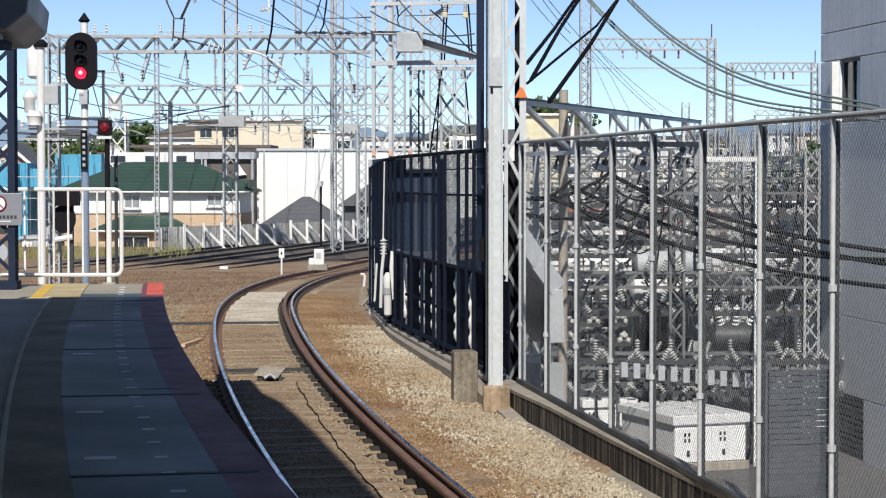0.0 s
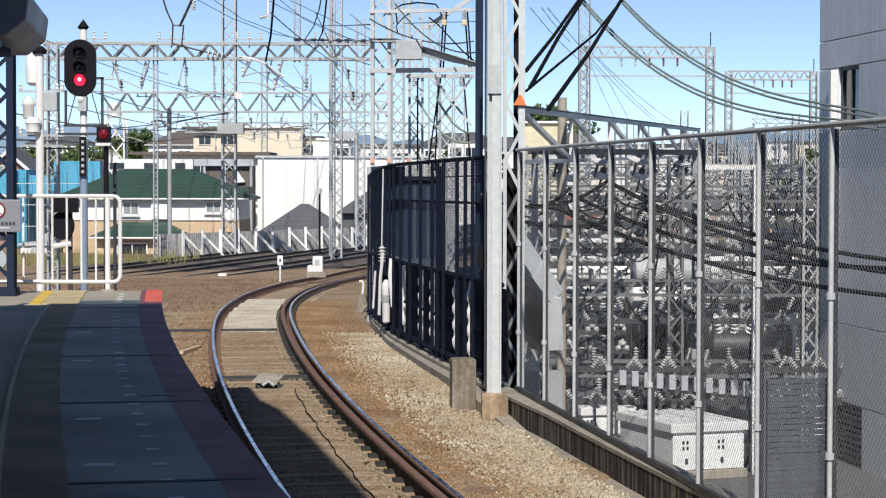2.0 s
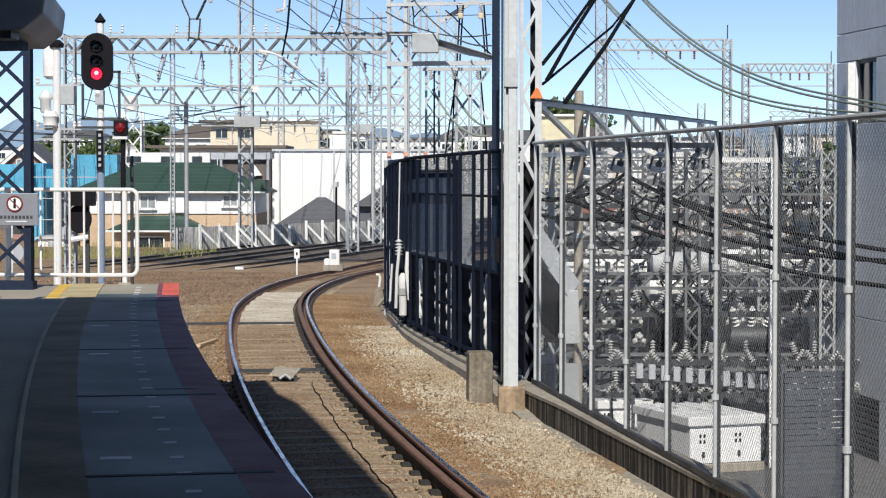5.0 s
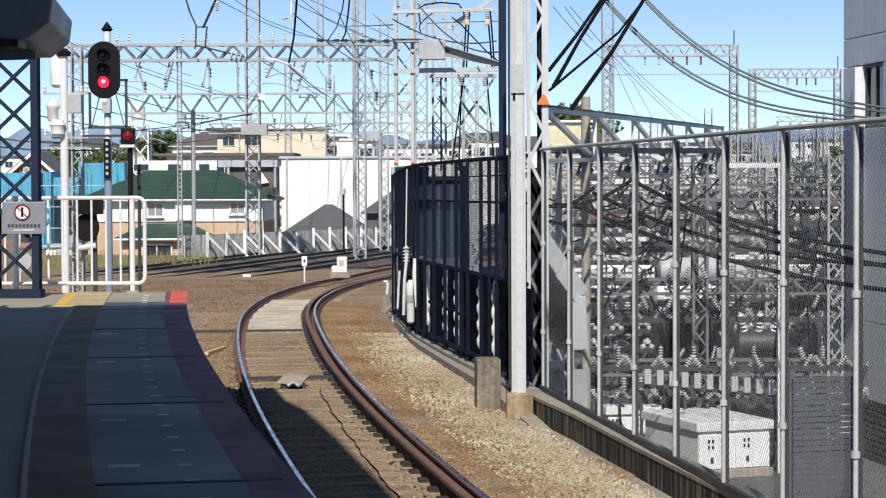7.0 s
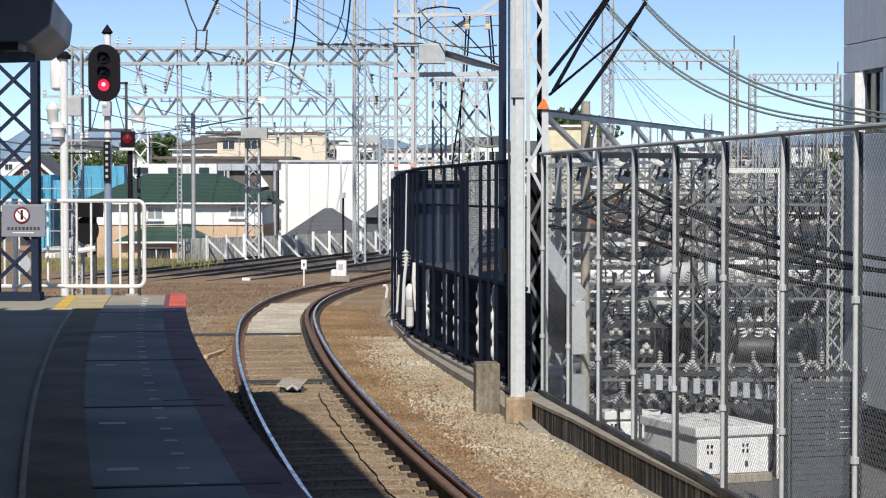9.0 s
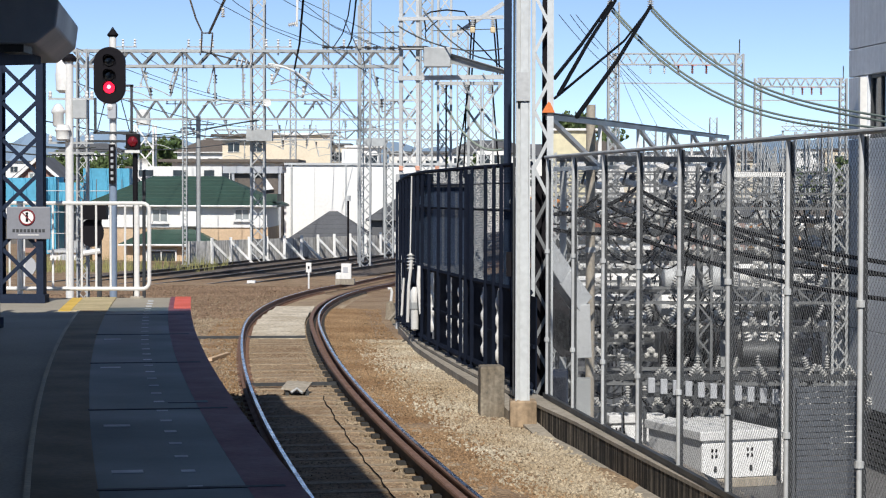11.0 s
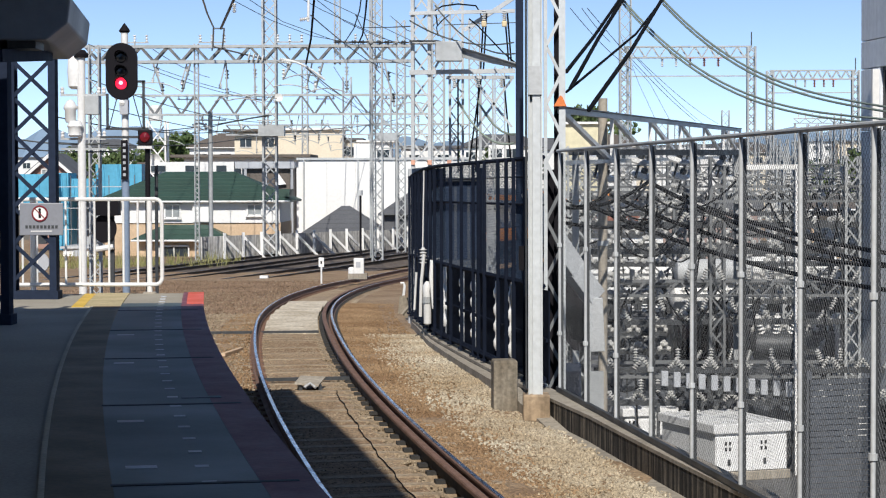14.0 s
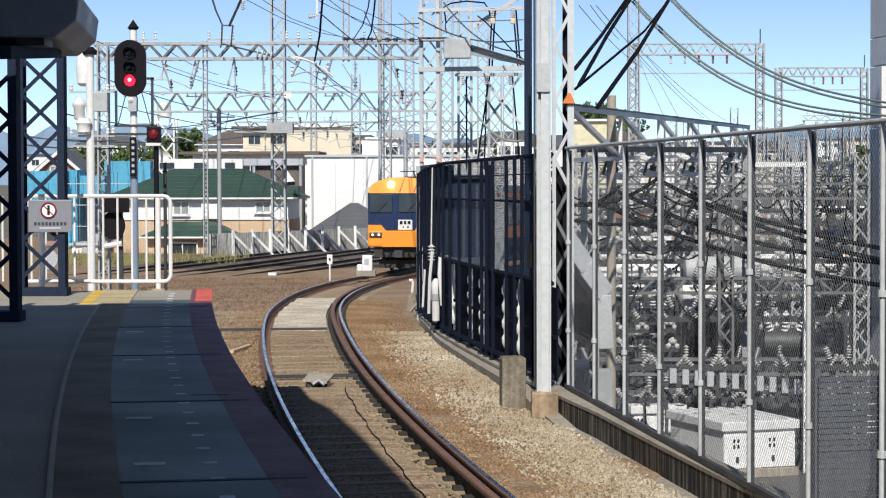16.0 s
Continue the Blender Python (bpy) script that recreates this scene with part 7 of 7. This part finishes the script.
    for y in (2.2, 4.3, 15.7, 17.8):
        for s in (-1, 1):
            part("wheel", Form().lathe((s * 0.72 - 0.06, y, 0.43), [(0.2, 0), (0.43, 0.01), (0.43, 0.11), (0.2, 0.12)], 20, (1, 0, 0)), DARK_STEEL, t)
    for y in (3.25, 16.75):
        part("bogie", Form().box((-0.98, y, 0.5), (0.16, 2.9, 0.28)).box((0.98, y, 0.5), (0.16, 2.9, 0.28)).box((0, y, 0.55), (2.0, 0.4, 0.25)), UNDERFRAME, t)
    pg = part("pantograph", Form().beam((-0.5, 4.0, 4.1), (0.5, 4.0, 4.1), 0.06).beam((0, 4.6, 3.95), (0, 3.6, 4.35), 0.05).beam((-0.6, 3.6, 4.35), (0.6, 3.6, 4.35), 0.05), DARK_STEEL, t)
    for s in (-0.4, 0.4):
        part("pantograph_insulator", Form().lathe((s, 4.0, 3.9), [(0.06, 0), (0.1, 0.1), (0.06, 0.2)], 8), PORCELAIN, pg)
    return t


TRAIN_LAMP = glowing("train_lamp", (1.0, 0.86, 0.6), 1.2)
cars = [railcar(True, "orange and navy electric train car with its driving cab"), railcar(False, "orange and navy electric train car behind the first"), railcar(False, "orange and navy electric train car behind the first")]

# ---- small repeated pieces of the setting ----
BLOCK = Form()
BLOCK.add([(-1.15, -0.11, -0.12), (1.15, -0.11, -0.12), (1.15, 0.11, -0.12), (-1.15, 0.11, -0.12), (-1.14, -0.095, 0.0), (1.14, -0.095, 0.0), (1.14, 0.095, 0.0), (-1.14, 0.095, 0.0)],
          [(4, 5, 6, 7), (0, 1, 5, 4), (1, 2, 6, 5), (2, 3, 7, 6), (3, 0, 4, 7)])
first = part("sleeper", BLOCK, SLEEPER, None)
# clip plates widened and near-black, painting the shadow teeth beside the guard rail
CHAIR = Form().box((-0.07, 0, 0.0), (0.4, 0.15, 0.035)).box((0.085, 0, 0.025), (0.035, 0.1, 0.04)).box((-0.085, 0, 0.025), (0.035, 0.1, 0.04))
clip = part("rail_clip", CHAIR, UNDERFRAME, None)
PLATE = Form().box((0.02, 0, 0.0), (0.22, 0.14, 0.03)).box((0.085, 0, 0.02), (0.03, 0.09, 0.03))
outer = part("rail_clip", PLATE, RAIL_SIDE, None)
s, k = 9.0, 0
while s < 76:
    a = math.asin((s - APEX) / RADIUS)
    m = Matrix.Translation(on_line(s, 0.75, -0.17 + rnd.uniform(-0.014, 0.006))) @ Matrix.Rotation(-a + rnd.uniform(-0.01, 0.01), 4, "Z")
    ob = first if k == 0 else new("sleeper", first.data)
    ob.parent = track
    ob.matrix_basis = Matrix.Translation(-track.location) @ m
    for off in (0.0, 1.505):
        base = clip if off else outer
        c_ = base if k == 0 else new("rail_clip", base.data)
        c_.parent = track
        c_.matrix_basis = Matrix.Translation(-track.location) @ Matrix.Translation(on_line(s, off, -0.15)) @ Matrix.Rotation(-a, 4, "Z")
    s, k = s + 0.6, k + 1


def scatter(name, count, pick, mat, size, label):
    rr = random.Random(len(name))
    fm = Form()
    for _ in range(count):
        p = pick(rr)
        s_ = size * rr.uniform(0.55, 1.3)
        q = Euler((rr.uniform(0, 6), rr.uniform(0, 6), rr.uniform(0, 6))).to_matrix()
        vs = [p + q @ Vector((x * rr.uniform(0.6, 1.2), y * rr.uniform(0.6, 1.2), z * rr.uniform(0.5, 1.0))) * s_ for x, y, z in ((1, 0, 0), (-1, 0, 0), (0, 1, 0), (0, -1, 0), (0, 0, 1), (0, 0, -1), (0.7, 0.7, 0.5))]
        fm.add(vs, [(0, 2, 4), (2, 1, 4), (1, 3, 4), (3, 0, 4), (2, 0, 5), (1, 2, 5), (3, 1, 5), (0, 3, 5), (0, 6, 4), (6, 2, 4), (0, 2, 6)])
    me = bpy.data.meshes.new(name)
    me.from_pydata(fm.v, [], fm.f)
    me.materials.append(mat)
    tagged(new(name, me), label, "ballast", kind="stuff")


def on_bed(y, o):
    """A place on the ballast beside the rails."""
    level = 1.0 - 0.8 * min(1.0, max(0.0, (y - 27.0) / 3.0))
    return on_line(y, o, -0.165 if o < 1.7 else -0.165 - (0.07 * min(1.0, (o - 1.7) / 0.9) + 0.08 * max(0.0, o - 2.3)) * level)


scatter("ballast_stones", 17000, lambda q: on_bed(12 + 28 * q.random() ** 1.2, q.triangular(2.0, 3.58, 3.25)), PALE_STONE, 0.03, "pale angular ballast stones along the curb")
scatter("ballast_stones_brown", 30000, lambda q: on_bed(12 + 46 * q.random() ** 1.3, q.choice((q.uniform(1.6, 3.0), q.uniform(-0.75, -0.1), q.uniform(1.6, 2.6), q.uniform(1.57, 2.4), q.uniform(1.57, 2.3)))), STONE, 0.021, "rust-brown ballast stones between and beside the rails")
scatter("ballast_stones_track", 13000, lambda q: on_line(12 + 42 * q.random() ** 1.3, q.uniform(0.09, 1.28), -0.185), TRACK_STONE, 0.021, "dusty brown ballast stones half burying the sleepers")
scatter("rubble", 9000, lambda q: on_line(50 + 36 * q.random(), q.uniform(-9, -0.3), -0.17), RUBBLE, 0.07, "rust-brown rubble beyond the crossing slabs")
scatter("ballast_stones_far", 16000, lambda q: on_line(31.5 + 40 * q.random(), q.uniform(-7, -0.2), -0.18), TRACK_STONE, 0.042, "rust-brown ballast stones past the platform end")


def motions():
    """The train comes round the curve at an even pace."""
    def place(s):
        a = s / (RADIUS - 0.75)
        r_ = RADIUS - 0.75
        y = HEART.y + r_ * math.sin(a)
        return Vector((HEART.x - r_ * math.cos(a), y, height(y) + 0.02)), a
    start = 23.2                                        # how far round the nose is at the end
    speed = 9.5
    for k, car in enumerate(cars):
        rows = []
        for i in range(17):
            t = float(i)
            nose = start + speed * (16 - t) + 20.6 * k
            p0, _ = place(nose + 2.0)
            p1, _ = place(nose + 18.0)
            d = (p1 - p0).normalized()
            turn = math.degrees(math.atan2(-d.x, d.y))
            q = p0 - d * 2.0
            rows.append((t, pose(q.x, q.y, q.z, math.degrees(math.asin(d.z)), 0, turn)))
        walk(car, rows)


motions()
